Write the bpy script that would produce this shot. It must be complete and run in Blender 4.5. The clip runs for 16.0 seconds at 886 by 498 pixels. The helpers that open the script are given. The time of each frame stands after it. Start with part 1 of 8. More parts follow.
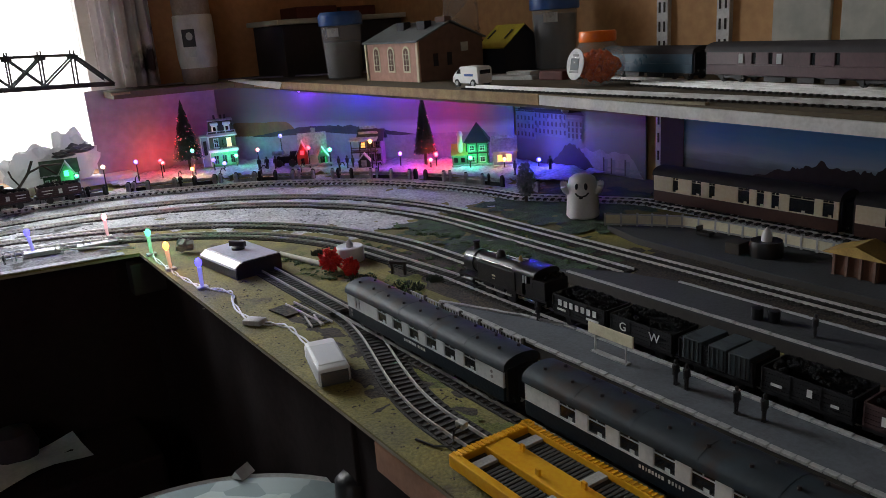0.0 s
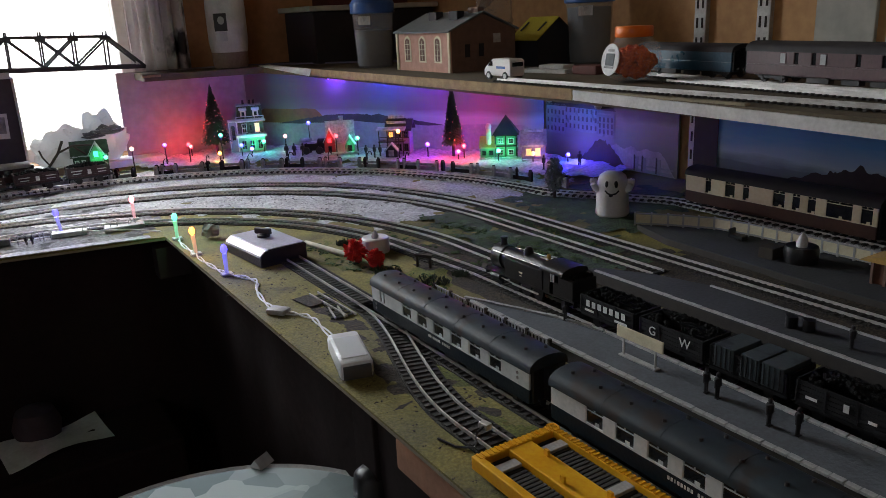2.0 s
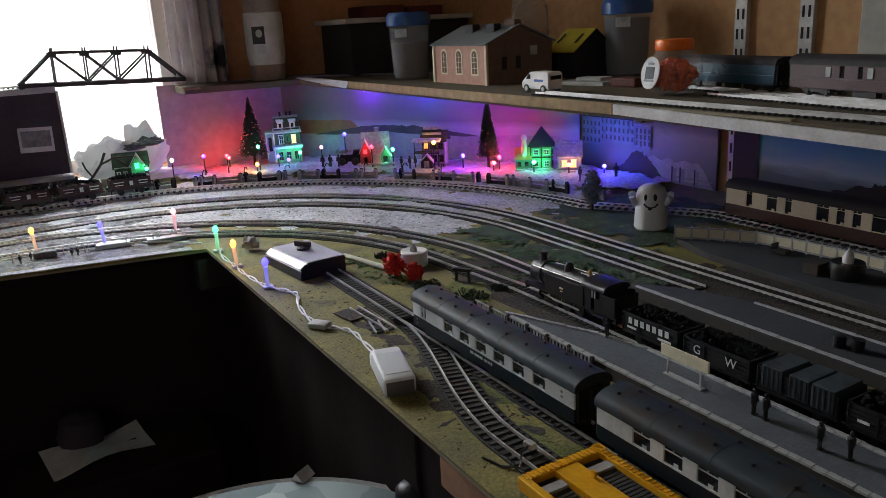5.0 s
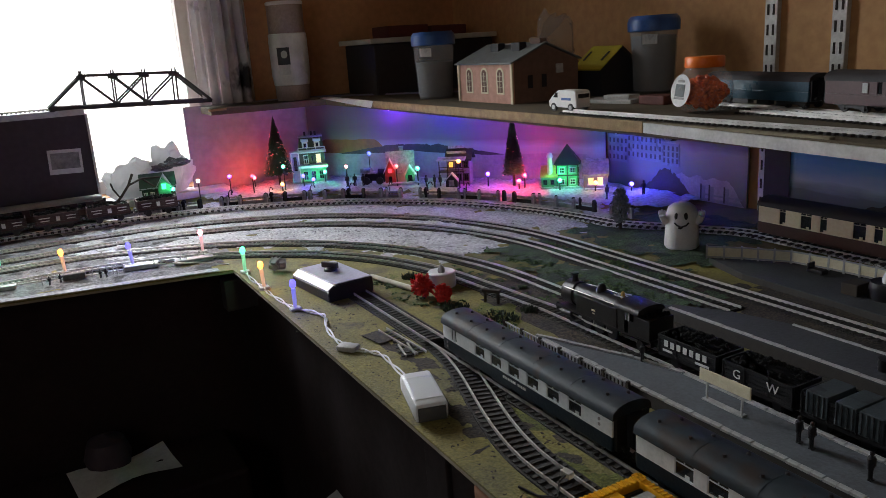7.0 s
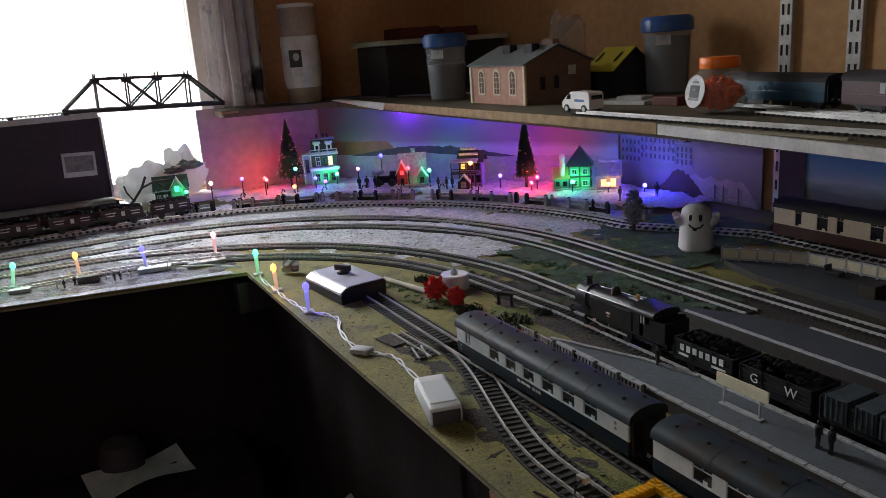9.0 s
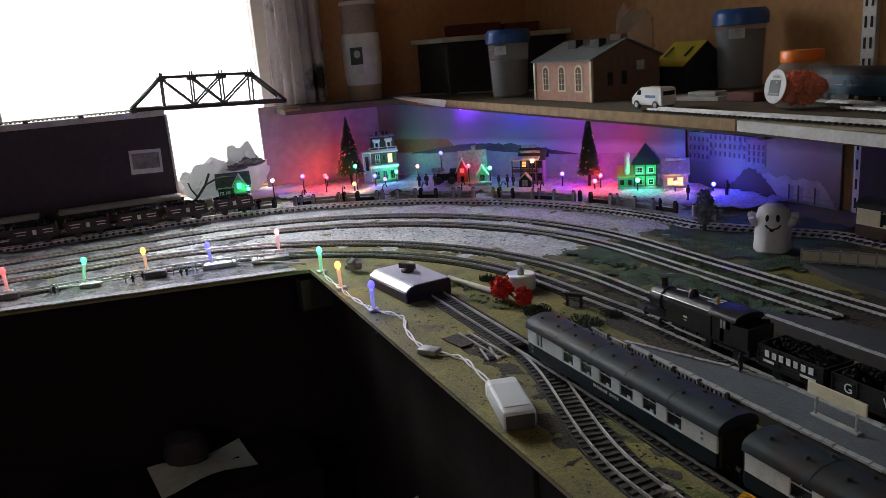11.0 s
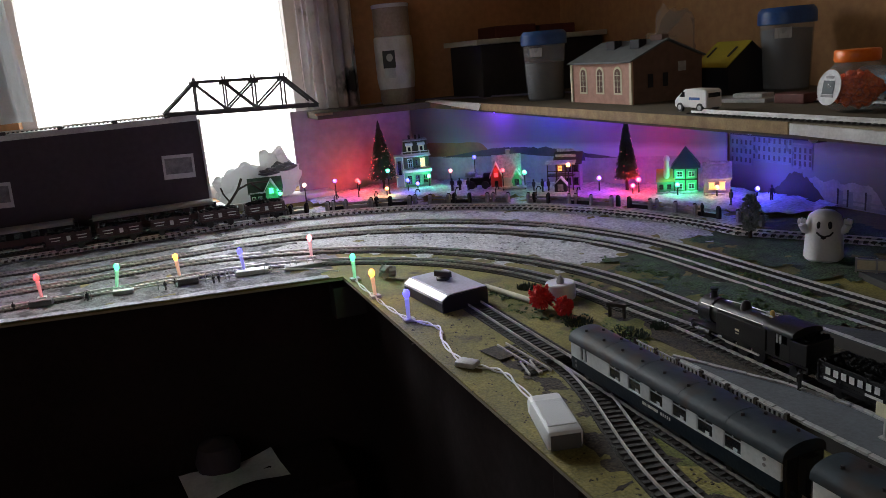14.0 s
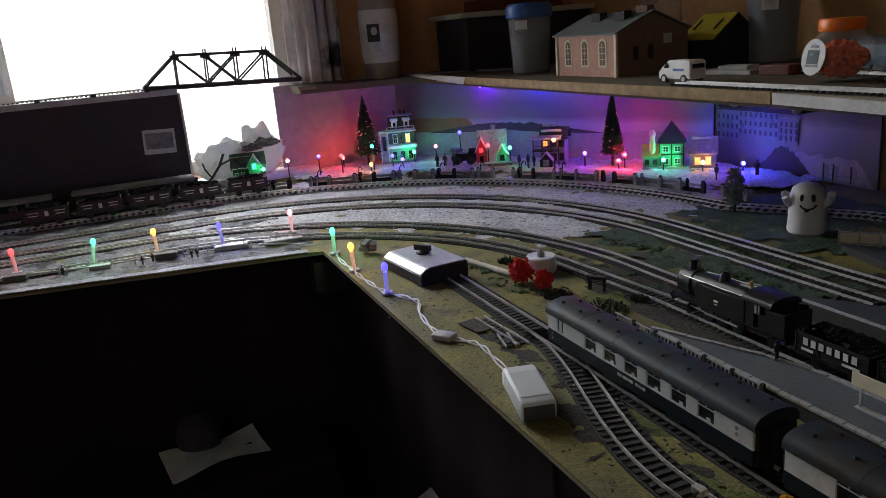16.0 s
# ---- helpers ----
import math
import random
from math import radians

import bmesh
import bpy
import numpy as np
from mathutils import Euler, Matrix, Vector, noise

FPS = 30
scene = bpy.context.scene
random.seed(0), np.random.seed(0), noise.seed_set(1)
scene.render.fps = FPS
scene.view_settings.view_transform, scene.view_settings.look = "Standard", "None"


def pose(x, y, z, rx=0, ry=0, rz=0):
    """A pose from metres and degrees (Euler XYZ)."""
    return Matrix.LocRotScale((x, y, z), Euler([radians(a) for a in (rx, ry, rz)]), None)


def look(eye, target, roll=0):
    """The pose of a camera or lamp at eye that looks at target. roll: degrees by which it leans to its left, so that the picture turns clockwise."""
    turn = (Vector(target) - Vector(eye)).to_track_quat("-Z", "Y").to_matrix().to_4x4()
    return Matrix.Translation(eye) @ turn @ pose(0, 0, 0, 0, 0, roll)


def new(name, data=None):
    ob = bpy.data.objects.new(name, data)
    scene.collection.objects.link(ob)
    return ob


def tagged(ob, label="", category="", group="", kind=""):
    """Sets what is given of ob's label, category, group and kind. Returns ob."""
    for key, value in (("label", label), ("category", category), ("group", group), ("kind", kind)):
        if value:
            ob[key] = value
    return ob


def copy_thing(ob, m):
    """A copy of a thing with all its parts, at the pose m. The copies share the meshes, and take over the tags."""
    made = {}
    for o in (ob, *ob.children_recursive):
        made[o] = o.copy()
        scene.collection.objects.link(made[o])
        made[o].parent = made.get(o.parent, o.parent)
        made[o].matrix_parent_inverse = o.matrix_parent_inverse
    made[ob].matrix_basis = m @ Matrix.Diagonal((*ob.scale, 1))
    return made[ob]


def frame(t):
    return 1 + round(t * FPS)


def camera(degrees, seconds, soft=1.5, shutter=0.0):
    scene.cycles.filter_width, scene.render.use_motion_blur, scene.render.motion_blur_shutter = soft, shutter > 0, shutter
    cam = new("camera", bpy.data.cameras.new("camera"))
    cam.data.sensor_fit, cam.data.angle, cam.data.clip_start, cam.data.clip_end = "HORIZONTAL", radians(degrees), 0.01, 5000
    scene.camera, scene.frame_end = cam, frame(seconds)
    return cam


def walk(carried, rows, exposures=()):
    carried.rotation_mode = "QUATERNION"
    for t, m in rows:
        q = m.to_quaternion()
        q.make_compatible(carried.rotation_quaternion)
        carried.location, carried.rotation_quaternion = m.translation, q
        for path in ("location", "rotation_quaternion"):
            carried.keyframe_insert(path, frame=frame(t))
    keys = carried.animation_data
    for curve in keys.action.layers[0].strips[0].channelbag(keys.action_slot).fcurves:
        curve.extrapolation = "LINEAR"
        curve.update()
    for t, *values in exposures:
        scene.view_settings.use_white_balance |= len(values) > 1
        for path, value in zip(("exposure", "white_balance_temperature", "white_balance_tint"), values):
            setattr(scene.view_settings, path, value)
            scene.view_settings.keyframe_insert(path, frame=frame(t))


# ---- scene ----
cam = camera(59.7, 16.0, soft=0.8)
PATH = [
    (0, (0.097, -0.022, 1.303), (1.16, 1.578, 0.744), -4.1),
    (0.5, (0.096, -0.014, 1.305), (1.13, 1.604, 0.747), -3.5),
    (1, (0.094, -0.006, 1.303), (1.084, 1.631, 0.721), -4.4),
    (1.5, (0.097, -0.008, 1.307), (1.108, 1.622, 0.741), -3.1),
    (2, (0.1, -0.009, 1.305), (1.109, 1.617, 0.725), -2.7),
    (2.5, (0.101, -0.009, 1.307), (1.101, 1.624, 0.731), -3.1),
    (3, (0.094, -0.016, 1.311), (1.087, 1.622, 0.736), -3.0),
    (3.5, (0.092, -0.011, 1.313), (1.057, 1.645, 0.743), -3.3),
    (4, (0.092, -0.006, 1.313), (1.049, 1.657, 0.749), -3.2),
    (6.5, (0.088, 0.005, 1.318), (1.008, 1.698, 0.782), -3.6),
    (7, (0.088, 0.011, 1.318), (0.996, 1.717, 0.803), -3.8),
    (7.5, (0.088, 0.012, 1.319), (0.99, 1.723, 0.809), -3.7),
    (8, (0.088, 0.013, 1.319), (0.98, 1.729, 0.808), -3.7),
    (8.5, (0.086, 0.016, 1.318), (0.964, 1.738, 0.806), -4.1),
    (9, (0.087, 0.015, 1.319), (0.971, 1.735, 0.809), -4.1),
    (9.5, (0.088, 0.016, 1.315), (0.959, 1.741, 0.8), -4.2),
    (10, (0.078, 0.034, 1.318), (0.874, 1.799, 0.817), -4.4),
    (12.5, (0.076, 0.044, 1.313), (0.818, 1.828, 0.798), -4.9),
    (13, (0.078, 0.054, 1.312), (0.795, 1.846, 0.789), -5.5),
    (13.5, (0.08, 0.064, 1.317), (0.799, 1.862, 0.815), -5.3),
    (14, (0.079, 0.069, 1.317), (0.777, 1.877, 0.825), -5.0),
    (14.5, (0.077, 0.076, 1.309), (0.736, 1.886, 0.772), -4.9),
    (15, (0.074, 0.081, 1.31), (0.744, 1.894, 0.796), -4.9),
    (15.5, (0.08, 0.083, 1.312), (0.743, 1.901, 0.808), -4.7),
    (16, (0.097, 0.073, 1.303), (0.805, 1.863, 0.761), -4.9),
]
walk(cam, [(t, look(eye, target, roll)) for t, eye, target, roll in PATH],
     exposures=((0, 0.05), (4, 0.05), (6.5, 0.10), (9.5, 0.05), (12.5, -0.05), (14, -0.08), (15.5, -0.15), (16, -0.30)))

# ---- world and light ----
world = bpy.data.worlds.new("overcast_day")
scene.world = world
world.use_nodes = True
wn = world.node_tree
sky = wn.nodes.new("ShaderNodeTexSky")
sky.sky_type, sky.sun_disc = "NISHITA", False
sky.sun_elevation, sky.sun_rotation = radians(28), radians(20)
wn.nodes["Background"].inputs[1].default_value = 0.12
wn.links.new(sky.outputs[0], wn.nodes["Background"].inputs[0])


def area_lamp(name, m, sx, sy, watts, colour):
    d = bpy.data.lights.new(name, "AREA")
    d.shape, d.size, d.size_y, d.energy, d.color = "RECTANGLE", sx, sy, watts, colour
    ob = new(name, d)
    ob.matrix_world = m
    return ob


# daylight through the window in the back wall, and an added unseen fill lamp
area_lamp("window_daylight", look((0.165, 1.985, 1.52), (0.12, 0.55, 0.98)), 0.56, 0.85, 8.4, (0.93, 0.97, 1.0)).data.spread = radians(100)
area_lamp("added_side_fill", look((-1.42, -0.55, 1.66), (0.7, 0.9, 1.25)), 0.75, 0.8, 1.85, (1.0, 0.96, 0.91))


# ---- materials ----
def material(name, colour, rough=0.6, metal=0.0, colour2=None, scale=40.0, bump=0.15, bump_scale=None, mix=0.5, spec=0.5,
             grain_amount=0.10, glow=None, glow_strength=0.0, alpha=1.0, transmission=0.0, stains=None, translucent=0.0):
    """A surface with two scales of variation: broad blotches and fine grain, and a fine relief."""
    mat = bpy.data.materials.new(name)
    mat.use_nodes = True
    nt = mat.node_tree
    n, l = nt.nodes, nt.links
    b = n["Principled BSDF"]
    b.inputs["Roughness"].default_value = rough
    b.inputs["Metallic"].default_value = metal
    b.inputs["Specular IOR Level"].default_value = spec
    b.inputs["Transmission Weight"].default_value = transmission
    b.inputs["Alpha"].default_value = alpha
    if glow:
        b.inputs["Emission Color"].default_value = (*glow, 1)
        b.inputs["Emission Strength"].default_value = glow_strength
    co = n.new("ShaderNodeTexCoord")
    broad = n.new("ShaderNodeTexNoise")
    broad.inputs["Scale"].default_value = scale
    broad.inputs["Detail"].default_value = 5
    fine = n.new("ShaderNodeTexNoise")
    fine.inputs["Scale"].default_value = bump_scale or scale * 9
    fine.inputs["Detail"].default_value = 3
    l.new(co.outputs["Object"], broad.inputs["Vector"])
    l.new(co.outputs["Object"], fine.inputs["Vector"])
    c2 = colour2 or tuple(c * 0.72 for c in colour)
    ramp = n.new("ShaderNodeValToRGB")
    ramp.color_ramp.elements[0].position, ramp.color_ramp.elements[1].position = 0.5 - mix * 0.4, 0.5 + mix * 0.4
    ramp.color_ramp.elements[0].color, ramp.color_ramp.elements[1].color = (*c2, 1), (*colour, 1)
    l.new(broad.outputs["Fac"], ramp.inputs["Fac"])
    grain = n.new("ShaderNodeMix")
    grain.data_type, grain.blend_type = "RGBA", "OVERLAY"
    grain.inputs["Factor"].default_value = grain_amount
    gr = n.new("ShaderNodeMapRange")
    gr.inputs["From Min"].default_value, gr.inputs["From Max"].default_value = 0.33, 0.67
    l.new(fine.outputs["Fac"], gr.inputs["Value"])
    l.new(ramp.outputs["Color"], grain.inputs["A"])
    l.new(gr.outputs["Result"], grain.inputs["B"])
    out = grain.outputs["Result"]
    if stains:
        st = n.new("ShaderNodeTexNoise")
        st.inputs["Scale"].default_value = stains[1]
        st.inputs["Detail"].default_value = 6
        l.new(co.outputs["Object"], st.inputs["Vector"])
        sr = n.new("ShaderNodeValToRGB")
        sr.color_ramp.elements[0].position, sr.color_ramp.elements[1].position = stains[2], stains[2] + 0.09
        l.new(st.outputs["Fac"], sr.inputs["Fac"])
        sm = n.new("ShaderNodeMix")
        sm.data_type = "RGBA"
        l.new(sr.outputs["Color"], sm.inputs["Factor"])
        l.new(out, sm.inputs["A"])
        sm.inputs["B"].default_value = (*stains[0], 1)
        out = sm.outputs["Result"]
    l.new(out, b.inputs["Base Color"])
    rr = n.new("ShaderNodeMapRange")
    rr.inputs["To Min"].default_value, rr.inputs["To Max"].default_value = max(0.02, rough - 0.12), min(1, rough + 0.12)
    l.new(broad.outputs["Fac"], rr.inputs["Value"])
    l.new(rr.outputs["Result"], b.inputs["Roughness"])
    bu = n.new("ShaderNodeBump")
    bu.inputs["Strength"].default_value = bump
    bu.inputs["Distance"].default_value = 0.002
    l.new(fine.outputs["Fac"], bu.inputs["Height"])
    l.new(bu.outputs["Normal"], b.inputs["Normal"])
    if translucent:
        tl, mx = n.new("ShaderNodeBsdfTranslucent"), n.new("ShaderNodeMixShader")
        mx.inputs[0].default_value = translucent
        l.new(out, tl.inputs[0])
        l.new(b.outputs[0], mx.inputs[1])
        l.new(tl.outputs[0], mx.inputs[2])
        l.new(mx.outputs[0], n["Material Output"].inputs[0])
    return mat


def picture(name, axis, stops, noise_amount=0.25, noise_scale=6.0, rough=0.55):
    """A printed picture: bands of colour up its height, with ragged edges. stops: (height 0..1, colour)."""
    mat = bpy.data.materials.new(name)
    mat.use_nodes = True
    n, l = mat.node_tree.nodes, mat.node_tree.links
    b = n["Principled BSDF"]
    b.inputs["Roughness"].default_value = rough
    co = n.new("ShaderNodeTexCoord")
    sep = n.new("ShaderNodeSeparateXYZ")
    l.new(co.outputs["Generated"], sep.inputs[0])
    ns = n.new("ShaderNodeTexNoise")
    ns.inputs["Scale"].default_value = noise_scale
    ns.inputs["Detail"].default_value = 7
    l.new(co.outputs["Generated"], ns.inputs["Vector"])
    m1 = n.new("ShaderNodeMath")
    m1.operation = "MULTIPLY_ADD"
    l.new(ns.outputs["Fac"], m1.inputs[0])
    m1.inputs[1].default_value, m1.inputs[2].default_value = noise_amount, -noise_amount / 2
    m2 = n.new("ShaderNodeMath")
    l.new(m1.outputs[0], m2.inputs[0])
    l.new(sep.outputs[axis], m2.inputs[1])
    ramp = n.new("ShaderNodeValToRGB")
    el = ramp.color_ramp.elements
    while len(el) < len(stops):
        el.new(0.5)
    for e, (p, c) in zip(el, stops):
        e.position, e.color = p, (*c, 1)
    l.new(m2.outputs[0], ramp.inputs["Fac"])
    l.new(ramp.outputs["Color"], b.inputs["Base Color"])
    return mat


def glass_material(name, tint, rough=0.05, clear=0.75):
    """Thin clear plastic or glass: part see-through, part glossy."""
    mat = bpy.data.materials.new(name)
    mat.use_nodes = True
    n, l = mat.node_tree.nodes, mat.node_tree.links
    b = n["Principled BSDF"]
    b.inputs["Base Color"].default_value, b.inputs["Roughness"].default_value = (*tint, 1), rough
    tr = n.new("ShaderNodeBsdfTransparent")
    tr.inputs[0].default_value = (*[0.5 + 0.5 * c for c in tint], 1)
    mx = n.new("ShaderNodeMixShader")
    mx.inputs[0].default_value = clear
    l.new(b.outputs[0], mx.inputs[1])
    l.new(tr.outputs[0], mx.inputs[2])
    l.new(mx.outputs[0], n["Material Output"].inputs[0])
    return mat


def translucent_material(name, colour):
    """Thin white plastic film that lets light through."""
    mat = bpy.data.materials.new(name)
    mat.use_nodes = True
    n, l = mat.node_tree.nodes, mat.node_tree.links
    b = n["Principled BSDF"]
    b.inputs["Base Color"].default_value, b.inputs["Roughness"].default_value = (*colour, 1), 0.4
    tl = n.new("ShaderNodeBsdfTranslucent")
    tl.inputs[0].default_value = (*colour, 1)
    ns = n.new("ShaderNodeTexNoise")
    ns.inputs["Scale"].default_value = 30
    bu = n.new("ShaderNodeBump")
    bu.inputs["Strength"].default_value, bu.inputs["Distance"].default_value = 0.6, 0.004
    l.new(ns.outputs["Fac"], bu.inputs["Height"])
    l.new(bu.outputs["Normal"], b.inputs["Normal"])
    mx = n.new("ShaderNodeMixShader")
    mx.inputs[0].default_value = 0.40
    l.new(b.outputs[0], mx.inputs[1])
    l.new(tl.outputs[0], mx.inputs[2])
    l.new(mx.outputs[0], n["Material Output"].inputs[0])
    return mat


def glow_material(name, colour, strength):
    mat = bpy.data.materials.new(name)
    mat.use_nodes = True
    b = mat.node_tree.nodes["Principled BSDF"]
    b.inputs["Base Color"].default_value = (*[0.3 + 0.6 * c for c in colour], 1)
    b.inputs["Emission Color"].default_value, b.inputs["Emission Strength"].default_value = (*colour, 1), strength
    return mat


def faceted_glass(name):
    """Thick pressed glass: pale angular facets of uneven tone."""
    mat = bpy.data.materials.new(name)
    mat.use_nodes = True
    n, l = mat.node_tree.nodes, mat.node_tree.links
    b = n["Principled BSDF"]
    co, vo, ramp = n.new("ShaderNodeTexCoord"), n.new("ShaderNodeTexVoronoi"), n.new("ShaderNodeValToRGB")
    vo.distance = "MANHATTAN"
    vo.inputs["Scale"].default_value = 15
    l.new(co.outputs["Object"], vo.inputs["Vector"])
    ramp.color_ramp.elements[0].color, ramp.color_ramp.elements[1].color = (0.17, 0.22, 0.23, 1), (0.44, 0.50, 0.50, 1)
    ramp.color_ramp.elements[0].position, ramp.color_ramp.elements[1].position = 0.25, 0.75
    l.new(vo.outputs["Color"], ramp.inputs["Fac"])
    l.new(ramp.outputs["Color"], b.inputs["Base Color"])
    bu = n.new("ShaderNodeBump")
    bu.inputs["Strength"].default_value, bu.inputs["Distance"].default_value = 0.5, 0.004
    l.new(vo.outputs["Distance"], bu.inputs["Height"])
    l.new(bu.outputs["Normal"], b.inputs["Normal"])
    b.inputs["Roughness"].default_value = 0.14
    return mat


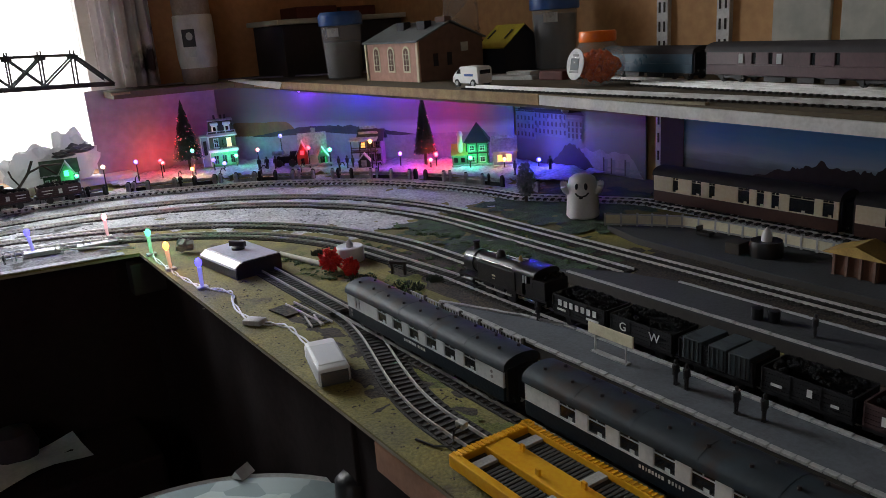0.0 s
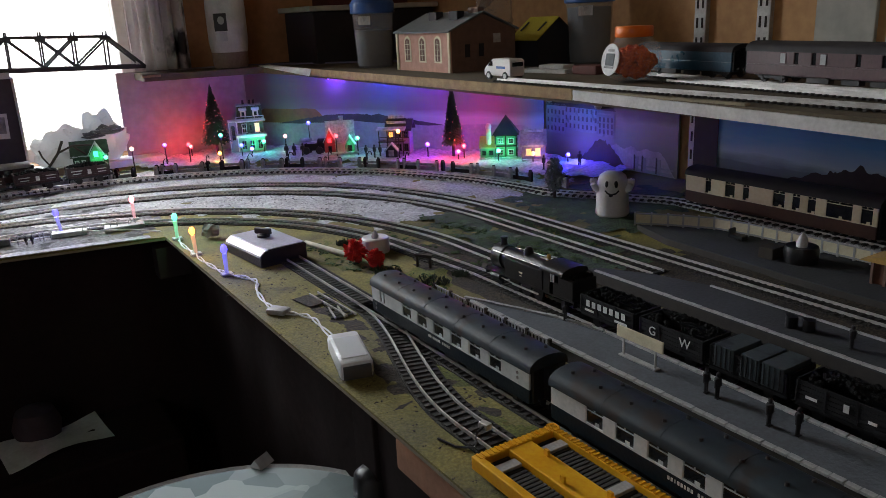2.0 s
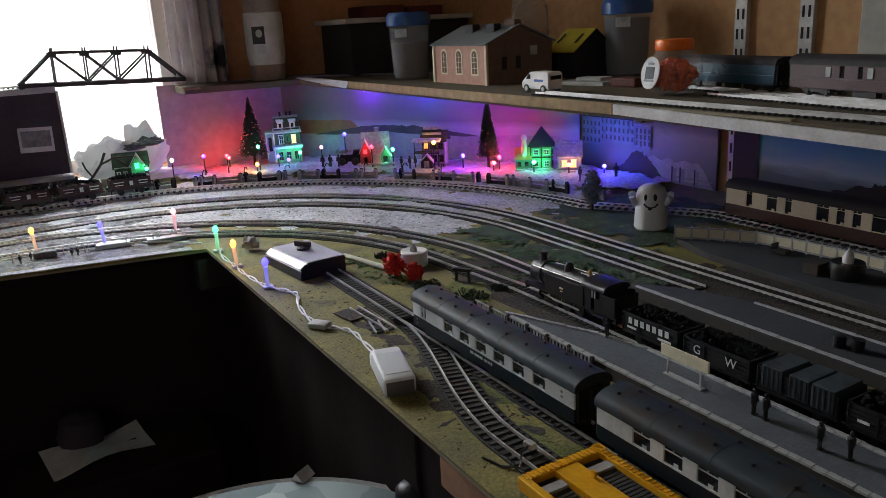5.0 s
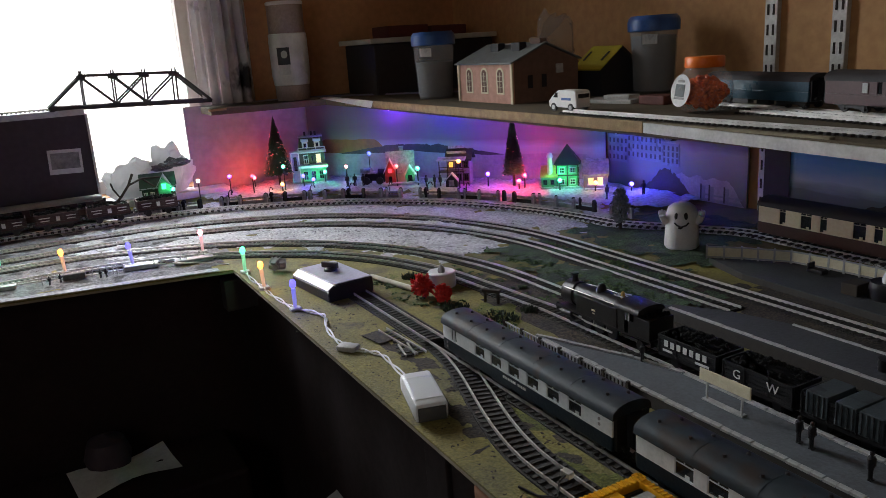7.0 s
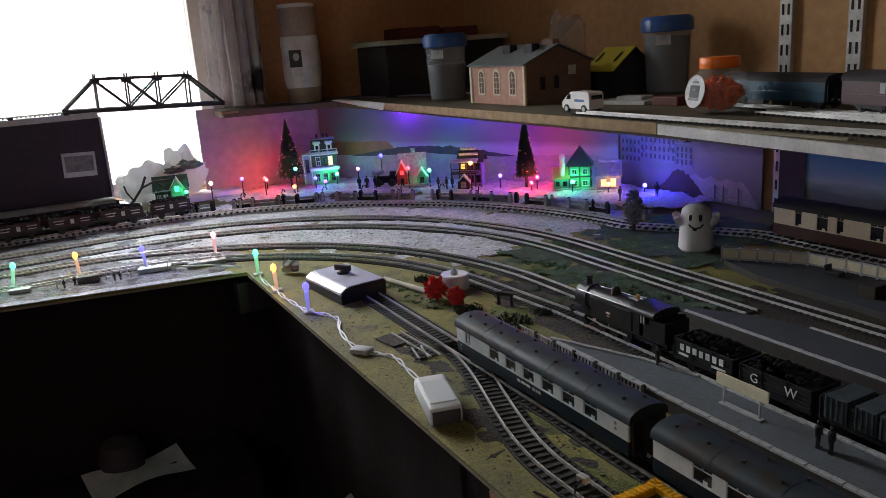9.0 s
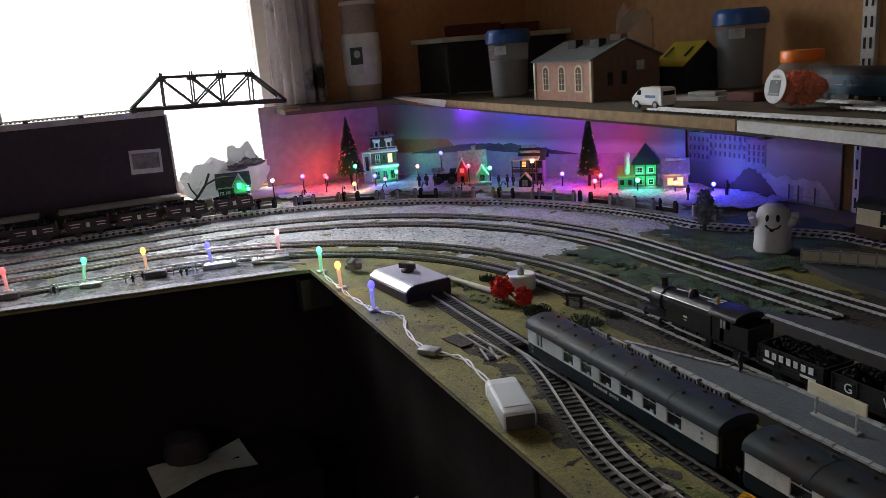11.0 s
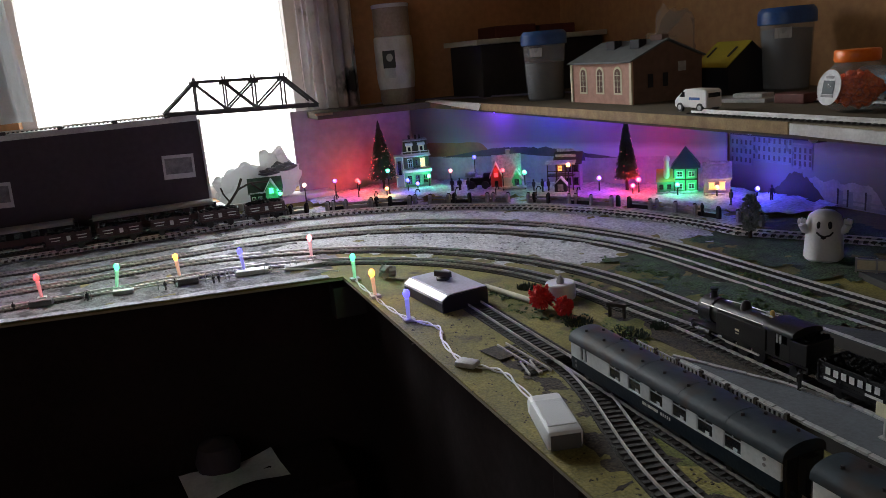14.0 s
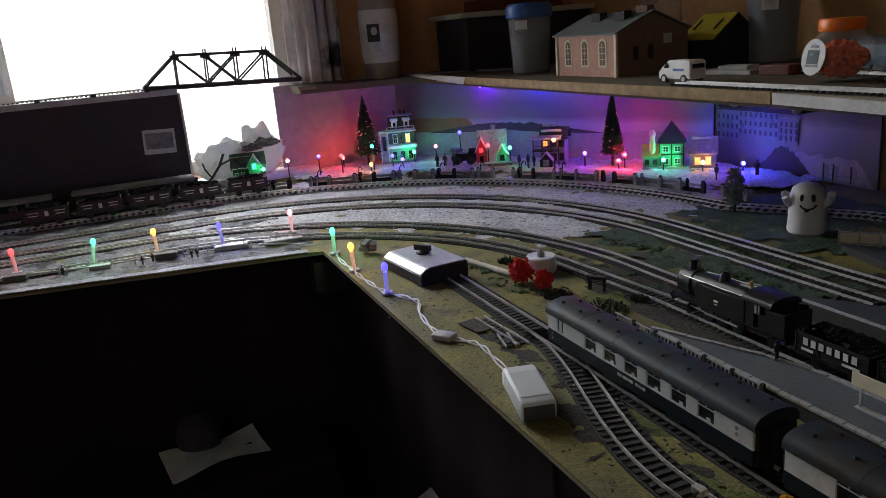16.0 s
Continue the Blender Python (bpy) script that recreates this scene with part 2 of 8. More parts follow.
M = dict(
    wall=material("tan_wall_paint", (0.62, 0.36, 0.16), 0.75, colour2=(0.52, 0.29, 0.125), scale=3, bump=0.25, bump_scale=60, stains=((0.24, 0.13, 0.07), 1.6, 0.66)),
    wall_brown=material("brown_wall_paint", (0.55, 0.28, 0.125), 0.8, scale=3, bump=0.25, bump_scale=60),
    ceiling=material("ceiling_paint", (0.36, 0.33, 0.29), 0.9, scale=2),
    floor=material("dark_floor", (0.045, 0.038, 0.035), 0.85, scale=6),
    pale=material("pale_painted_board", (0.52, 0.52, 0.46), 0.6, scale=5, stains=((0.3, 0.28, 0.24), 5, 0.66)),
    grass=material("static_grass", (0.235, 0.200, 0.045), 0.85, colour2=(0.11, 0.098, 0.034), scale=13, bump=0.8, bump_scale=420, mix=0.5, grain_amount=0.28, stains=((0.055, 0.043, 0.028), 15, 0.60)),
    snow=material("gritty_snow", (0.56, 0.57, 0.58), 0.92, colour2=(0.36, 0.365, 0.37), scale=20, bump=0.8, bump_scale=260, grain_amount=0.40, stains=((0.09, 0.09, 0.085), 34, 0.62)),
    moss=material("green_moss", (0.055, 0.105, 0.045), 0.97, colour2=(0.028, 0.042, 0.028), scale=34, bump=1.0, bump_scale=450, grain_amount=0.9, stains=((0.22, 0.23, 0.20), 60, 0.66)),
    cotton=material("white_cotton_snow", (0.48, 0.48, 0.51), 0.95, colour2=(0.30, 0.30, 0.33), scale=24, bump=0.8, bump_scale=160, grain_amount=0.3),
    earth=material("brown_track_earth", (0.052, 0.037, 0.022), 0.95, colour2=(0.022, 0.018, 0.014), scale=25, bump=1.0, bump_scale=380, grain_amount=0.8),
    ply=material("plywood_edge", (0.30, 0.26, 0.17), 0.75, colour2=(0.2, 0.17, 0.11), scale=30),
    timber=material("rough_sawn_timber", (0.42, 0.22, 0.13), 0.75, colour2=(0.25, 0.12, 0.07), scale=14, bump=0.4, stains=((0.13, 0.07, 0.04), 22, 0.66)),
    shelfwood=material("chipboard_edge", (0.36, 0.25, 0.12), 0.8, colour2=(0.22, 0.14, 0.065), scale=60, bump=0.5),
    shelftop=material("dusty_shelf_top", (0.11, 0.085, 0.05), 0.85, scale=20, bump=0.4),
    whiteedge=material("white_melamine_edge", (0.66, 0.66, 0.65), 0.5, scale=30, stains=((0.3, 0.28, 0.25), 40, 0.7)),
    dark=material("dark_hardboard", (0.032, 0.027, 0.030), 0.8, scale=10),
    # near-black, also stands for the shade on legs and carton below the board
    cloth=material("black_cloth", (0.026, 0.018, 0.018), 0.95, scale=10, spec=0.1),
    purple=material("dark_plum_card", (0.055, 0.042, 0.055), 0.75, scale=9, bump=0.2),
    black=material("black_plastic", (0.012, 0.012, 0.014), 0.4, scale=60),
    loco=material("satin_black_loco", (0.010, 0.010, 0.012), 0.36, scale=90, colour2=(0.02, 0.019, 0.018), spec=0.45),
    steel=material("nickel_rail", (0.86, 0.85, 0.82), 0.34, 0.55, scale=60, colour2=(0.60, 0.58, 0.54)),
    sleeper=material("brown_black_sleepers", (0.022, 0.018, 0.016), 0.8, scale=120),
    ballast=material("ash_ballast", (0.15, 0.145, 0.14), 0.95, colour2=(0.05, 0.048, 0.045), scale=70, bump=1.0, bump_scale=500, grain_amount=0.8),
    navy=material("navy_coach_paint", (0.008, 0.017, 0.027), 0.4, scale=40, spec=0.25),
    cream=material("pale_blue_white_coach_panel", (0.70, 0.76, 0.77), 0.35, scale=40, stains=((0.45, 0.47, 0.46), 60, 0.72)),
    roof=material("weathered_blue_grey_roof", (0.026, 0.042, 0.054), 0.60, scale=20, colour2=(0.013, 0.018, 0.023), spec=0.3, stains=((0.028, 0.020, 0.016), 24, 0.52)),
    pane=material("dark_window_pane", (0.02, 0.024, 0.028), 0.08, scale=30, spec=0.8, bump=0.0),
    platform=material("grey_platform_paving", (0.115, 0.130, 0.150), 0.85, colour2=(0.085, 0.096, 0.11), scale=30, bump=0.4, bump_scale=300, stains=((0.07, 0.07, 0.075), 45, 0.70)),
    slab=material("pale_edging_stone", (0.48, 0.49, 0.49), 0.75, scale=90, colour2=(0.32, 0.33, 0.33)),
    brickside=material("dark_platform_wall", (0.05, 0.045, 0.042), 0.9, scale=120),
    yellow=material("yellow_plastic", (0.86, 0.46, 0.02), 0.34, scale=30, colour2=(0.74, 0.34, 0.012), spec=0.4),
    slat=material("dark_slats", (0.035, 0.034, 0.033), 0.7, scale=70),
    greybar=material("grey_plastic_bar", (0.5, 0.5, 0.49), 0.5, scale=50),
    white=material("white_plastic", (0.80, 0.80, 0.79), 0.38, scale=50, colour2=(0.72, 0.72, 0.71)),
    silver=material("pale_lilac_silver_panel", (0.50, 0.50, 0.60), 0.42, 0.1, scale=30),
    casing=material("blue_black_casing", (0.020, 0.020, 0.050), 0.35, scale=40),
    red=material("red_wool", (0.72, 0.03, 0.02), 0.8, scale=60, colour2=(0.5, 0.015, 0.012), bump=0.8),
    cable=material("white_cable", (0.78, 0.78, 0.74), 0.5, scale=90),
    sage=material("pale_cream_rod", (0.55, 0.53, 0.38), 0.6, scale=60),
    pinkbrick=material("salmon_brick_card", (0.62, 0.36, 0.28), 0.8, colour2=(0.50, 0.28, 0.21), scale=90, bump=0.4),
    # darker copy of the salmon brick, with the shed's shade put into the colour
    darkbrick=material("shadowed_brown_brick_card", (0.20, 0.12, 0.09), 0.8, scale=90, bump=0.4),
    slate=material("grey_slate_roof", (0.17, 0.185, 0.19), 0.7, scale=50, bump=0.4),
    yroof=material("mustard_roof", (0.50, 0.42, 0.03), 0.6, scale=30, colour2=(0.38, 0.31, 0.02)),
    blackboard=material("black_card_walls", (0.016, 0.017, 0.024), 0.7, scale=40),
    blue=material("blue_lid", (0.03, 0.12, 0.40), 0.35, scale=30),
    orange=material("orange_lid", (0.92, 0.20, 0.015), 0.35, scale=30, colour2=(0.85, 0.16, 0.012)),
    beads=material("orange_beads", (0.95, 0.20, 0.015), 0.3, scale=60, colour2=(0.75, 0.10, 0.01)),
    granules=material("grey_ballast_granules", (0.20, 0.20, 0.21), 0.9, scale=120, bump=0.8),
    clear=glass_material("clear_plastic", (0.85, 0.88, 0.9), 0.08, 0.88),
    bag=glass_material("clear_polythene", (0.8, 0.78, 0.75), 0.12, 0.86),
    windowglass=glass_material("window_glass", (0.95, 0.97, 0.97), 0.02, 0.93),
    tableglass=faceted_glass("pale_cut_glass_table_top"),
    maroon=material("maroon_coach_paint", (0.085, 0.035, 0.04), 0.35, scale=30, colour2=(0.06, 0.024, 0.03)),
    tealcoach=material("dark_teal_blue_paint", (0.016, 0.075, 0.125), 0.3, scale=30),
    coal=material("coal", (0.006, 0.006, 0.007), 0.85, scale=200, bump=1.0, spec=0.2),
    wagon=material("dark_grey_wagon_planks", (0.009, 0.009, 0.011), 0.7, scale=90, bump=0.3, spec=0.3),
    wagonred=material("oxide_red_wagon_planks", (0.050, 0.021, 0.022), 0.7, scale=90, bump=0.3),
    crate=material("grey_green_containers", (0.045, 0.062, 0.070), 0.6, scale=90, stains=((0.02, 0.025, 0.03), 70, 0.55)),
    letter=material("white_lettering", (0.75, 0.75, 0.73), 0.6, scale=90),
    roofpale=material("pale_coach_roof", (0.34, 0.34, 0.31), 0.6, scale=30),
    coachcream=material("cream_coach_side", (0.80, 0.70, 0.50), 0.45, scale=30, colour2=(0.7, 0.6, 0.42)),
    coachbrown=material("chocolate_coach_side", (0.075, 0.032, 0.022), 0.45, scale=30),
    fencecream=material("cream_picket_fence", (0.78, 0.72, 0.52), 0.6, scale=60, colour2=(0.66, 0.60, 0.42)),
    rust=material("rusty_brown_card", (0.17, 0.075, 0.045), 0.8, scale=50),
    tan=material("tan_roof_card", (0.55, 0.36, 0.10), 0.7, scale=50),
    housecream=material("olive_house_wall", (0.045, 0.055, 0.026), 0.6, scale=60),
    # green of the village lamps put into the wall colour
    housegreenlit=material("house_wall_tinted_by_green_light", (0.16, 0.40, 0.22), 0.5, scale=60, colour2=(0.10, 0.28, 0.15)),
    housewhite=material("white_house_wall", (0.7, 0.68, 0.66), 0.7, scale=60),
    houselilac=material("lilac_grey_house_wall", (0.26, 0.23, 0.30), 0.7, scale=60),
    darkroof=material("dark_shingle_roof", (0.035, 0.034, 0.04), 0.7, scale=60),
    foliage=material("dark_bottle_brush_green", (0.035, 0.055, 0.03), 0.9, scale=90),
    leaf=material("frosted_leaves", (0.09, 0.12, 0.09), 0.9, scale=120, colour2=(0.25, 0.26, 0.25)),
    bark=material("dark_bark", (0.05, 0.04, 0.03), 0.9, scale=80),
    ghostwhite=material("white_ceramic_ghost", (0.78, 0.77, 0.76), 0.4, scale=30, colour2=(0.70, 0.69, 0.68)),
    figure=material("dark_painted_figurine", (0.03, 0.03, 0.035), 0.6, scale=200),
    curtain=material("grey_patterned_curtain", (0.86, 0.83, 0.83), 0.9, colour2=(0.66, 0.62, 0.62), scale=14, bump=0.3, stains=((0.06, 0.054, 0.058), 9, 0.60), translucent=0.5),
    paperwrap=material("dusty_white_paper_wrap", (0.86, 0.85, 0.83), 0.8, colour2=(0.62, 0.60, 0.58), scale=22, bump=0.4),
    potbrown=material("brown_plastic_pot", (0.46, 0.37, 0.32), 0.6, scale=20),
    cardred=material("dark_red_box", (0.13, 0.03, 0.022), 0.7, scale=20),
    paper=material("white_paper", (0.72, 0.72, 0.72), 0.8, scale=20),
    clump=material("moss_clump_green", (0.065, 0.12, 0.03), 0.97, colour2=(0.03, 0.055, 0.02), scale=60, bump=1.0, bump_scale=700, grain_amount=0.6),
    darkbed=material("dark_track_bed", (0.035, 0.03, 0.026), 0.95, colour2=(0.018, 0.016, 0.014), scale=60, bump=1.0, bump_scale=500, grain_amount=0.5),
    snowdim=material("trodden_grey_snow", (0.24, 0.245, 0.255), 0.92, colour2=(0.09, 0.09, 0.095), scale=26, bump=0.9, bump_scale=260, grain_amount=0.5, stains=((0.03, 0.03, 0.03), 26, 0.53)),
    townhouse=material("printed_pale_blue_house", (0.20, 0.23, 0.25), 0.7, scale=50, stains=((0.10, 0.12, 0.13), 45, 0.6)),
    print_grey=material("grey_printed_photo", (0.12, 0.12, 0.125), 0.6, scale=60, colour2=(0.3, 0.3, 0.3)),
    girder=material("dark_grey_girder", (0.035, 0.033, 0.035), 0.6, scale=60),
    bagwhite=translucent_material("white_carrier_bag", (0.62, 0.63, 0.63)),
    zinc=material("white_slotted_steel", (0.62, 0.62, 0.60), 0.4, 0.2, scale=30),
    slot=material("dark_slot", (0.03, 0.022, 0.018), 0.9),
    backgrey=material("grey_backscene_card", (0.34, 0.31, 0.33), 0.8, scale=6, bump=0.2, colour2=(0.26, 0.24, 0.25)),
    canvas=picture("winter_sunset_print", 2, [(0.0, (0.46, 0.45, 0.50)), (0.40, (0.40, 0.39, 0.45)), (0.47, (0.20, 0.17, 0.19)), (0.62, (0.16, 0.14, 0.17)), (1.0, (0.17, 0.15, 0.24))], 0.16, 4),
    townprint=picture("town_print", 2, [(0.0, (0.06, 0.065, 0.07)), (0.25, (0.13, 0.14, 0.14)), (0.62, (0.19, 0.215, 0.215)), (0.72, (0.09, 0.10, 0.10)), (0.85, (0.03, 0.034, 0.036)), (1.0, (0.025, 0.028, 0.03))], 0.22, 5),
    skyprint=picture("blue_sky_print", 2, [(0.0, (0.03, 0.028, 0.025)), (0.30, (0.12, 0.17, 0.20)), (0.38, (0.36, 0.52, 0.64)), (0.58, (0.09, 0.32, 0.64)), (1.0, (0.025, 0.09, 0.24))], 0.16, 9),
    steam=material("printed_steam", (0.36, 0.36, 0.38), 0.7, scale=26, colour2=(0.16, 0.17, 0.18), mix=0.7),
    # paving tone darkened further for the weaker daylight on the right
    tarmac=material("tarmac_darkened_for_weak_light", (0.048, 0.053, 0.060), 0.9, colour2=(0.034, 0.037, 0.041), scale=24, bump=0.4, bump_scale=300, stains=((0.070, 0.075, 0.080), 30, 0.66)),
    turf=material("bright_olive_turf", (0.15, 0.16, 0.026), 0.95, colour2=(0.075, 0.085, 0.018), scale=30, bump=0.9, bump_scale=500, grain_amount=0.45),
    sunset=material("printed_orange_glow", (0.30, 0.135, 0.035), 0.6, scale=14, colour2=(0.13, 0.075, 0.045), mix=0.8),
    printsnow=material("printed_snow_field", (0.40, 0.39, 0.44), 0.6, scale=14, colour2=(0.28, 0.27, 0.32)),
    hill=material("printed_dark_hill", (0.028, 0.024, 0.030), 0.6, scale=22, colour2=(0.085, 0.072, 0.085), mix=0.9),
    postface=material("frosted_grey_stone", (0.34, 0.34, 0.35), 0.85, scale=120, colour2=(0.16, 0.16, 0.165)),
    bagdark=material("charcoal_polythene", (0.06, 0.065, 0.07), 0.3, scale=30, colour2=(0.13, 0.135, 0.14)),
    brickred=material("red_gingerbread_wall", (0.42, 0.06, 0.06), 0.6, scale=60),
    darkgreen=material("dark_green_plush", (0.05, 0.10, 0.06), 0.9, scale=80, colour2=(0.02, 0.04, 0.025)),
    daylight=glow_material("bright_overcast_sky", (1.0, 1.0, 1.0), 2.2),
)
GLOW = dict(
    red=glow_material("red_bulb", (1.0, 0.06, 0.06), 2.6), green=glow_material("green_bulb", (0.10, 1.0, 0.5), 2.2),
    blue=glow_material("blue_bulb", (0.08, 0.07, 1.0), 2.6), amber=glow_material("amber_bulb", (1.0, 0.36, 0.05), 4),
    pink=glow_material("pink_bulb", (1.0, 0.30, 0.34), 2.6), white=glow_material("warm_white_bulb", (1.0, 0.75, 0.5), 3),
    violet=glow_material("violet_bulb", (0.26, 0.10, 1.0), 2.4), magenta=glow_material("magenta_bulb", (1.0, 0.12, 0.7), 2.4),
)
BULB = dict(red=(1, 0.03, 0.05), green=(0.05, 1, 0.4), blue=(0.04, 0.03, 1), amber=(1, 0.4, 0.06), pink=(1, 0.35, 0.4), white=(1, 0.75, 0.5), violet=(0.20, 0.03, 1), magenta=(1, 0.05, 0.7))


# ---- mesh tools ----
def box(bm, c, s, m=None, bevel=0.0):
    r = bmesh.ops.create_cube(bm, size=1.0, matrix=Matrix.Translation(c) @ (m or Matrix()) @ Matrix.Diagonal((*s, 1)))
    if bevel:
        edges = list({e for v in r["verts"] for e in v.link_edges})
        bmesh.ops.bevel(bm, geom=edges, offset=bevel, segments=2, profile=0.5, affect="EDGES")
    return bm


def rod(bm, a, b, r, r2=None, n=8):
    a, b = Vector(a), Vector(b)
    d = b - a
    m = Matrix.Translation((a + b) / 2) @ d.to_track_quat("Z", "Y").to_matrix().to_4x4()
    bmesh.ops.create_cone(bm, cap_ends=True, segments=n, radius1=r, radius2=r if r2 is None else r2, depth=d.length, matrix=m)
    return bm


def beam(bm, a, b, w, h):
    """A square bar from a to b."""
    a, b = Vector(a), Vector(b)
    d = b - a
    m = d.to_track_quat("Y", "Z").to_matrix().to_4x4()
    return box(bm, (a + b) / 2, (w, d.length, h), m)


def ball(bm, c, r, sub=2, stretch=(1, 1, 1)):
    bmesh.ops.create_icosphere(bm, subdivisions=sub, radius=1, matrix=Matrix.Translation(c) @ Matrix.Diagonal((r * stretch[0], r * stretch[1], r * stretch[2], 1)))
    return bm


def lathe(bm, profile, n=32, at=(0, 0, 0)):
    rings = []
    for r, z in profile:
        rings.append([bm.verts.new((at[0] + r * math.cos(2 * math.pi * i / n), at[1] + r * math.sin(2 * math.pi * i / n), at[2] + z)) for i in range(n)])
    for a, b in zip(rings, rings[1:]):
        for i in range(n):
            bm.faces.new((a[i], a[(i + 1) % n], b[(i + 1) % n], b[i]))
    if profile[0][0] > 1e-5:
        bm.faces.new(rings[0][::-1])
    if profile[-1][0] > 1e-5:
        bm.faces.new(rings[-1])
    return bm


def prism(bm, outline, z0, z1):
    lo = [bm.verts.new((x, y, z0)) for x, y in outline]
    hi = [bm.verts.new((x, y, z1)) for x, y in outline]
    bm.faces.new(lo[::-1]), bm.faces.new(hi)
    for i in range(len(lo)):
        j = (i + 1) % len(lo)
        bm.faces.new((lo[i], lo[j], hi[j], hi[i]))
    return bm


def extrude_x(bm, outline, x0, x1):
    """A profile in y and z, drawn out along x."""
    lo = [bm.verts.new((x0, y, z)) for y, z in outline]
    hi = [bm.verts.new((x1, y, z)) for y, z in outline]
    bm.faces.new(lo[::-1]), bm.faces.new(hi)
    for i in range(len(lo)):
        j = (i + 1) % len(lo)
        bm.faces.new((lo[i], lo[j], hi[j], hi[i]))
    return bm


def tube(bm, pts, r, n=6):
    pts = [Vector(p) for p in pts]
    rings = []
    for i, p in enumerate(pts):
        d = (pts[min(i + 1, len(pts) - 1)] - pts[max(i - 1, 0)]).normalized()
        q = d.to_track_quat("Z", "Y")
        rings.append([bm.verts.new(p + q @ Vector((r * math.cos(2 * math.pi * k / n), r * math.sin(2 * math.pi * k / n), 0))) for k in range(n)])
    for a, b in zip(rings, rings[1:]):
        for k in range(n):
            bm.faces.new((a[k], a[(k + 1) % n], b[(k + 1) % n], b[k]))
    bm.faces.new(rings[0][::-1]), bm.faces.new(rings[-1])
    return bm


def mesh_of(name, bm, mat, smooth=False):
    bmesh.ops.recalc_face_normals(bm, faces=bm.faces)
    me = bpy.data.meshes.new(name)
    bm.to_mesh(me)
    bm.free()
    for m in (mat if isinstance(mat, (list, tuple)) else [mat]):
        me.materials.append(m)
    if smooth:
        for p in me.polygons:
            p.use_smooth = True
        me.set_sharp_from_angle(angle=radians(40))
    return me


def part(name, bm, mat, parent, label="", smooth=False):
    ob = new(name, mesh_of(name, bm, mat, smooth))
    ob.parent = parent
    return tagged(ob, label)


def share(ob, parent, at=(0, 0, 0), rz=0.0, name=None):
    """Another piece with the same mesh."""
    o = new(name or ob.name.split(".")[0], ob.data)
    o.parent = parent
    o.matrix_basis = pose(*at, 0, 0, rz)
    return o


def thing(name, label, category, at=(0, 0, 0), rz=0.0, group="", kind="", rx=0.0, ry=0.0):
    ob = new(name)
    ob.empty_display_size = 0.01
    ob.matrix_world = pose(*at, rx, ry, rz)
    return tagged(ob, label, category, group, kind)


def solid(name, bm, mat, label, category, at=(0, 0, 0), rz=0.0, group="", kind="", smooth=False):
    ob = new(name, mesh_of(name, bm, mat, smooth))
    ob.matrix_world = pose(*at, 0, 0, rz)
    return tagged(ob, label, category, group, kind)


def lettering(text, size, mat, parent, at, turn, depth=0.0002):
    cu = bpy.data.curves.new("lettering", "FONT")
    cu.body, cu.size, cu.align_x, cu.align_y, cu.extrude = text, size, "CENTER", "CENTER", depth
    cu.materials.append(mat)
    ob = new("lettering", cu)
    ob.parent = parent
    ob.matrix_basis = pose(*at, *turn)
    return ob


B = bmesh.new

# ---- the room ----
X0, X1, Y0, Y1, H = -1.5, 1.20, -1.5, 1.95, 2.35


def wall_with_opening(name, label, along, u0, u1, at, thick, opening, mat):
    """A wall from u0 to u1 along 'x' or 'y', with one opening (u, u, z, z) through it."""
    a, b, lo, hi = opening
    bm = B()
    for p, q, z0, z1 in ((u0, a, 0, H), (b, u1, 0, H), (a, b, 0, lo), (a, b, hi, H)):
        c, s = ((p + q) / 2, at, (z0 + z1) / 2), (q - p, thick, z1 - z0)
        if along == "y":
            c, s = (c[1], c[0], c[2]), (s[1], s[0], s[2])
        box(bm, c, s)
    return solid(name, bm, mat, label, "wall", kind="structure")


solid("floor", box(B(), (-0.15, 0.25, -0.05), (3.0, 4.0, 0.1)), M["floor"], "dark dusty floor of the railway room", "floor", kind="structure")
solid("ceiling", box(B(), (-0.15, 0.25, H + 0.05), (3.0, 4.0, 0.1)), M["ceiling"], "plain off-white ceiling above the railway room", "ceiling", kind="structure")
wall_with_opening("wall_north", "brown painted back wall with a bright window", "x", X0 - 0.1, X1 + 0.1, Y1 + 0.06, 0.12, (-0.135, 0.50, 1.02, 2.12), M["wall_brown"])
# the opening in this wall is unseen, added for the fill lamp
wall_with_opening("wall_west", "brown painted side wall with an opening added for fill light", "y", Y0, Y1, X0 - 0.06, 0.12, (-1.0, -0.1, 1.25, 2.1), M["wall_brown"])
solid("wall_east", box(B(), (X1 + 0.06, 0.225, H / 2), (0.12, 3.45, H)), M["wall"], "tan painted plaster wall with brown stains", "wall", kind="structure")
solid("wall_south", box(B(), (-0.15, Y0 - 0.06, H / 2), (2.82, 0.12, H)), M["wall_brown"], "plain brown painted wall", "wall", kind="structure")


def window(name, label, m, w, h):
    """Frame, mullion and two panes in a wall's opening; the frame lies in x and z."""
    t = thing(name, label, "window", kind="structure")
    t.matrix_world = m
    bm = B()
    for c, s in (((0, 0, h / 2 - 0.015), (w, 0.05, 0.03)), ((0, 0, -h / 2 + 0.015), (w, 0.05, 0.03)), ((w / 2 - 0.015, 0, 0), (0.03, 0.05, h - 0.06)), ((-w / 2 + 0.015, 0, 0), (0.03, 0.05, h - 0.06))):
        box(bm, c, s)
    part("window_frame", bm, M["white"], t)
    p = part("pane", box(B(), (0, 0.005, 0), (w - 0.06, 0.004, h - 0.06)), M["windowglass"], t)
    p.visible_shadow = False


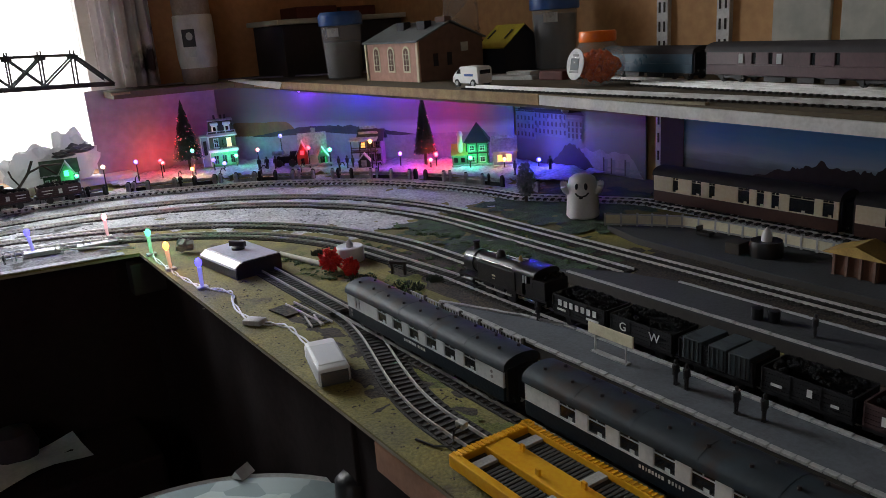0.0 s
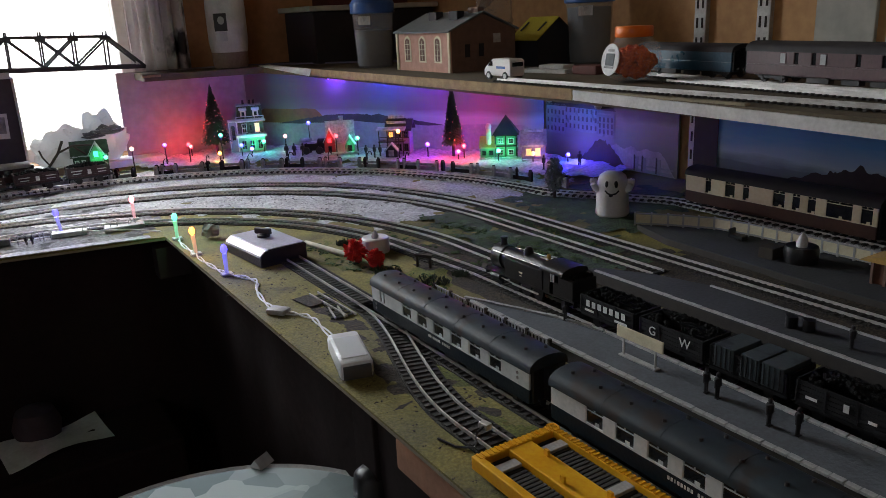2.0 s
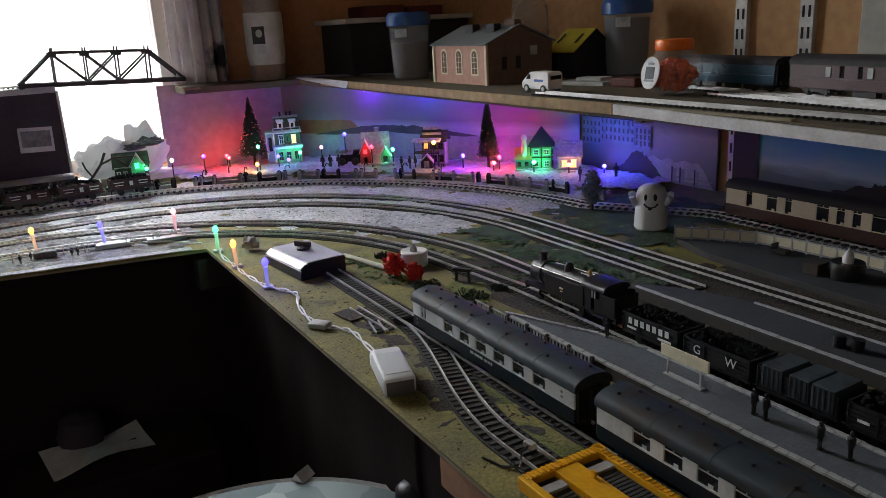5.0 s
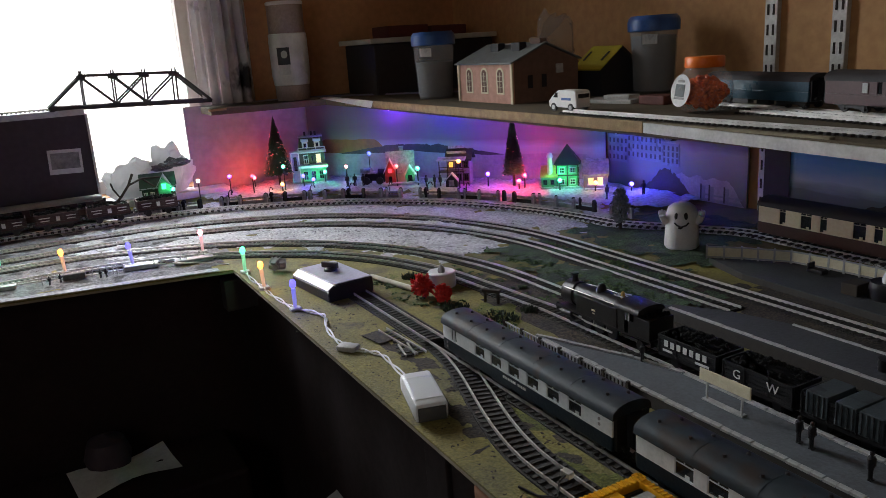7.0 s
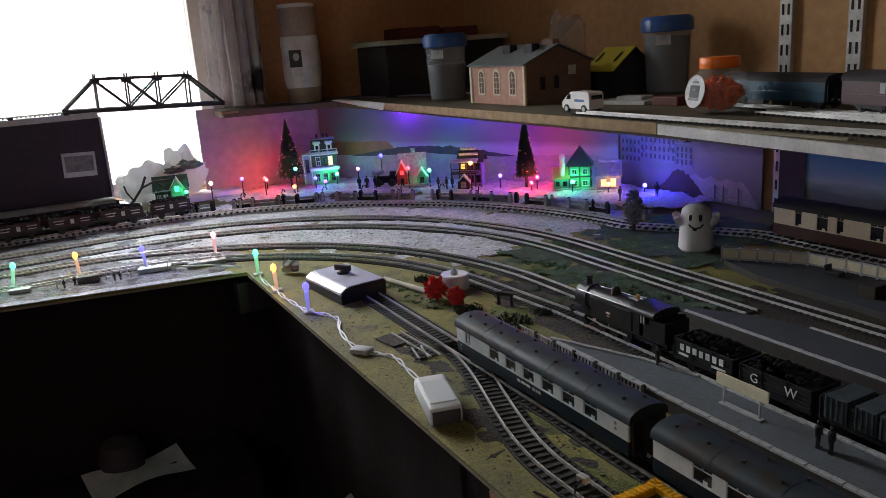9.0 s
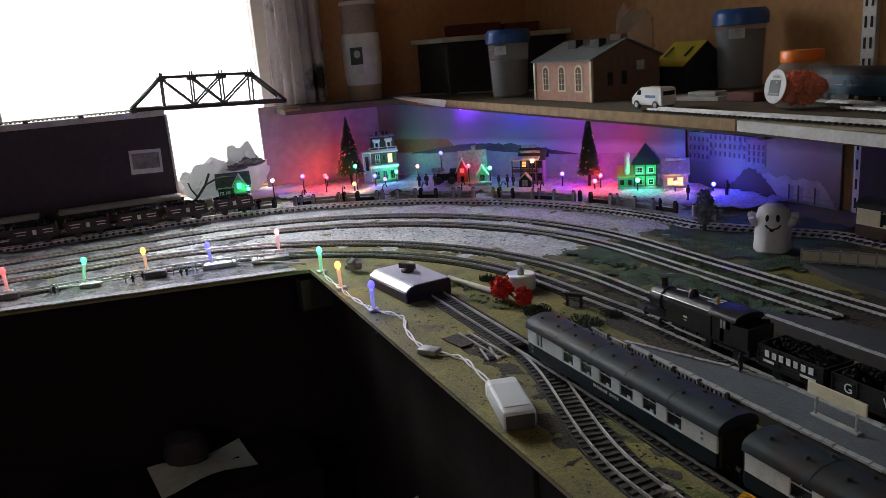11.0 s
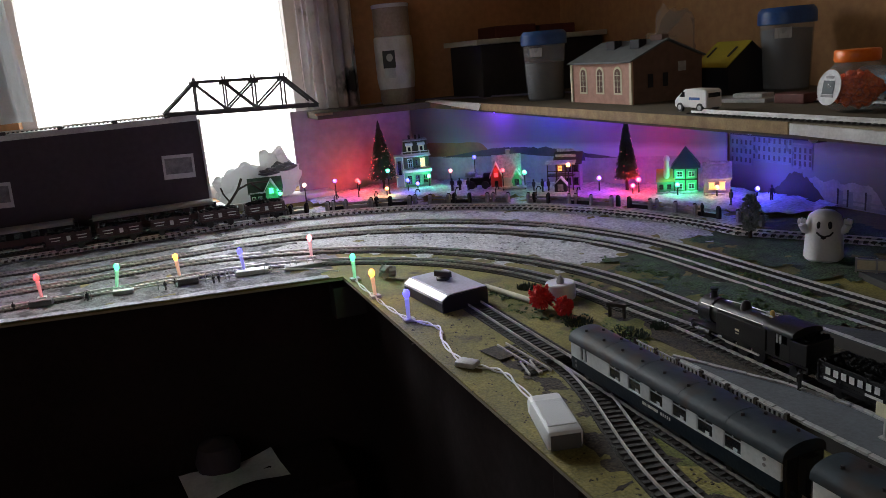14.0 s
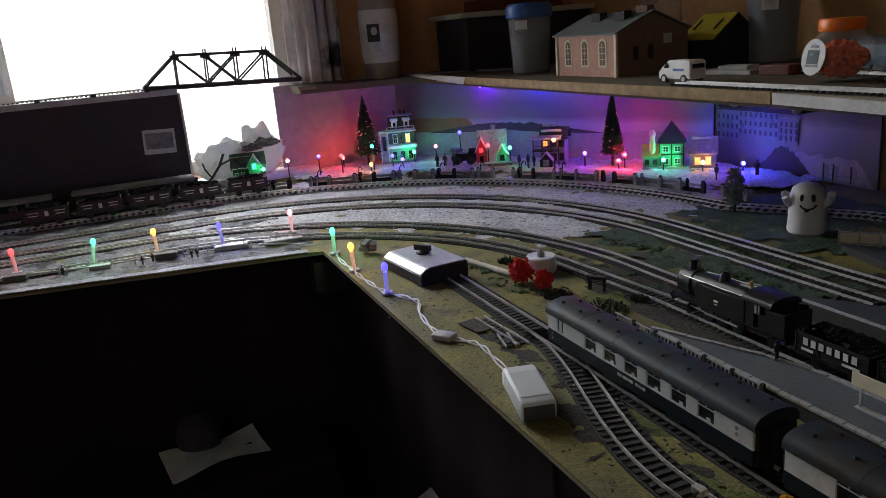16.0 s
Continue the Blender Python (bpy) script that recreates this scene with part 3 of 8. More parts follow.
window("window_1", "bright overexposed window behind the girder bridge", pose(0.1825, Y1 + 0.085, 1.57), 0.635, 1.10)
# second window is unseen, added to go with the fill lamp
window("added_window", "unseen window added around the fill lamp", pose(X0 - 0.085, -0.55, 1.675, 0, 0, 90), 0.9, 0.85)
solid("sky_backdrop", box(B(), (0.2, 3.0, 1.6), (4.5, 0.02, 3.6)), M["daylight"], "blank white overcast sky outside the window", "sky", kind="structure")
solid("window_sill", box(B(), (0.1825, Y1 - 0.02, 1.008), (0.66, 0.10, 0.02), bevel=0.003), M["white"], "white painted window sill with clutter on it", "sill", kind="structure")

# slotted shelf uprights and pale boards on the wall
for k, y in enumerate((0.896, 0.775)):
    u = thing("shelf_upright", "white slotted steel shelf upright on the wall", "shelf upright", (X1 - 0.006, y, 1.0), group="shelf uprights")
    bm = B()
    box(bm, (0, 0, 0.32), (0.010, 0.024, 0.66), bevel=0.001)
    part("channel", bm, M["zinc"], u)
    slot = None
    for i in range(20):
        for s in (-0.0052, 0.0052):
            if slot is None:
                slot = part("slot", box(B(), (0, 0, 0), (0.001, 0.0036, 0.017)), M["slot"], u, "dark slot")
                slot.location = (-0.0056, s, 0.018)
            else:
                share(slot, u, (-0.0056, s, 0.018 + 0.0318 * i))
for y0, y1 in ((0.60, 0.690), (0.25, 0.585)):
    solid("wall_panel", box(B(), (X1 - 0.005, (y0 + y1) / 2, 1.60), (0.008, y1 - y0, 0.72), bevel=0.002), M["pale"], "pale grey-green painted board fixed to the wall", "panel")

# ---- the baseboard ----
EDGE = [(0.3405, -1.3), (0.3405, 1.176), (-0.16, 1.264), (-0.6, 1.30), (-1.45, 1.30), (-1.45, 1.945), (1.195, 1.945), (1.195, -1.3)]
base = thing("baseboard", "L-shaped plywood railway baseboard covered in green scatter", "baseboard", kind="structure")
part("board", prism(B(), EDGE, 0.9962, 0.9995), M["ply"], base, "bare plywood edge")


def ground_sheet(name, outline, mat, label, z=1.0, cell=0.012, rough=0.0012, fray=0.008, seed=0.0, kind="stuff", under=0.004):
    """A thin scatter layer inside an outline, gently uneven, with a frayed edge."""
    xs, ys = [p[0] for p in outline], [p[1] for p in outline]
    nx, ny = int((max(xs) - min(xs)) / cell) + 2, int((max(ys) - min(ys)) / cell) + 2
    poly = [Vector((x, y)) for x, y in outline]

    def inside(x, y):
        c = False
        for i in range(len(poly)):
            a, b = poly[i], poly[i - 1]
            if (a.y > y) != (b.y > y) and x < (b.x - a.x) * (y - a.y) / (b.y - a.y) + a.x:
                c = not c
        return c

    bm, made = B(), {}

    def vert(i, j):
        if (i, j) not in made:
            x, y = min(xs) + i * cell, min(ys) + j * cell
            dz = noise.noise(Vector((x * 45 + seed, y * 45, seed))) * rough + noise.noise(Vector((x * 14, y * 14 + seed, 3))) * rough
            made[i, j] = bm.verts.new((x + fray * 0.4 * noise.noise(Vector((x * 60, y * 60, seed))), y + fray * 0.4 * noise.noise(Vector((x * 60, y * 60, seed + 9))), z + dz))
        return made[i, j]

    for i in range(nx):
        for j in range(ny):
            x, y = min(xs) + (i + 0.5) * cell, min(ys) + (j + 0.5) * cell
            f = fray * 3 * noise.noise(Vector((x * 30, y * 30, seed + 5)))
            if inside(x + f, y + f):
                bm.faces.new((vert(i, j), vert(i + 1, j), vert(i + 1, j + 1), vert(i, j + 1)))
    return solid(name, bm, mat, label, "ground cover", kind=kind, smooth=True)


gb = prism(B(), [(x, y) for x, y in EDGE], 0.9995, 1.0015)
part("scatter_layer", gb, M["grass"], base, "olive green scatter with brown patches")
# frame timbers and legs under the board, some in cloth black for shade
for c, s, mname in (((0.353, -0.35, 0.980), (0.022, 1.63, 0.027), "timber"), ((0.75, 1.2, 0.958), (0.85, 0.03, 0.05), "dark"), ((-0.62, 1.42, 0.955), (1.6, 0.03, 0.07), "cloth")):
    solid("frame_timber", box(B(), c, s, bevel=0.002), M[mname], "rough timber batten fixed under the baseboard", "batten", group="frame timbers")
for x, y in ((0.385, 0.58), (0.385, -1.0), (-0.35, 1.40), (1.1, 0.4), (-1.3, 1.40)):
    solid("trestle_leg", box(B(), (x, y, 0.494), (0.034, 0.044, 0.988), bevel=0.002), M["cloth"], "square timber leg under the baseboard, blackened for the shade there", "leg", group="baseboard legs")
# black cloth and storage below the board, near-black to stand for its shade
under = thing("under_board_drape", "black cloth hung below the baseboard to darken the space", "drape")
rows_a = [(0.372, -1.2), (0.372, 1.24), (0.36, 1.262), (-0.16, 1.345), (-0.6, 1.38), (-1.44, 1.38)]
bm = B()
pts_ = []
for (xa, ya), (xb, yb) in zip(rows_a, rows_a[1:]):
    n_ = max(2, int(math.hypot(xb - xa, yb - ya) / 0.03))
    pts_ += [(xa + (xb - xa) * i_ / n_, ya + (yb - ya) * i_ / n_) for i_ in range(n_)]
prev = None
for k, (x, y) in enumerate(pts_):
    w_ = 0.0025 * math.sin(k * 1.3)
    row = [bm.verts.new((x + w_, y + w_, z)) for z in (0.42, 0.70, 0.994)]
    if prev:
        for q in (0, 1):
            bm.faces.new((prev[q], row[q], row[q + 1], prev[q + 1]))
    prev = row
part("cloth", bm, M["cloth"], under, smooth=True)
solid("dark_carton", box(B(), (0.10, 1.195, 0.35), (0.42, 0.165, 0.70), bevel=0.006), M["cloth"], "carton added on the floor below the board, black as the shade there", "carton")
bm = B()
rr_ = []
for i_ in range(9):
    rr_.append([bm.verts.new((-0.075 + 0.15 * i_ / 8, y_, 0.004 + 0.006 * math.sin(i_ * 0.7 + y_ * 30))) for y_ in (-0.045, 0.0, 0.045)])
for a_, b_ in zip(rr_, rr_[1:]):
    for q in (0, 1):
        bm.faces.new((a_[q], b_[q], b_[q + 1], a_[q + 1]))
solid("paper_sheet", bm, M["paper"], "curled white paper sheet lying on the black carton", "paper", (0.140, 1.214, 0.7015), 9, smooth=True)
solid("rag", lathe(B(), [(0.0, 0), (0.032, 0), (0.036, 0.02), (0.028, 0.045), (0.0, 0.055)], 20), M["purple"], "dim crumpled plum cloth bundle on the black carton", "cloth", (0.122, 1.255, 0.7005), smooth=True)

# ground cover: gritty snow in the bend, moss, track earth
C0 = (0.16, 0.92)


def sector(r0, r1, a0, a1, c=C0, n=26):
    inner = [(c[0] + r0 * math.cos(radians(a0 + (a1 - a0) * i / n)), c[1] + r0 * math.sin(radians(a0 + (a1 - a0) * i / n))) for i in range(n + 1)]
    outer = [(c[0] + r1 * math.cos(radians(a0 + (a1 - a0) * i / n)), c[1] + r1 * math.sin(radians(a0 + (a1 - a0) * i / n))) for i in range(n + 1)]
    return outer + inner[::-1]


ground_sheet("snowy_ground", sector(0.455, 0.90, 8, 92), M["snow"], "gritty grey-white snow scatter between curved tracks", 1.0024, seed=2.0, fray=0.022, cell=0.009)
ground_sheet("snowy_ground", [(-1.4, 1.312), (-0.6, 1.312), (-0.16, 1.278), (0.315, 1.194), (0.36, 1.30), (0.20, 1.90), (-1.4, 1.90)], M["snowdim"], "trodden grey snow scatter beside the straight tracks", 1.0024, seed=7.0)
ground_sheet("moss_patch", [(0.70, 0.62), (0.80, 0.62), (0.80, 0.98), (0.70, 1.02), (0.66, 0.90)], M["moss"], "dark green moss scatter between tracks", 1.0032, seed=4.0, fray=0.02, cell=0.004, rough=0.0022)
ground_sheet("moss_patch", [(0.83, 0.72), (0.95, 0.76), (1.10, 0.80), (1.08, 1.02), (0.86, 1.02)], M["moss"], "dark green moss scatter round the ghost", 1.0034, seed=6.0, fray=0.02, cell=0.004, rough=0.0022)
ground_sheet("earth_patch", [(0.420, 0.30), (0.432, 0.30), (0.432, 0.50), (0.455, 0.66), (0.395, 0.80), (0.388, 0.70), (0.405, 0.62), (0.385, 0.55), (0.405, 0.50)], M["earth"], "brown earth along the siding", 1.0015, seed=8.0, fray=0.012, cell=0.004, rough=0.0016)
ground_sheet("earth_patch", [(0.345, 0.50), (0.385, 0.49), (0.40, 0.56), (0.36, 0.58)], M["earth"], "dark earth patch by the board edge", 1.0014, seed=11.0, fray=0.012, cell=0.004, rough=0.0016)
ground_sheet("earth_patch", [(0.56, -0.5), (0.70, -0.5), (0.70, 0.66), (0.62, 0.90), (0.56, 0.80)], M["earth"], "brown earth between the platforms", 1.0020, seed=12.0, fray=0.012)
ground_sheet("earth_patch", [(0.74, -0.5), (0.86, -0.5), (0.86, 0.60), (0.80, 0.70), (0.75, 0.62)], M["earth"], "rusty brown ballast beside the through line", 1.0024, seed=13.0, fray=0.012)

ground_sheet("turf_patch", [(0.405, 0.30), (0.432, 0.30), (0.434, 0.52), (0.428, 0.60), (0.412, 0.52)], M["turf"], "bright olive turf between the siding and the coaches", 1.0017, seed=15.0, fray=0.010, cell=0.004, rough=0.0014)
ground_sheet("turf_patch", [(0.47, 0.99), (0.52, 1.00), (0.58, 0.86), (0.585, 0.73), (0.54, 0.70), (0.50, 0.74), (0.485, 0.86)], M["turf"], "bright olive turf on the small lawn", 1.0012, seed=17.0, fray=0.012, cell=0.004, rough=0.0020)
ground_sheet("turf_patch", [(0.64, 0.98), (0.69, 0.96), (0.70, 0.72), (0.672, 0.66), (0.655, 0.80)], M["turf"], "bright olive turf between the curved tracks", 1.0018, seed=19.0, fray=0.012, cell=0.004, rough=0.0022)


# ---- tracks ----
def path_points(kind, *a):
    """Points each few millimetres along: ('line', p, q) or ('arc', centre, radius, from, to in degrees)."""
    if kind == "line":
        p, q = Vector(a[0]), Vector(a[1])
        n = max(2, int((q - p).length / 0.012))
        return [p.lerp(q, i / n) for i in range(n + 1)]
    c, r, a0, a1 = a
    n = max(3, int(abs(radians(a1 - a0)) * r / 0.012))
    return [Vector((c[0] + r * math.cos(radians(a0 + (a1 - a0) * i / n)), c[1] + r * math.sin(radians(a0 + (a1 - a0) * i / n)))) for i in range(n + 1)]


def smooth_line(p, q, along):
    """An S-bend from p to q, both ends along y."""
    n = 28
    return [Vector((p[0] + (q[0] - p[0]) * (3 * s * s - 2 * s ** 3), p[1] + (q[1] - p[1]) * s)) for s in [i / n for i in range(n + 1)]]


def join_paths(*pieces):
    pts = []
    for piece in pieces:
        for p in piece:
            if not pts or (p - pts[-1]).length > 0.002:
                pts.append(p)
    return pts


GAUGE = 0.0182


def track(label, pts, z=1.0015, bed=True, sleeper_step=0.0085, bed_mat="ballast", tie=(0.0038, 0.032, 0.0020)):
    t = thing("railway_track", label, "railway track")
    n = len(pts)
    dirs = [(pts[min(i + 1, n - 1)] - pts[max(i - 1, 0)]).normalized() for i in range(n)]

    def strip(off, w, z0, z1):
        bm = B()
        prev = None
        for p, d in zip(pts, dirs):
            side = Vector((-d.y, d.x))
            row = [bm.verts.new((*(p + side * (off + o)), zz)) for o, zz in ((-w / 2, z0), (-w / 2, z1), (w / 2, z1), (w / 2, z0))]
            if prev:
                for k in range(4):
                    bm.faces.new((prev[k], prev[(k + 1) % 4], row[(k + 1) % 4], row[k]))
            else:
                bm.faces.new(row)
            prev = row
        bm.faces.new(prev[::-1])
        return bm

    if bed:
        part("ballast_bed", strip(0, 0.036, z - 0.001, z + 0.0016), M[bed_mat], t)
    for off in (-GAUGE / 2, GAUGE / 2):
        part("rail", strip(off, 0.0013, z + 0.0022, z + 0.0052), M["steel"], t)
    bm = B()
    acc = 0.0
    for i in range(1, n):
        seg = (pts[i] - pts[i - 1]).length
        while acc < seg:
            p, d = pts[i - 1].lerp(pts[i], acc / seg), dirs[i]
            box(bm, (p.x, p.y, z + 0.0017), tie, Matrix.Rotation(math.atan2(d.y, d.x), 4, "Z"))
            acc += sleeper_step
        acc -= seg
    tagged(part("sleeper_row", bm, M["sleeper"], t), kind="stuff")
    return t


def loop_track(label, c, r, x_end=None, y_end=-1.2, x_left=-1.4, bed_mat="darkbed", **kw):
    xr, yt = c[0] + r, c[1] + r
    return track(label, join_paths(path_points("line", (x_left, yt), (c[0], yt)), path_points("arc", c, r, 90, 0), path_points("line", (xr, c[1]), (x_end or xr, y_end))), bed_mat=bed_mat, **kw)


track("curved outer track on raised dark sleepers", join_paths(path_points("line", (-1.4, 1.698), (0.19, 1.698)), path_points("arc", (0.19, 0.95), 0.748, 90, 4), path_points("line", (0.938, 0.99), (1.035, 0.82)), path_points("line", (1.043, 0.79), (1.045, -1.0))), z=1.0050, sleeper_step=0.0125, tie=(0.0058, 0.036, 0.0034), bed_mat="snow")
loop_track("curved main line track through grey snow", (0.18, 0.95), 0.635)
loop_track("curved second track ending by a platform", (0.194, 0.93), 0.570, y_end=0.585)
loop_track("curved track running behind the platform", (0.05, 0.83), 0.603, x_end=0.660)
track("curved innermost track beside the platform", join_paths(path_points("line", (-1.4, 1.335), (0.102, 1.335)), path_points("arc", (0.102, 0.845), 0.490, 90, 6), path_points("line", (0.5893, 0.896), (0.6035, 0.72)), path_points("line", (0.6035, 0.71), (0.606, -1.2))), bed_mat="darkbed")
track("straight siding under the pale coaches", path_points("line", (0.4475, 0.97), (0.4505, -1.2)), bed_mat="darkbed")
track("curved siding points leading to the yellow wagon frame", smooth_line((0.4475, 0.715), (0.390, 0.435), "y") + path_points("line", (0.390, 0.43), (0.390, -0.3)), bed_mat="darkbed")
track("straight coach siding against the back wall", path_points("line", (-1.4, 1.785), (0.24, 1.785)), z=1.0045)

# clumps of moss and loose chips strewn on the ground
def strewn(name, label, region, n, size, mat, seed, tall=0.7, z=1.003):
    rnd = random.Random(seed)
    bm = B()
    for i in range(n):
        (xa, ya), (xb, yb), w = region
        u = rnd.random()
        cx, cy = xa + (xb - xa) * u + rnd.gauss(0, w), ya + (yb - ya) * u + rnd.gauss(0, w)
        for k in range(3):
            s = size * rnd.uniform(0.4, 1.0)
            ball(bm, (cx + rnd.gauss(0, size), cy + rnd.gauss(0, size), z), s, 1, (rnd.uniform(0.7, 1.4), rnd.uniform(0.7, 1.4), tall * rnd.uniform(0.5, 1.2)))
    return solid(name, bm, mat, label, "ground cover", kind="stuff")


strewn("moss_clump", "dark green moss clumps between the curved tracks", ((0.700, 0.98), (0.720, 0.66), 0.012), 70, 0.0042, M["clump"], 1)
strewn("moss_clump", "dark green moss clumps beside the main line", ((0.790, 0.98), (0.790, 0.72), 0.006), 40, 0.0036, M["clump"], 2)
strewn("moss_clump", "dark green moss clumps on the small lawn", ((0.485, 0.97), (0.535, 0.70), 0.014), 60, 0.0030, M["clump"], 3, 0.6)
strewn("moss_clump", "dark green moss clumps by the innermost track", ((0.600, 0.95), (0.625, 0.72), 0.010), 36, 0.0032, M["clump"], 4, 0.6)
strewn("loose_chip", "brown earth crumbs strewn over the grass", ((0.365, 1.05), (0.365, 0.35), 0.012), 110, 0.0011, M["earth"], 5, 0.5, 1.0015)
strewn("loose_chip", "brown earth crumbs strewn beside the siding", ((0.415, 0.90), (0.415, 0.42), 0.012), 110, 0.0014, M["earth"], 6, 0.5, 1.0015)
strewn("snow_crumb", "small white crumbs strewn over the snowy ground", ((0.45, 1.36), (0.66, 1.10), 0.05), 160, 0.0016, M["cotton"], 7, 0.6, 1.0035)
strewn("ballast_crumb", "dark grey crumbs strewn over the snowy ground", ((0.40, 1.45), (0.70, 1.10), 0.06), 70, 0.0011, M["earth"], 8, 0.6, 1.0035)
strewn("ballast_crumb", "dark grey crumbs strewn beside the straight tracks", ((-0.20, 1.46), (0.36, 1.40), 0.05), 90, 0.0011, M["earth"], 9, 0.6, 1.0035)

# ---- platforms ----


def platform(label, outline, z0, z1, edges, paving="platform"):
    """A platform with a dark wall, paved top and a row of edging stones along each straight edge (x, y from, y to, inward side)."""
    t = thing("station_platform", label, "platform")
    part("platform_wall", prism(B(), outline, z0, z1 - 0.0012), M["brickside"], t)
    part("paving", prism(B(), outline, z1 - 0.0012, z1), M[paving], t)
    for (xa, ya), (xb, yb), w, step in edges:
        d = Vector((xb - xa, yb - ya))
        n = max(1, int(d.length / step))
        me = None
        ang = math.degrees(math.atan2(d.y, d.x))
        for i in range(n):
            p = Vector((xa, ya)) + d * ((i + 0.5) / n)
            if me is None:
                me = part("edging_stone", box(B(), (0, 0, 0), (d.length / n - 0.0006, w, 0.0022), bevel=0.0003), M["slab"], t)
                me.matrix_basis = pose(p.x, p.y, z1 + 0.0004, 0, 0, ang)
            else:
                share(me, t, (p.x, p.y, z1 + 0.0004 + 0.0002 * (i % 3)), ang)
    return t


platform("grey island platform with pale edging stones and a pointed ramp", [(0.524, 0.640), (0.523, -0.9), (0.580, -0.9), (0.580, 0.480), (0.568, 0.535), (0.545, 0.61)], 1.0015, 1.0145,
         [((0.5255, 0.628), (0.5255, -0.1), 0.005, 0.0098), ((0.5775, 0.480), (0.5775, -0.1), 0.005, 0.0098), ((0.527, 0.640), (0.566, 0.535), 0.004, 0.012), ((0.566, 0.535), (0.577, 0.482), 0.004, 0.012)])
# middle and rear paving carry the fall-off of daylight in their colour
platform("grey middle platform with a pale edge, darkened for the weaker light", [(0.690, 0.626), (0.690, -0.9), (0.752, -0.9), (0.752, 0.50), (0.735, 0.565), (0.705, 0.62)], 1.0015, 1.0145,
         [((0.6925, 0.615), (0.6925, -0.1), 0.004, 0.0125), ((0.750, 0.50), (0.750, -0.1), 0.003, 0.0125)], "tarmac")
platform("dark grey rear platform beside the cream fence, dimmed for weaker light", [(0.850, 0.45), (0.850, -0.9), (0.95, -0.9), (0.955, 0.60), (0.945, 0.660), (0.885, 0.735), (0.862, 0.66)], 1.0015, 1.0105, [], "tarmac")

# ---- rolling stock ----
# Built along local x, rail height z = 0, width along y.


def wheelset(parent, x, r=0.0065):
    w = part("wheel", rod(rod(rod(B(), (0, -0.0115, 0), (0, -0.0085, 0), r, n=16), (0, 0.0085, 0), (0, 0.0115, 0), r, n=16), (0, -0.009, 0), (0, 0.009, 0), 0.0015), M["black"], parent)
    w.location = (x, 0, r)
    return w


def bogie(parent, x):
    bm = B()
    for y in (-0.0135, 0.0135):
        box(bm, (0, y, 0.0075), (0.040, 0.002, 0.005))
        for dx in (-0.014, 0.014):
            box(bm, (dx, y, 0.006), (0.006, 0.003, 0.006))
    box(bm, (0, 0, 0.008), (0.012, 0.026, 0.003))
    b = part("bogie", bm, M["black"], parent)
    b.location = (x, 0, 0)
    for dx in (-0.014, 0.014):
        wheelset(b, dx, 0.006)


def roof_profile(w, z0, rise, n=12, over=0.001):
    h = w / 2 + over
    top = [(h * math.cos(math.pi * i / n), z0 + rise * math.sin(math.pi * i / n) ** 0.75) for i in range(n + 1)]
    return top + [(-h, z0 - 0.001), (h, z0 - 0.001)]


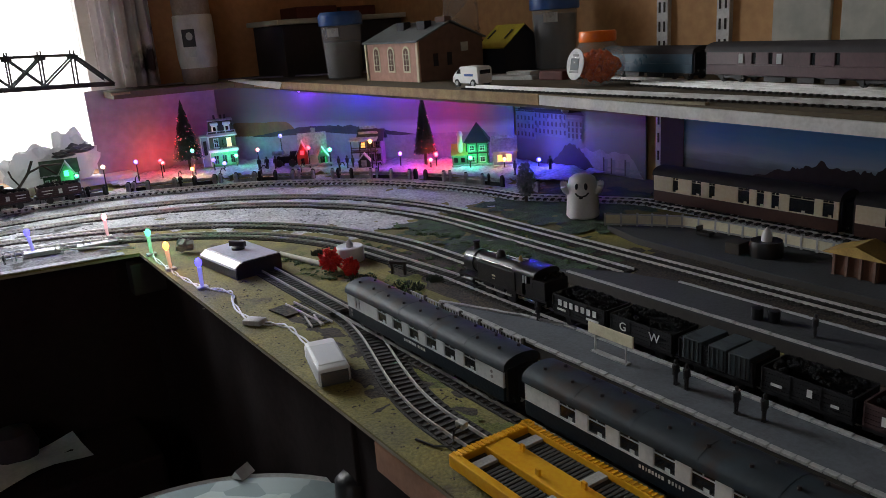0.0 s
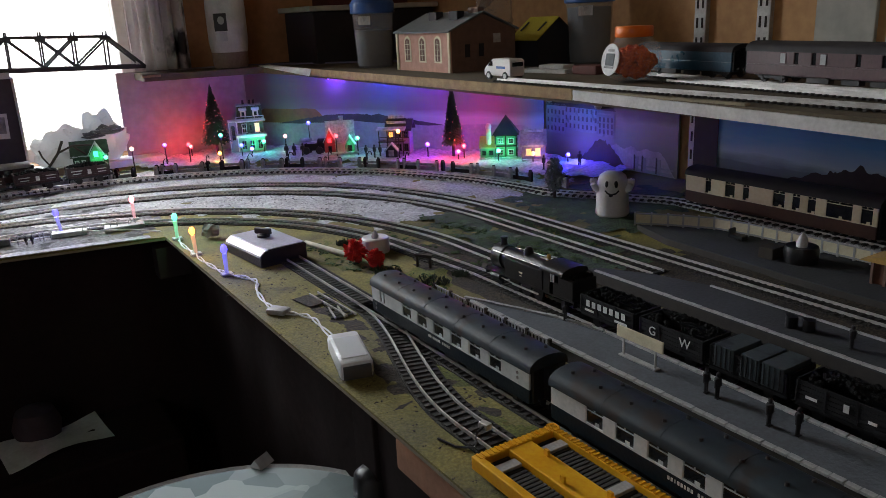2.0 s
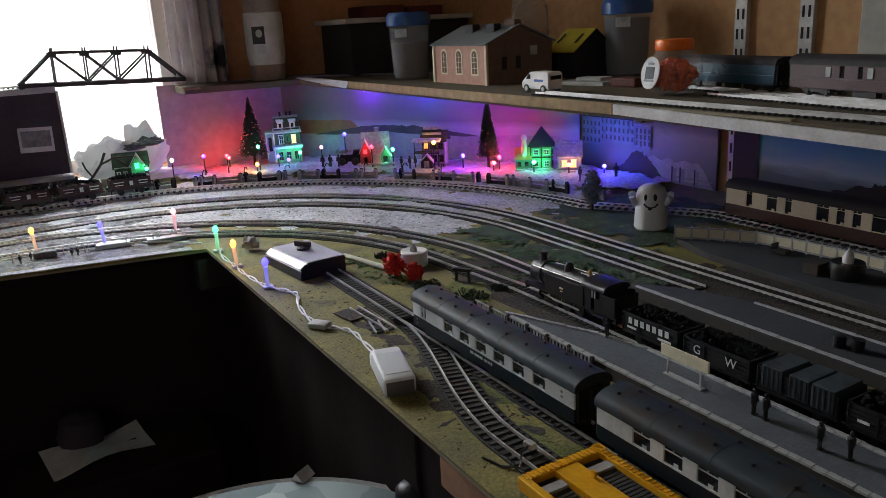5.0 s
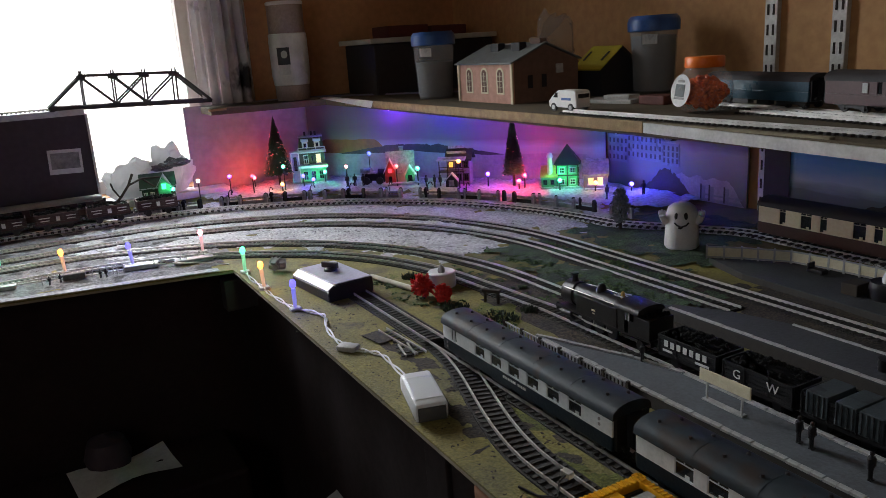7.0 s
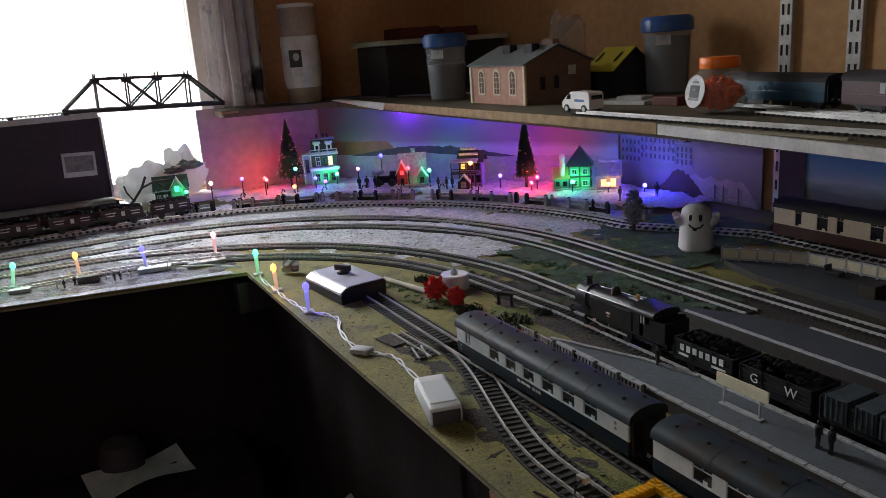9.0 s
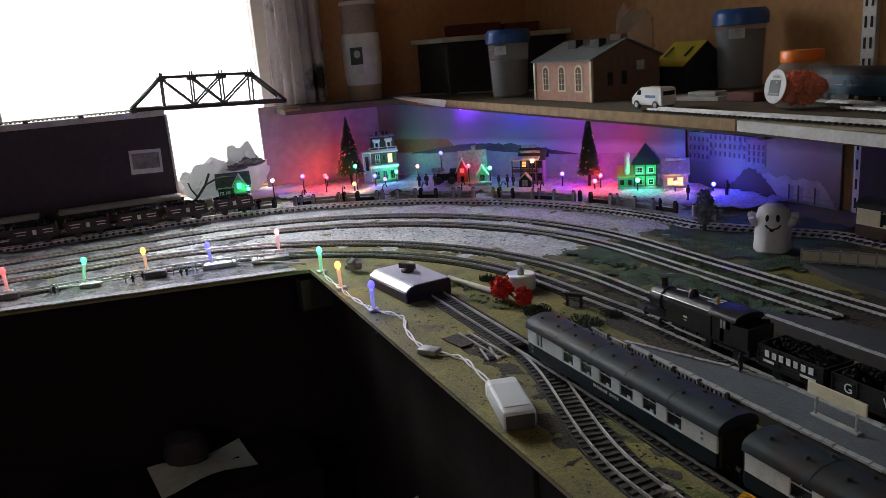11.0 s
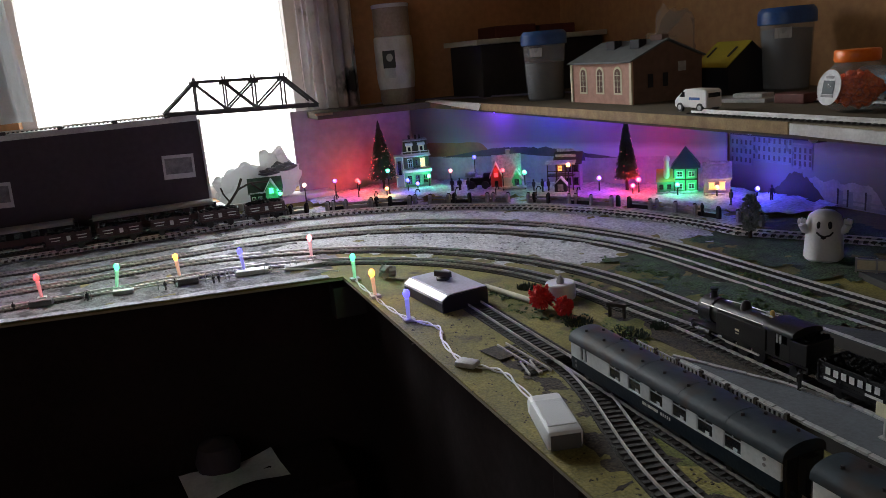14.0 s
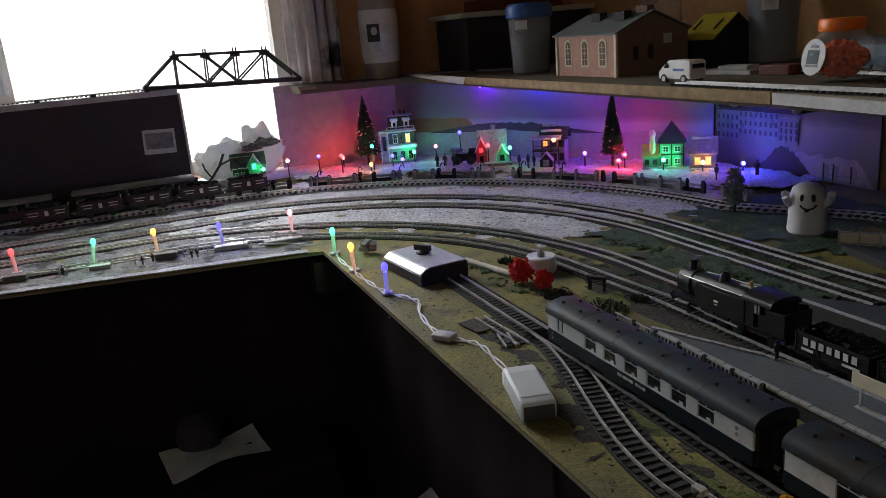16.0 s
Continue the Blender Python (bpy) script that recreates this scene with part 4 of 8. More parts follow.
def coach(label, at, rz, L=0.258, W=0.036, lower="navy", upper="cream", roofm="roof", windows=None, waist=0.021, eaves=0.0365, rise=0.0105, base_z=0.009, band=True, group="", title=False, vents=True, scale=1.0, lit=False):
    t = thing("railway_coach", label, "railway coach", at, rz, group)
    t.scale = (scale,) * 3
    bm = box(B(), (0, 0, (base_z + waist) / 2), (L, W, waist - base_z), bevel=0.0006)
    part("lower_body", bm, M[lower], t)
    part("upper_core", box(B(), (0, 0, (waist + eaves) / 2), (L - 0.002, W - 0.004, eaves - waist)), M["pane"], t, "dark glazed interior")
    windows = windows or []
    # solid panels between the windows on both sides
    for side in (-1, 1):
        cuts = sorted(windows)
        edges = [-L / 2]
        for a, b in cuts:
            edges += [a, b]
        edges.append(L / 2)
        for a, b in zip(edges[0::2], edges[1::2]):
            if b - a > 0.0008:
                part("side_panel", box(B(), ((a + b) / 2, side * (W / 2 - 0.001), (waist + eaves) / 2), (b - a, 0.002, eaves - waist), bevel=0.0003), M[upper], t)
        for a, b in cuts:
            wn_ = part("window", box(B(), ((a + b) / 2, side * (W / 2 - 0.0016), (waist + eaves) / 2), (b - a, 0.0008, eaves - waist)), GLOW["amber"] if lit else M["pane"], t)
            bm = B()
            yy = side * (W / 2 - 0.0006)
            box(bm, ((a + b) / 2, yy, eaves - 0.0008), (b - a, 0.0012, 0.0012))
            box(bm, ((a + b) / 2, yy, waist + 0.0008), (b - a, 0.0012, 0.0012))
            if b - a > 0.009:
                box(bm, ((a + b) / 2, yy, eaves - 0.0042), (b - a, 0.0008, 0.0006))
                box(bm, ((a + b) / 2, yy, eaves - 0.0025), (0.0006, 0.0008, 0.0034))
                box(bm, ((a + b) / 2 + 0.002, side * (W / 2 - 0.0012), waist + 0.0026), (0.004, 0.0004, 0.003))
            part("window_frame", bm, M[upper], wn_)
    for e in (-1, 1):
        bm = box(B(), (e * (L / 2 + 0.0015), 0, (base_z + eaves) / 2 + 0.001), (0.003, W - 0.004, eaves - base_z), bevel=0.0005)
        box(bm, (e * (L / 2 + 0.006), 0, 0.025), (0.006, 0.012, 0.026))
        part("end_wall", bm, M["black"], t, "black end with a gangway")
        bm = B()
        for y in (-0.011, 0.011):
            rod(bm, (e * L / 2, y, 0.0125), (e * (L / 2 + 0.008), y, 0.0125), 0.0013)
            rod(bm, (e * (L / 2 + 0.0075), y, 0.0125), (e * (L / 2 + 0.0085), y, 0.0125), 0.003)
        part("buffer_pair", bm, M["black"], t)
    bm = extrude_x(B(), roof_profile(W, eaves, rise), -L / 2 - 0.002, L / 2 + 0.002)
    rf = part("roof", bm, M[roofm], t, smooth=True)
    if vents:
        v = None
        for i in range(9):
            for y in (-0.007, 0.007):
                x = -L / 2 + L * (i + 0.5) / 9 + (0.004 if y > 0 else -0.003)
                if v is None:
                    v = part("roof_vent", rod(B(), (0, 0, 0), (0, 0, 0.0022), 0.0016, 0.0012), M["dark"], rf)
                    v.location = (x, y, eaves + rise * 0.90)
                else:
                    share(v, rf, (x, y, eaves + rise * 0.90))
        for i in range(1, 5):
            bm = B()
            x = -L / 2 + L * i / 5
            pr = [(y * 1.004, z + 0.0002) for y, z in roof_profile(W, eaves, rise)]
            extrude_x(bm, pr, x - 0.0003, x + 0.0003)
            part("roof_rib", bm, M[roofm], rf)
    bm = box(B(), (0, 0, 0.0085), (L * 0.94, 0.022, 0.003))
    for x, w in ((-0.03, 0.03), (0.012, 0.022), (0.045, 0.018)):
        box(bm, (x, -0.009, 0.0055), (w, 0.009, 0.006))
    part("underframe", bm, M["black"], t)
    for x in (-L * 0.36, L * 0.36):
        bogie(t, x)
    if title:
        for side in (-1, 1):
            bm = B()
            for k, w in enumerate((0.0016, 0.0014, 0.0006, 0.0016, 0.0014, 0.0012, 0.0016, 0.0016, 0, 0.0014, 0.0012, 0.0012, 0.0012, 0.0012)):
                if w:
                    box(bm, (-0.017 + 0.0026 * k, side * (W / 2 + 0.0003), waist - 0.0035), (w, 0.0004, 0.0024))
            part("lettering_bar", bm, M["letter"], t)
    return t


def crest(parent, x, y, z):
    bm = B()
    for dz in (-0.0022, 0.0022):
        bmesh.ops.create_cone(bm, cap_ends=True, segments=12, radius1=0.0014, radius2=0.0014, depth=0.0004, matrix=pose(x, y, z + dz, 90))
    part("crest", bm, M["print_grey"], parent, "small dark oval crest")


win = [(-0.112, -0.1085), (-0.1055, -0.102)] + [(-0.066 + 0.0285 * i, -0.066 + 0.0285 * i + 0.0165) for i in range(6)]
Y_C1 = 0.540
c1 = coach("blue-grey and pale grey luxury coach with a weathered roof", (0.4500, Y_C1, 1.0065), -90, windows=win, title=True, group="pale grey coaches")
crest(c1, 0.115, -0.0185, 0.029)
crest(c1, -0.120, -0.0185, 0.016)
win2 = [(-0.092 + 0.0285 * i, -0.092 + 0.0285 * i + 0.0165) for i in range(7)]
c2 = coach("pale grey and navy luxury coach with a dusty roof", (0.4505, Y_C1 - 0.283, 1.0065), -90, windows=win2, title=True, group="pale grey coaches")
c3 = copy_thing(c2, pose(0.4505, Y_C1 - 0.562, 1.0065, 0, 0, -90))


def tank_engine(at, rz):
    """A black tank engine, its chimney towards local -x."""
    t = thing("tank_engine", "satin black tank locomotive standing beside the platform", "locomotive", at, rz)
    L = 0.185
    part("running_plate", box(B(), (0, 0, 0.0165), (L, 0.034, 0.002)), M["loco"], t)
    bm = rod(B(), (-0.085, 0, 0.032), (0.035, 0, 0.0325), 0.0125, 0.0135, 24)
    part("boiler", bm, M["loco"], t, smooth=True)
    bm = rod(B(), (-0.088, 0, 0.032), (-0.066, 0, 0.032), 0.0142, n=24)
    rod(bm, (-0.0905, 0, 0.032), (-0.088, 0, 0.032), 0.0105, 0.013, 20)
    rod(bm, (-0.0925, 0, 0.032), (-0.090, 0, 0.032), 0.0015)
    part("smokebox", bm, M["loco"], t, smooth=True)
    part("chimney", lathe(B(), [(0.0055, 0.0), (0.0040, 0.003), (0.0038, 0.0085), (0.0050, 0.0095), (0.0050, 0.011), (0.003, 0.011)], 16, (-0.076, 0, 0.0445)), M["loco"], t, smooth=True)
    part("dome", lathe(B(), [(0.0065, 0), (0.0058, 0.004), (0.005, 0.0075), (0.003, 0.0095), (0, 0.010)], 16, (-0.020, 0, 0.0435)), M["loco"], t, smooth=True)
    part("safety_valve", lathe(B(), [(0.003, 0), (0.0024, 0.006), (0.0016, 0.008), (0, 0.008)], 10, (0.022, 0, 0.0445)), M["tan"], t, "dull brass safety valve")
    for s in (-1, 1):
        tk = part("side_tank", box(B(), (-0.008, s * 0.0135, 0.0285), (0.082, 0.008, 0.022), bevel=0.0008), M["loco"], t)
        bm = B()
        box(bm, (-0.012, s * 0.0178, 0.028), (0.007, 0.0004, 0.002))
        box(bm, (-0.012, s * 0.0178, 0.0245), (0.005, 0.0004, 0.001))
        part("maker_plate", bm, M["fencecream"], tk, "small pale emblem")
    for s in (-1, 1):
        part("cab_side", box(B(), (0.041, s * 0.0165, 0.0285), (0.012, 0.001, 0.022)), M["loco"], t)
        part("cab_door", box(B(), (0.061, s * 0.0165, 0.0245), (0.014, 0.001, 0.014)), M["loco"], t)
        part("cab_pillar", box(B(), (0.066, s * 0.0165, 0.036), (0.004, 0.001, 0.010)), M["loco"], t)
    part("cab_front", box(B(), (0.035, 0, 0.030), (0.001, 0.034, 0.025)), M["loco"], t)
    part("cab_back", box(B(), (0.068, 0, 0.030), (0.001, 0.034, 0.025)), M["loco"], t)
    for s in (-1, 1):
        for x in (0.0495, 0.0545):
            part("cab_handrail", box(B(), (x, s * 0.0165, 0.0355), (0.0022, 0.0012, 0.0095)), M["slab"], t, "pale cab opening edge")
    part("cab_roof", extrude_x(B(), roof_profile(0.036, 0.0415, 0.007), 0.030, 0.074), M["loco"], t, smooth=True)
    part("bunker", box(B(), (0.080, 0, 0.028), (0.024, 0.034, 0.021), bevel=0.0008), M["loco"], t)
    bm = B()
    for i in range(26):
        ball(bm, (0.080 + random.uniform(-0.009, 0.009), random.uniform(-0.013, 0.013), 0.0385 + random.uniform(0, 0.002)), random.uniform(0.0016, 0.003), 1)
    tagged(part("coal_load", bm, M["coal"], t), kind="stuff")
    for x, r in ((-0.070, 0.006), (-0.036, 0.0105), (-0.010, 0.0105), (0.016, 0.0105), (0.068, 0.006)):
        wheelset(t, x, r)
    for s in (-1, 1):
        part("coupling_rod", box(B(), (-0.010, s * 0.0128, 0.0085), (0.056, 0.0012, 0.002)), M["steel"], t)
        bm = rod(B(), (-0.082, s * 0.0135, 0.011), (-0.062, s * 0.0135, 0.0115), 0.0045, n=14)
        part("cylinder_block", bm, M["loco"], t)
        part("piston_rod", rod(B(), (-0.062, s * 0.0135, 0.011), (-0.035, s * 0.0128, 0.009), 0.0008), M["steel"], t)
    for e in (-1, 1):
        bm = box(B(), (e * (L / 2 + 0.001), 0, 0.0145), (0.002, 0.034, 0.0065))
        for y in (-0.011, 0.011):
            rod(bm, (e * L / 2, y, 0.0145), (e * (L / 2 + 0.008), y, 0.0145), 0.0014)
            rod(bm, (e * (L / 2 + 0.0078), y, 0.0145), (e * (L / 2 + 0.009), y, 0.0145), 0.0033)
        part("buffer_beam", bm, M["loco"], t)
    bm = B()
    tube(bm, [(-0.083, 0.012, 0.040), (-0.04, 0.0145, 0.0415), (0.03, 0.0145, 0.042)], 0.0005)
    tube(bm, [(-0.083, -0.012, 0.040), (-0.04, -0.0145, 0.0415), (0.03, -0.0145, 0.042)], 0.0005)
    part("handrail", bm, M["steel"], t)
    box_ = B()
    for y in (-0.006, 0.006):
        beam(box_, (0.030, y, 0.049), (0.010, y * 0.6, 0.0475), 0.0012, 0.0012)
    beam(box_, (0.018, -0.006, 0.0485), (0.018, 0.006, 0.0485), 0.0012, 0.0012)
    part("roof_fitting", box_, M["greybar"], t, "pale grey lifting bars")
    return t


tank_engine((0.6050, 0.611, 1.0065), -89.5).scale = (0.79, 0.96, 0.98)


def open_wagon(label, at, rz, mat, text=None, bars=None, load="coal", L=0.071, W=0.033, group="goods wagons", name="goods_wagon"):
    t = thing(name, label, "goods wagon", at, rz, group)
    z0, z1 = 0.013, 0.031
    n = 5
    for s in (-1, 1):
        pl = None
        for i in range(n):
            z = z0 + (z1 - z0) * (i + 0.5) / n
            if pl is None:
                pl = part("plank", box(B(), (0, 0, 0), (L, 0.0016, (z1 - z0) / n - 0.0004)), mat, t)
                pl.location = (0, s * W / 2, z)
            else:
                share(pl, t, (0, s * W / 2, z))
        st = None
        for x in (-L / 2 + 0.001, -L / 6, L / 6, L / 2 - 0.001):
            if st is None:
                st = part("strap", box(B(), (0, 0, 0), (0.0012, 0.0008, z1 - z0)), mat, t)
                st.location = (x, s * (W / 2 + 0.001), (z0 + z1) / 2)
            else:
                share(st, t, (x, s * (W / 2 + 0.001), (z0 + z1) / 2))
    for e in (-1, 1):
        part("end_board", box(B(), (e * L / 2, 0, (z0 + z1) / 2), (0.0016, W - 0.002, z1 - z0)), mat, t)
    bm = box(B(), (0, 0, 0.0115), (L, W, 0.003))
    for y in (-0.012, 0.012):
        for x in (-0.018, 0.018):
            box(bm, (x, y, 0.0075), (0.008, 0.0015, 0.006))
    for e in (-1, 1):
        for y in (-0.011, 0.011):
            rod(bm, (e * L / 2, y, 0.0125), (e * (L / 2 + 0.005), y, 0.0125), 0.0024, n=10)
    part("underframe", bm, M["black"], t)
    for x in (-0.018, 0.018):
        wheelset(t, x, 0.006)
    if load == "coal":
        bm = B()
        for i in range(70):
            x, y = random.uniform(-L / 2 + 0.004, L / 2 - 0.004), random.uniform(-W / 2 + 0.003, W / 2 - 0.003)
            h = 0.005 * (1 - (2 * x / L) ** 2) * (1 - (2 * y / W) ** 2)
            ball(bm, (x, y, 0.030 + h), random.uniform(0.0018, 0.0036), 1, (1, 0.8, 0.8))
        tagged(part("coal_load", bm, M["coal"], t), kind="stuff")
    elif load == "crates":
        for k, x in enumerate((-0.021, 0.003, 0.023)):
            c = part("container", box(B(), (x, -0.001, 0.0245), ((0.019, 0.017, 0.019)[k], 0.0345, 0.019), bevel=0.0006), M["crate"], t, "grey-green container")
            bm = B()
            for i in range(4):
                box(bm, (x - 0.007 + 0.0045 * i, -0.0184, 0.0245), (0.0008, 0.0008, 0.017))
            part("container_rib", bm, M["wagon"], c)
    for s, turn in ((-1, 0), (1, 180)):
        if text:
            for ch, x in text:
                lettering(ch, 0.0115, M["letter"], t, (-s * x if s > 0 else x, s * (W / 2 + 0.0018), 0.0225), (90, 0, turn))
        for (x, z, w, h) in bars or ():
            part("lettering_bar", box(B(), (x * (1 if s < 0 else -1), s * (W / 2 + 0.0016), z), (w, 0.0004, h)), M["letter"], t)
    return t


name_bars = [(-0.024 + 0.0078 * i, 0.0245 - 0.0002 * (i % 2), 0.0046, 0.0062) for i in range(7)] + [(-0.022, 0.0175, 0.012, 0.0022), (0.020, 0.0175, 0.016, 0.0022)]
small_bars = [(-0.022, 0.020, 0.009, 0.0022), (0.004, 0.023, 0.004, 0.006), (0.023, 0.020, 0.006, 0.0022)]
GW = [("G", -0.019), ("W", 0.017)]
specs = [
    ("black open coal wagon with a row of white lettering", "wagon", None, name_bars, "coal"),
    ("dark grey coal wagon lettered G W", "wagon", GW, [(-0.021, 0.0155, 0.006, 0.0012)], "coal"),
    ("dark wagon carrying ribbed grey-green containers", "wagon", None, None, "crates"),
    ("dark grey open wagon heaped with coal", "wagon", None, small_bars, "coal"),
    ("dark red-brown coal wagon with faint white letters", "wagonred", None, [(-0.02, 0.022, 0.005, 0.007), (0.0, 0.022, 0.007, 0.007), (0.02, 0.022, 0.005, 0.007)], "coal"),
    ("dark grey open wagon heaped with coal", "wagon", None, small_bars, "coal"),
    ("dark red-brown coal wagon with faint white letters", "wagonred", None, small_bars, "coal"),
]
for k, (lab, mt, tx, br, ld) in enumerate(specs):
    open_wagon(lab, (0.6045, 0.489 - 0.0775 * k, 1.0065), -90, M[mt], tx, br, ld)
# coal wagons on the outer track by the window
for k in range(5):
    x = 0.315 - 0.0945 * k
    open_wagon("dark plum coal wagon with small white markings", (x, 1.698, 1.0100), 0, M["wagonred"], None,
               [(-0.020, 0.025, 0.018, 0.0016), (-0.020, 0.020, 0.014, 0.0014), (0.022, 0.025, 0.016, 0.0016), (0.022, 0.020, 0.014, 0.0014), (0.001, 0.022, 0.006, 0.008)], "coal", group="coal wagons by the window", L=0.070).scale = (1.12, 1.12, 1.12)
cw = [(-0.11 + 0.03 * i, -0.11 + 0.03 * i + 0.016) for i in range(8)]
coach("brown coach with a pale roof beside the plum board", (0.100, 1.785, 1.0095), 0, lower="coachbrown", upper="wagonred", roofm="roofpale", windows=cw, vents=False, rise=0.009, group="pale-roofed coaches", L=0.235)
coach("dark coach with a pale roof beside the plum board", (-0.175, 1.785, 1.0095), 0, lower="coachbrown", upper="wagon", roofm="roofpale", windows=cw, vents=False, rise=0.009, group="pale-roofed coaches", L=0.235)

# ---- the cream coach against the wall ----
cc = [(-0.131 + a, -0.131 + b) for a, b in ((0.032, 0.041), (0.063, 0.078), (0.090, 0.099), (0.133, 0.149), (0.159, 0.169), (0.179, 0.189), (0.202, 0.233), (0.243, 0.256))]
coach("chocolate and cream coach with a dark roof by the wall", (1.045, 0.624, 1.0095), -90, scale=1.12, L=0.262, lower="coachbrown", upper="coachcream", roofm="dark", windows=cc, waist=0.021, eaves=0.043, rise=0.010, base_z=0.006, vents=False, group="cream coaches")
coach("chocolate and cream coach with a dark roof by the wall", (1.045, 0.310, 1.0095), -90, scale=1.12, L=0.262, lower="coachbrown", upper="coachcream", roofm="dark", windows=cc, waist=0.021, eaves=0.043, rise=0.010, base_z=0.006, vents=False, group="cream coaches")

# ---- on the near baseboard ----
# speed controller
t = thing("train_controller", "slope-fronted train controller with a silver top and black knob", "controller", (0.4290, 0.982, 1.0015), 6.4)
bm = B()
prof = [(-0.0335, 0.0), (0.0335, 0.0), (0.0335, 0.0215), (-0.0235, 0.0215), (-0.0335, 0.0145)]
lo = [bm.verts.new((x, -0.055, z)) for x, z in prof]
hi = [bm.verts.new((x, 0.055, z)) for x, z in prof]
bm.faces.new(lo), bm.faces.new(hi[::-1])
for i in range(5):
    bm.faces.new((lo[i], hi[i], hi[(i + 1) % 5], lo[(i + 1) % 5]))
bmesh.ops.bevel(bm, geom=list(bm.edges), offset=0.0010, segments=2, affect="EDGES")
part("casing", bm, M["casing"], t)
part("top_panel", box(B(), (0.0048, 0, 0.0222), (0.0545, 0.106, 0.0012), bevel=0.0004), M["silver"], t, "silver grey top panel")
knob = part("knob", box(lathe(B(), [(0.009, 0), (0.009, 0.004), (0.006, 0.006), (0, 0.006)], 18), (0, 0, 0.009), (0.006, 0.026, 0.009), bevel=0.001), M["black"], t, "black pointer knob")
knob.location = (0.004, 0.010, 0.0226)
knob.rotation_euler = (0, 0, radians(25))
knob.scale = (1.0, 1.0, 0.9)
part("white_stripe", box(B(), (-0.0289, 0, 0.0187), (0.0108, 0.106, 0.0012), pose(0, 0, 0, 0, -35, 0)), M["white"], t, "white edge stripe")

# battery box with its wire and fairy lights
t = thing("battery_box", "white plastic battery box at the end of the light string", "battery box", (0.3665, 0.591, 1.0015), -15)
part("case", box(B(), (0, 0, 0.0095), (0.030, 0.072, 0.018), bevel=0.004), M["white"], t, smooth=True)
part("lid", box(B(), (0, 0.002, 0.0188), (0.024, 0.058, 0.0010), bevel=0.0005), M["white"], t)
part("end_window", box(B(), (0.0, -0.0363, 0.0085), (0.025, 0.001, 0.013), bevel=0.0004), M["black"], t, "dark end showing the cells")
part("sleeve", box(B(), (0, -0.007, 0.0099), (0.0318, 0.061, 0.0190), bevel=0.004), M["clear"], t, "clear plastic sleeve", smooth=True)

wire_pts = [(0.352, 1.149), (0.348, 1.10), (0.350, 1.050), (0.349, 1.016), (0.352, 0.97), (0.357, 0.930), (0.372, 0.895), (0.377, 0.872), (0.366, 0.840), (0.360, 0.797), (0.3615, 0.760), (0.376, 0.735), (0.383, 0.715), (0.380, 0.680), (0.3765, 0.626)]


def spline(pts, n=8):
    out = []
    for i in range(len(pts) - 1):
        p0, p1, p2, p3 = (Vector(pts[max(0, min(len(pts) - 1, i + k))]) for k in (-1, 0, 1, 2))
        for s in range(n):
            u = s / n
            out.append(0.5 * ((2 * p1) + (p2 - p0) * u + (2 * p0 - 5 * p1 + 4 * p2 - p3) * u * u + (3 * p1 - p0 - 3 * p2 + p3) * u ** 3))
    return out + [Vector(pts[-1])]


line = spline(wire_pts)
t = thing("light_string_wire", "white twisted wire of the fairy light string", "wire")
for ph in (0, math.pi):
    pts = []
    for i, p in enumerate(line):
        a = i * 0.42 + ph
        pts.append((p.x + 0.0020 * math.cos(a), p.y + 0.0014 * math.cos(a), 1.0034 + 0.0013 * math.sin(a)))
    part("strand", tube(B(), pts, 0.0010, 5), M["cable"], t)
solid("wire_switch", box(B(), (0, 0, 0.0035), (0.016, 0.024, 0.007), bevel=0.003), M["greybar"], "grey inline switch on the white wire", "switch", (0.3605, 0.757, 1.0015), 35, smooth=True)


def point_lamp(name, at, colour, watts, r=0.004):
    d = bpy.data.lights.new(name, "POINT")
    d.energy, d.color, d.shadow_soft_size = watts, colour, r
    o = new(name, d)
    o.location = at
    return o


def fairy_light(x, y, colour, h=0.040, lean=(0, 0), watts=0.05, z=1.0015):
    t = thing("fairy_light", f"{colour} glowing fairy light on a clear stem", "fairy light", (x, y, z), group="fairy lights along the board")
    top = Vector((lean[0], lean[1], h))
    part("stem", rod(B(), (0, 0, 0.002), top * 0.72, 0.0022, 0.0030, 10), GLOW_STEM[colour], t, "clear tinted stem")
    part("bulb", ball(B(), top * 0.88, 0.0044, 2, (1, 1, 1.4)), GLOW[colour], t)
    part("foot", box(B(), (0, 0, 0.002), (0.014, 0.012, 0.004), bevel=0.0012), M["greybar"], t)
    point_lamp("fairy_light_glow", (x + top.x * 0.9 - 0.008, y + top.y * 0.9 - 0.008, z + h + 0.006), BULB[colour], watts)


GLOW_STEM = {k: material(k + "_stem", tuple(0.45 + 0.4 * v for v in c), 0.25, glow=tuple(0.35 + 0.65 * v for v in c), glow_strength=0.42) for k, c in BULB.items()}
for x, y, c, lean in ((0.351, 1.145, "green", (0, 0)), (0.351, 1.044, "amber", (-0.002, 0)), (0.357, 0.926, "blue", (0, 0)), (0.326, 1.322, "pink", (0, 0)),
                      (0.213, 1.308, "blue", (-0.004, 0)), (0.115, 1.345, "amber", (-0.002, 0)), (0.020, 1.345, "green", (0.006, 0)), (-0.088, 1.365, "red", (-0.002, 0)), (-0.20, 1.37, "blue", (0, 0))):
    fairy_light(x, y, c, lean=lean)

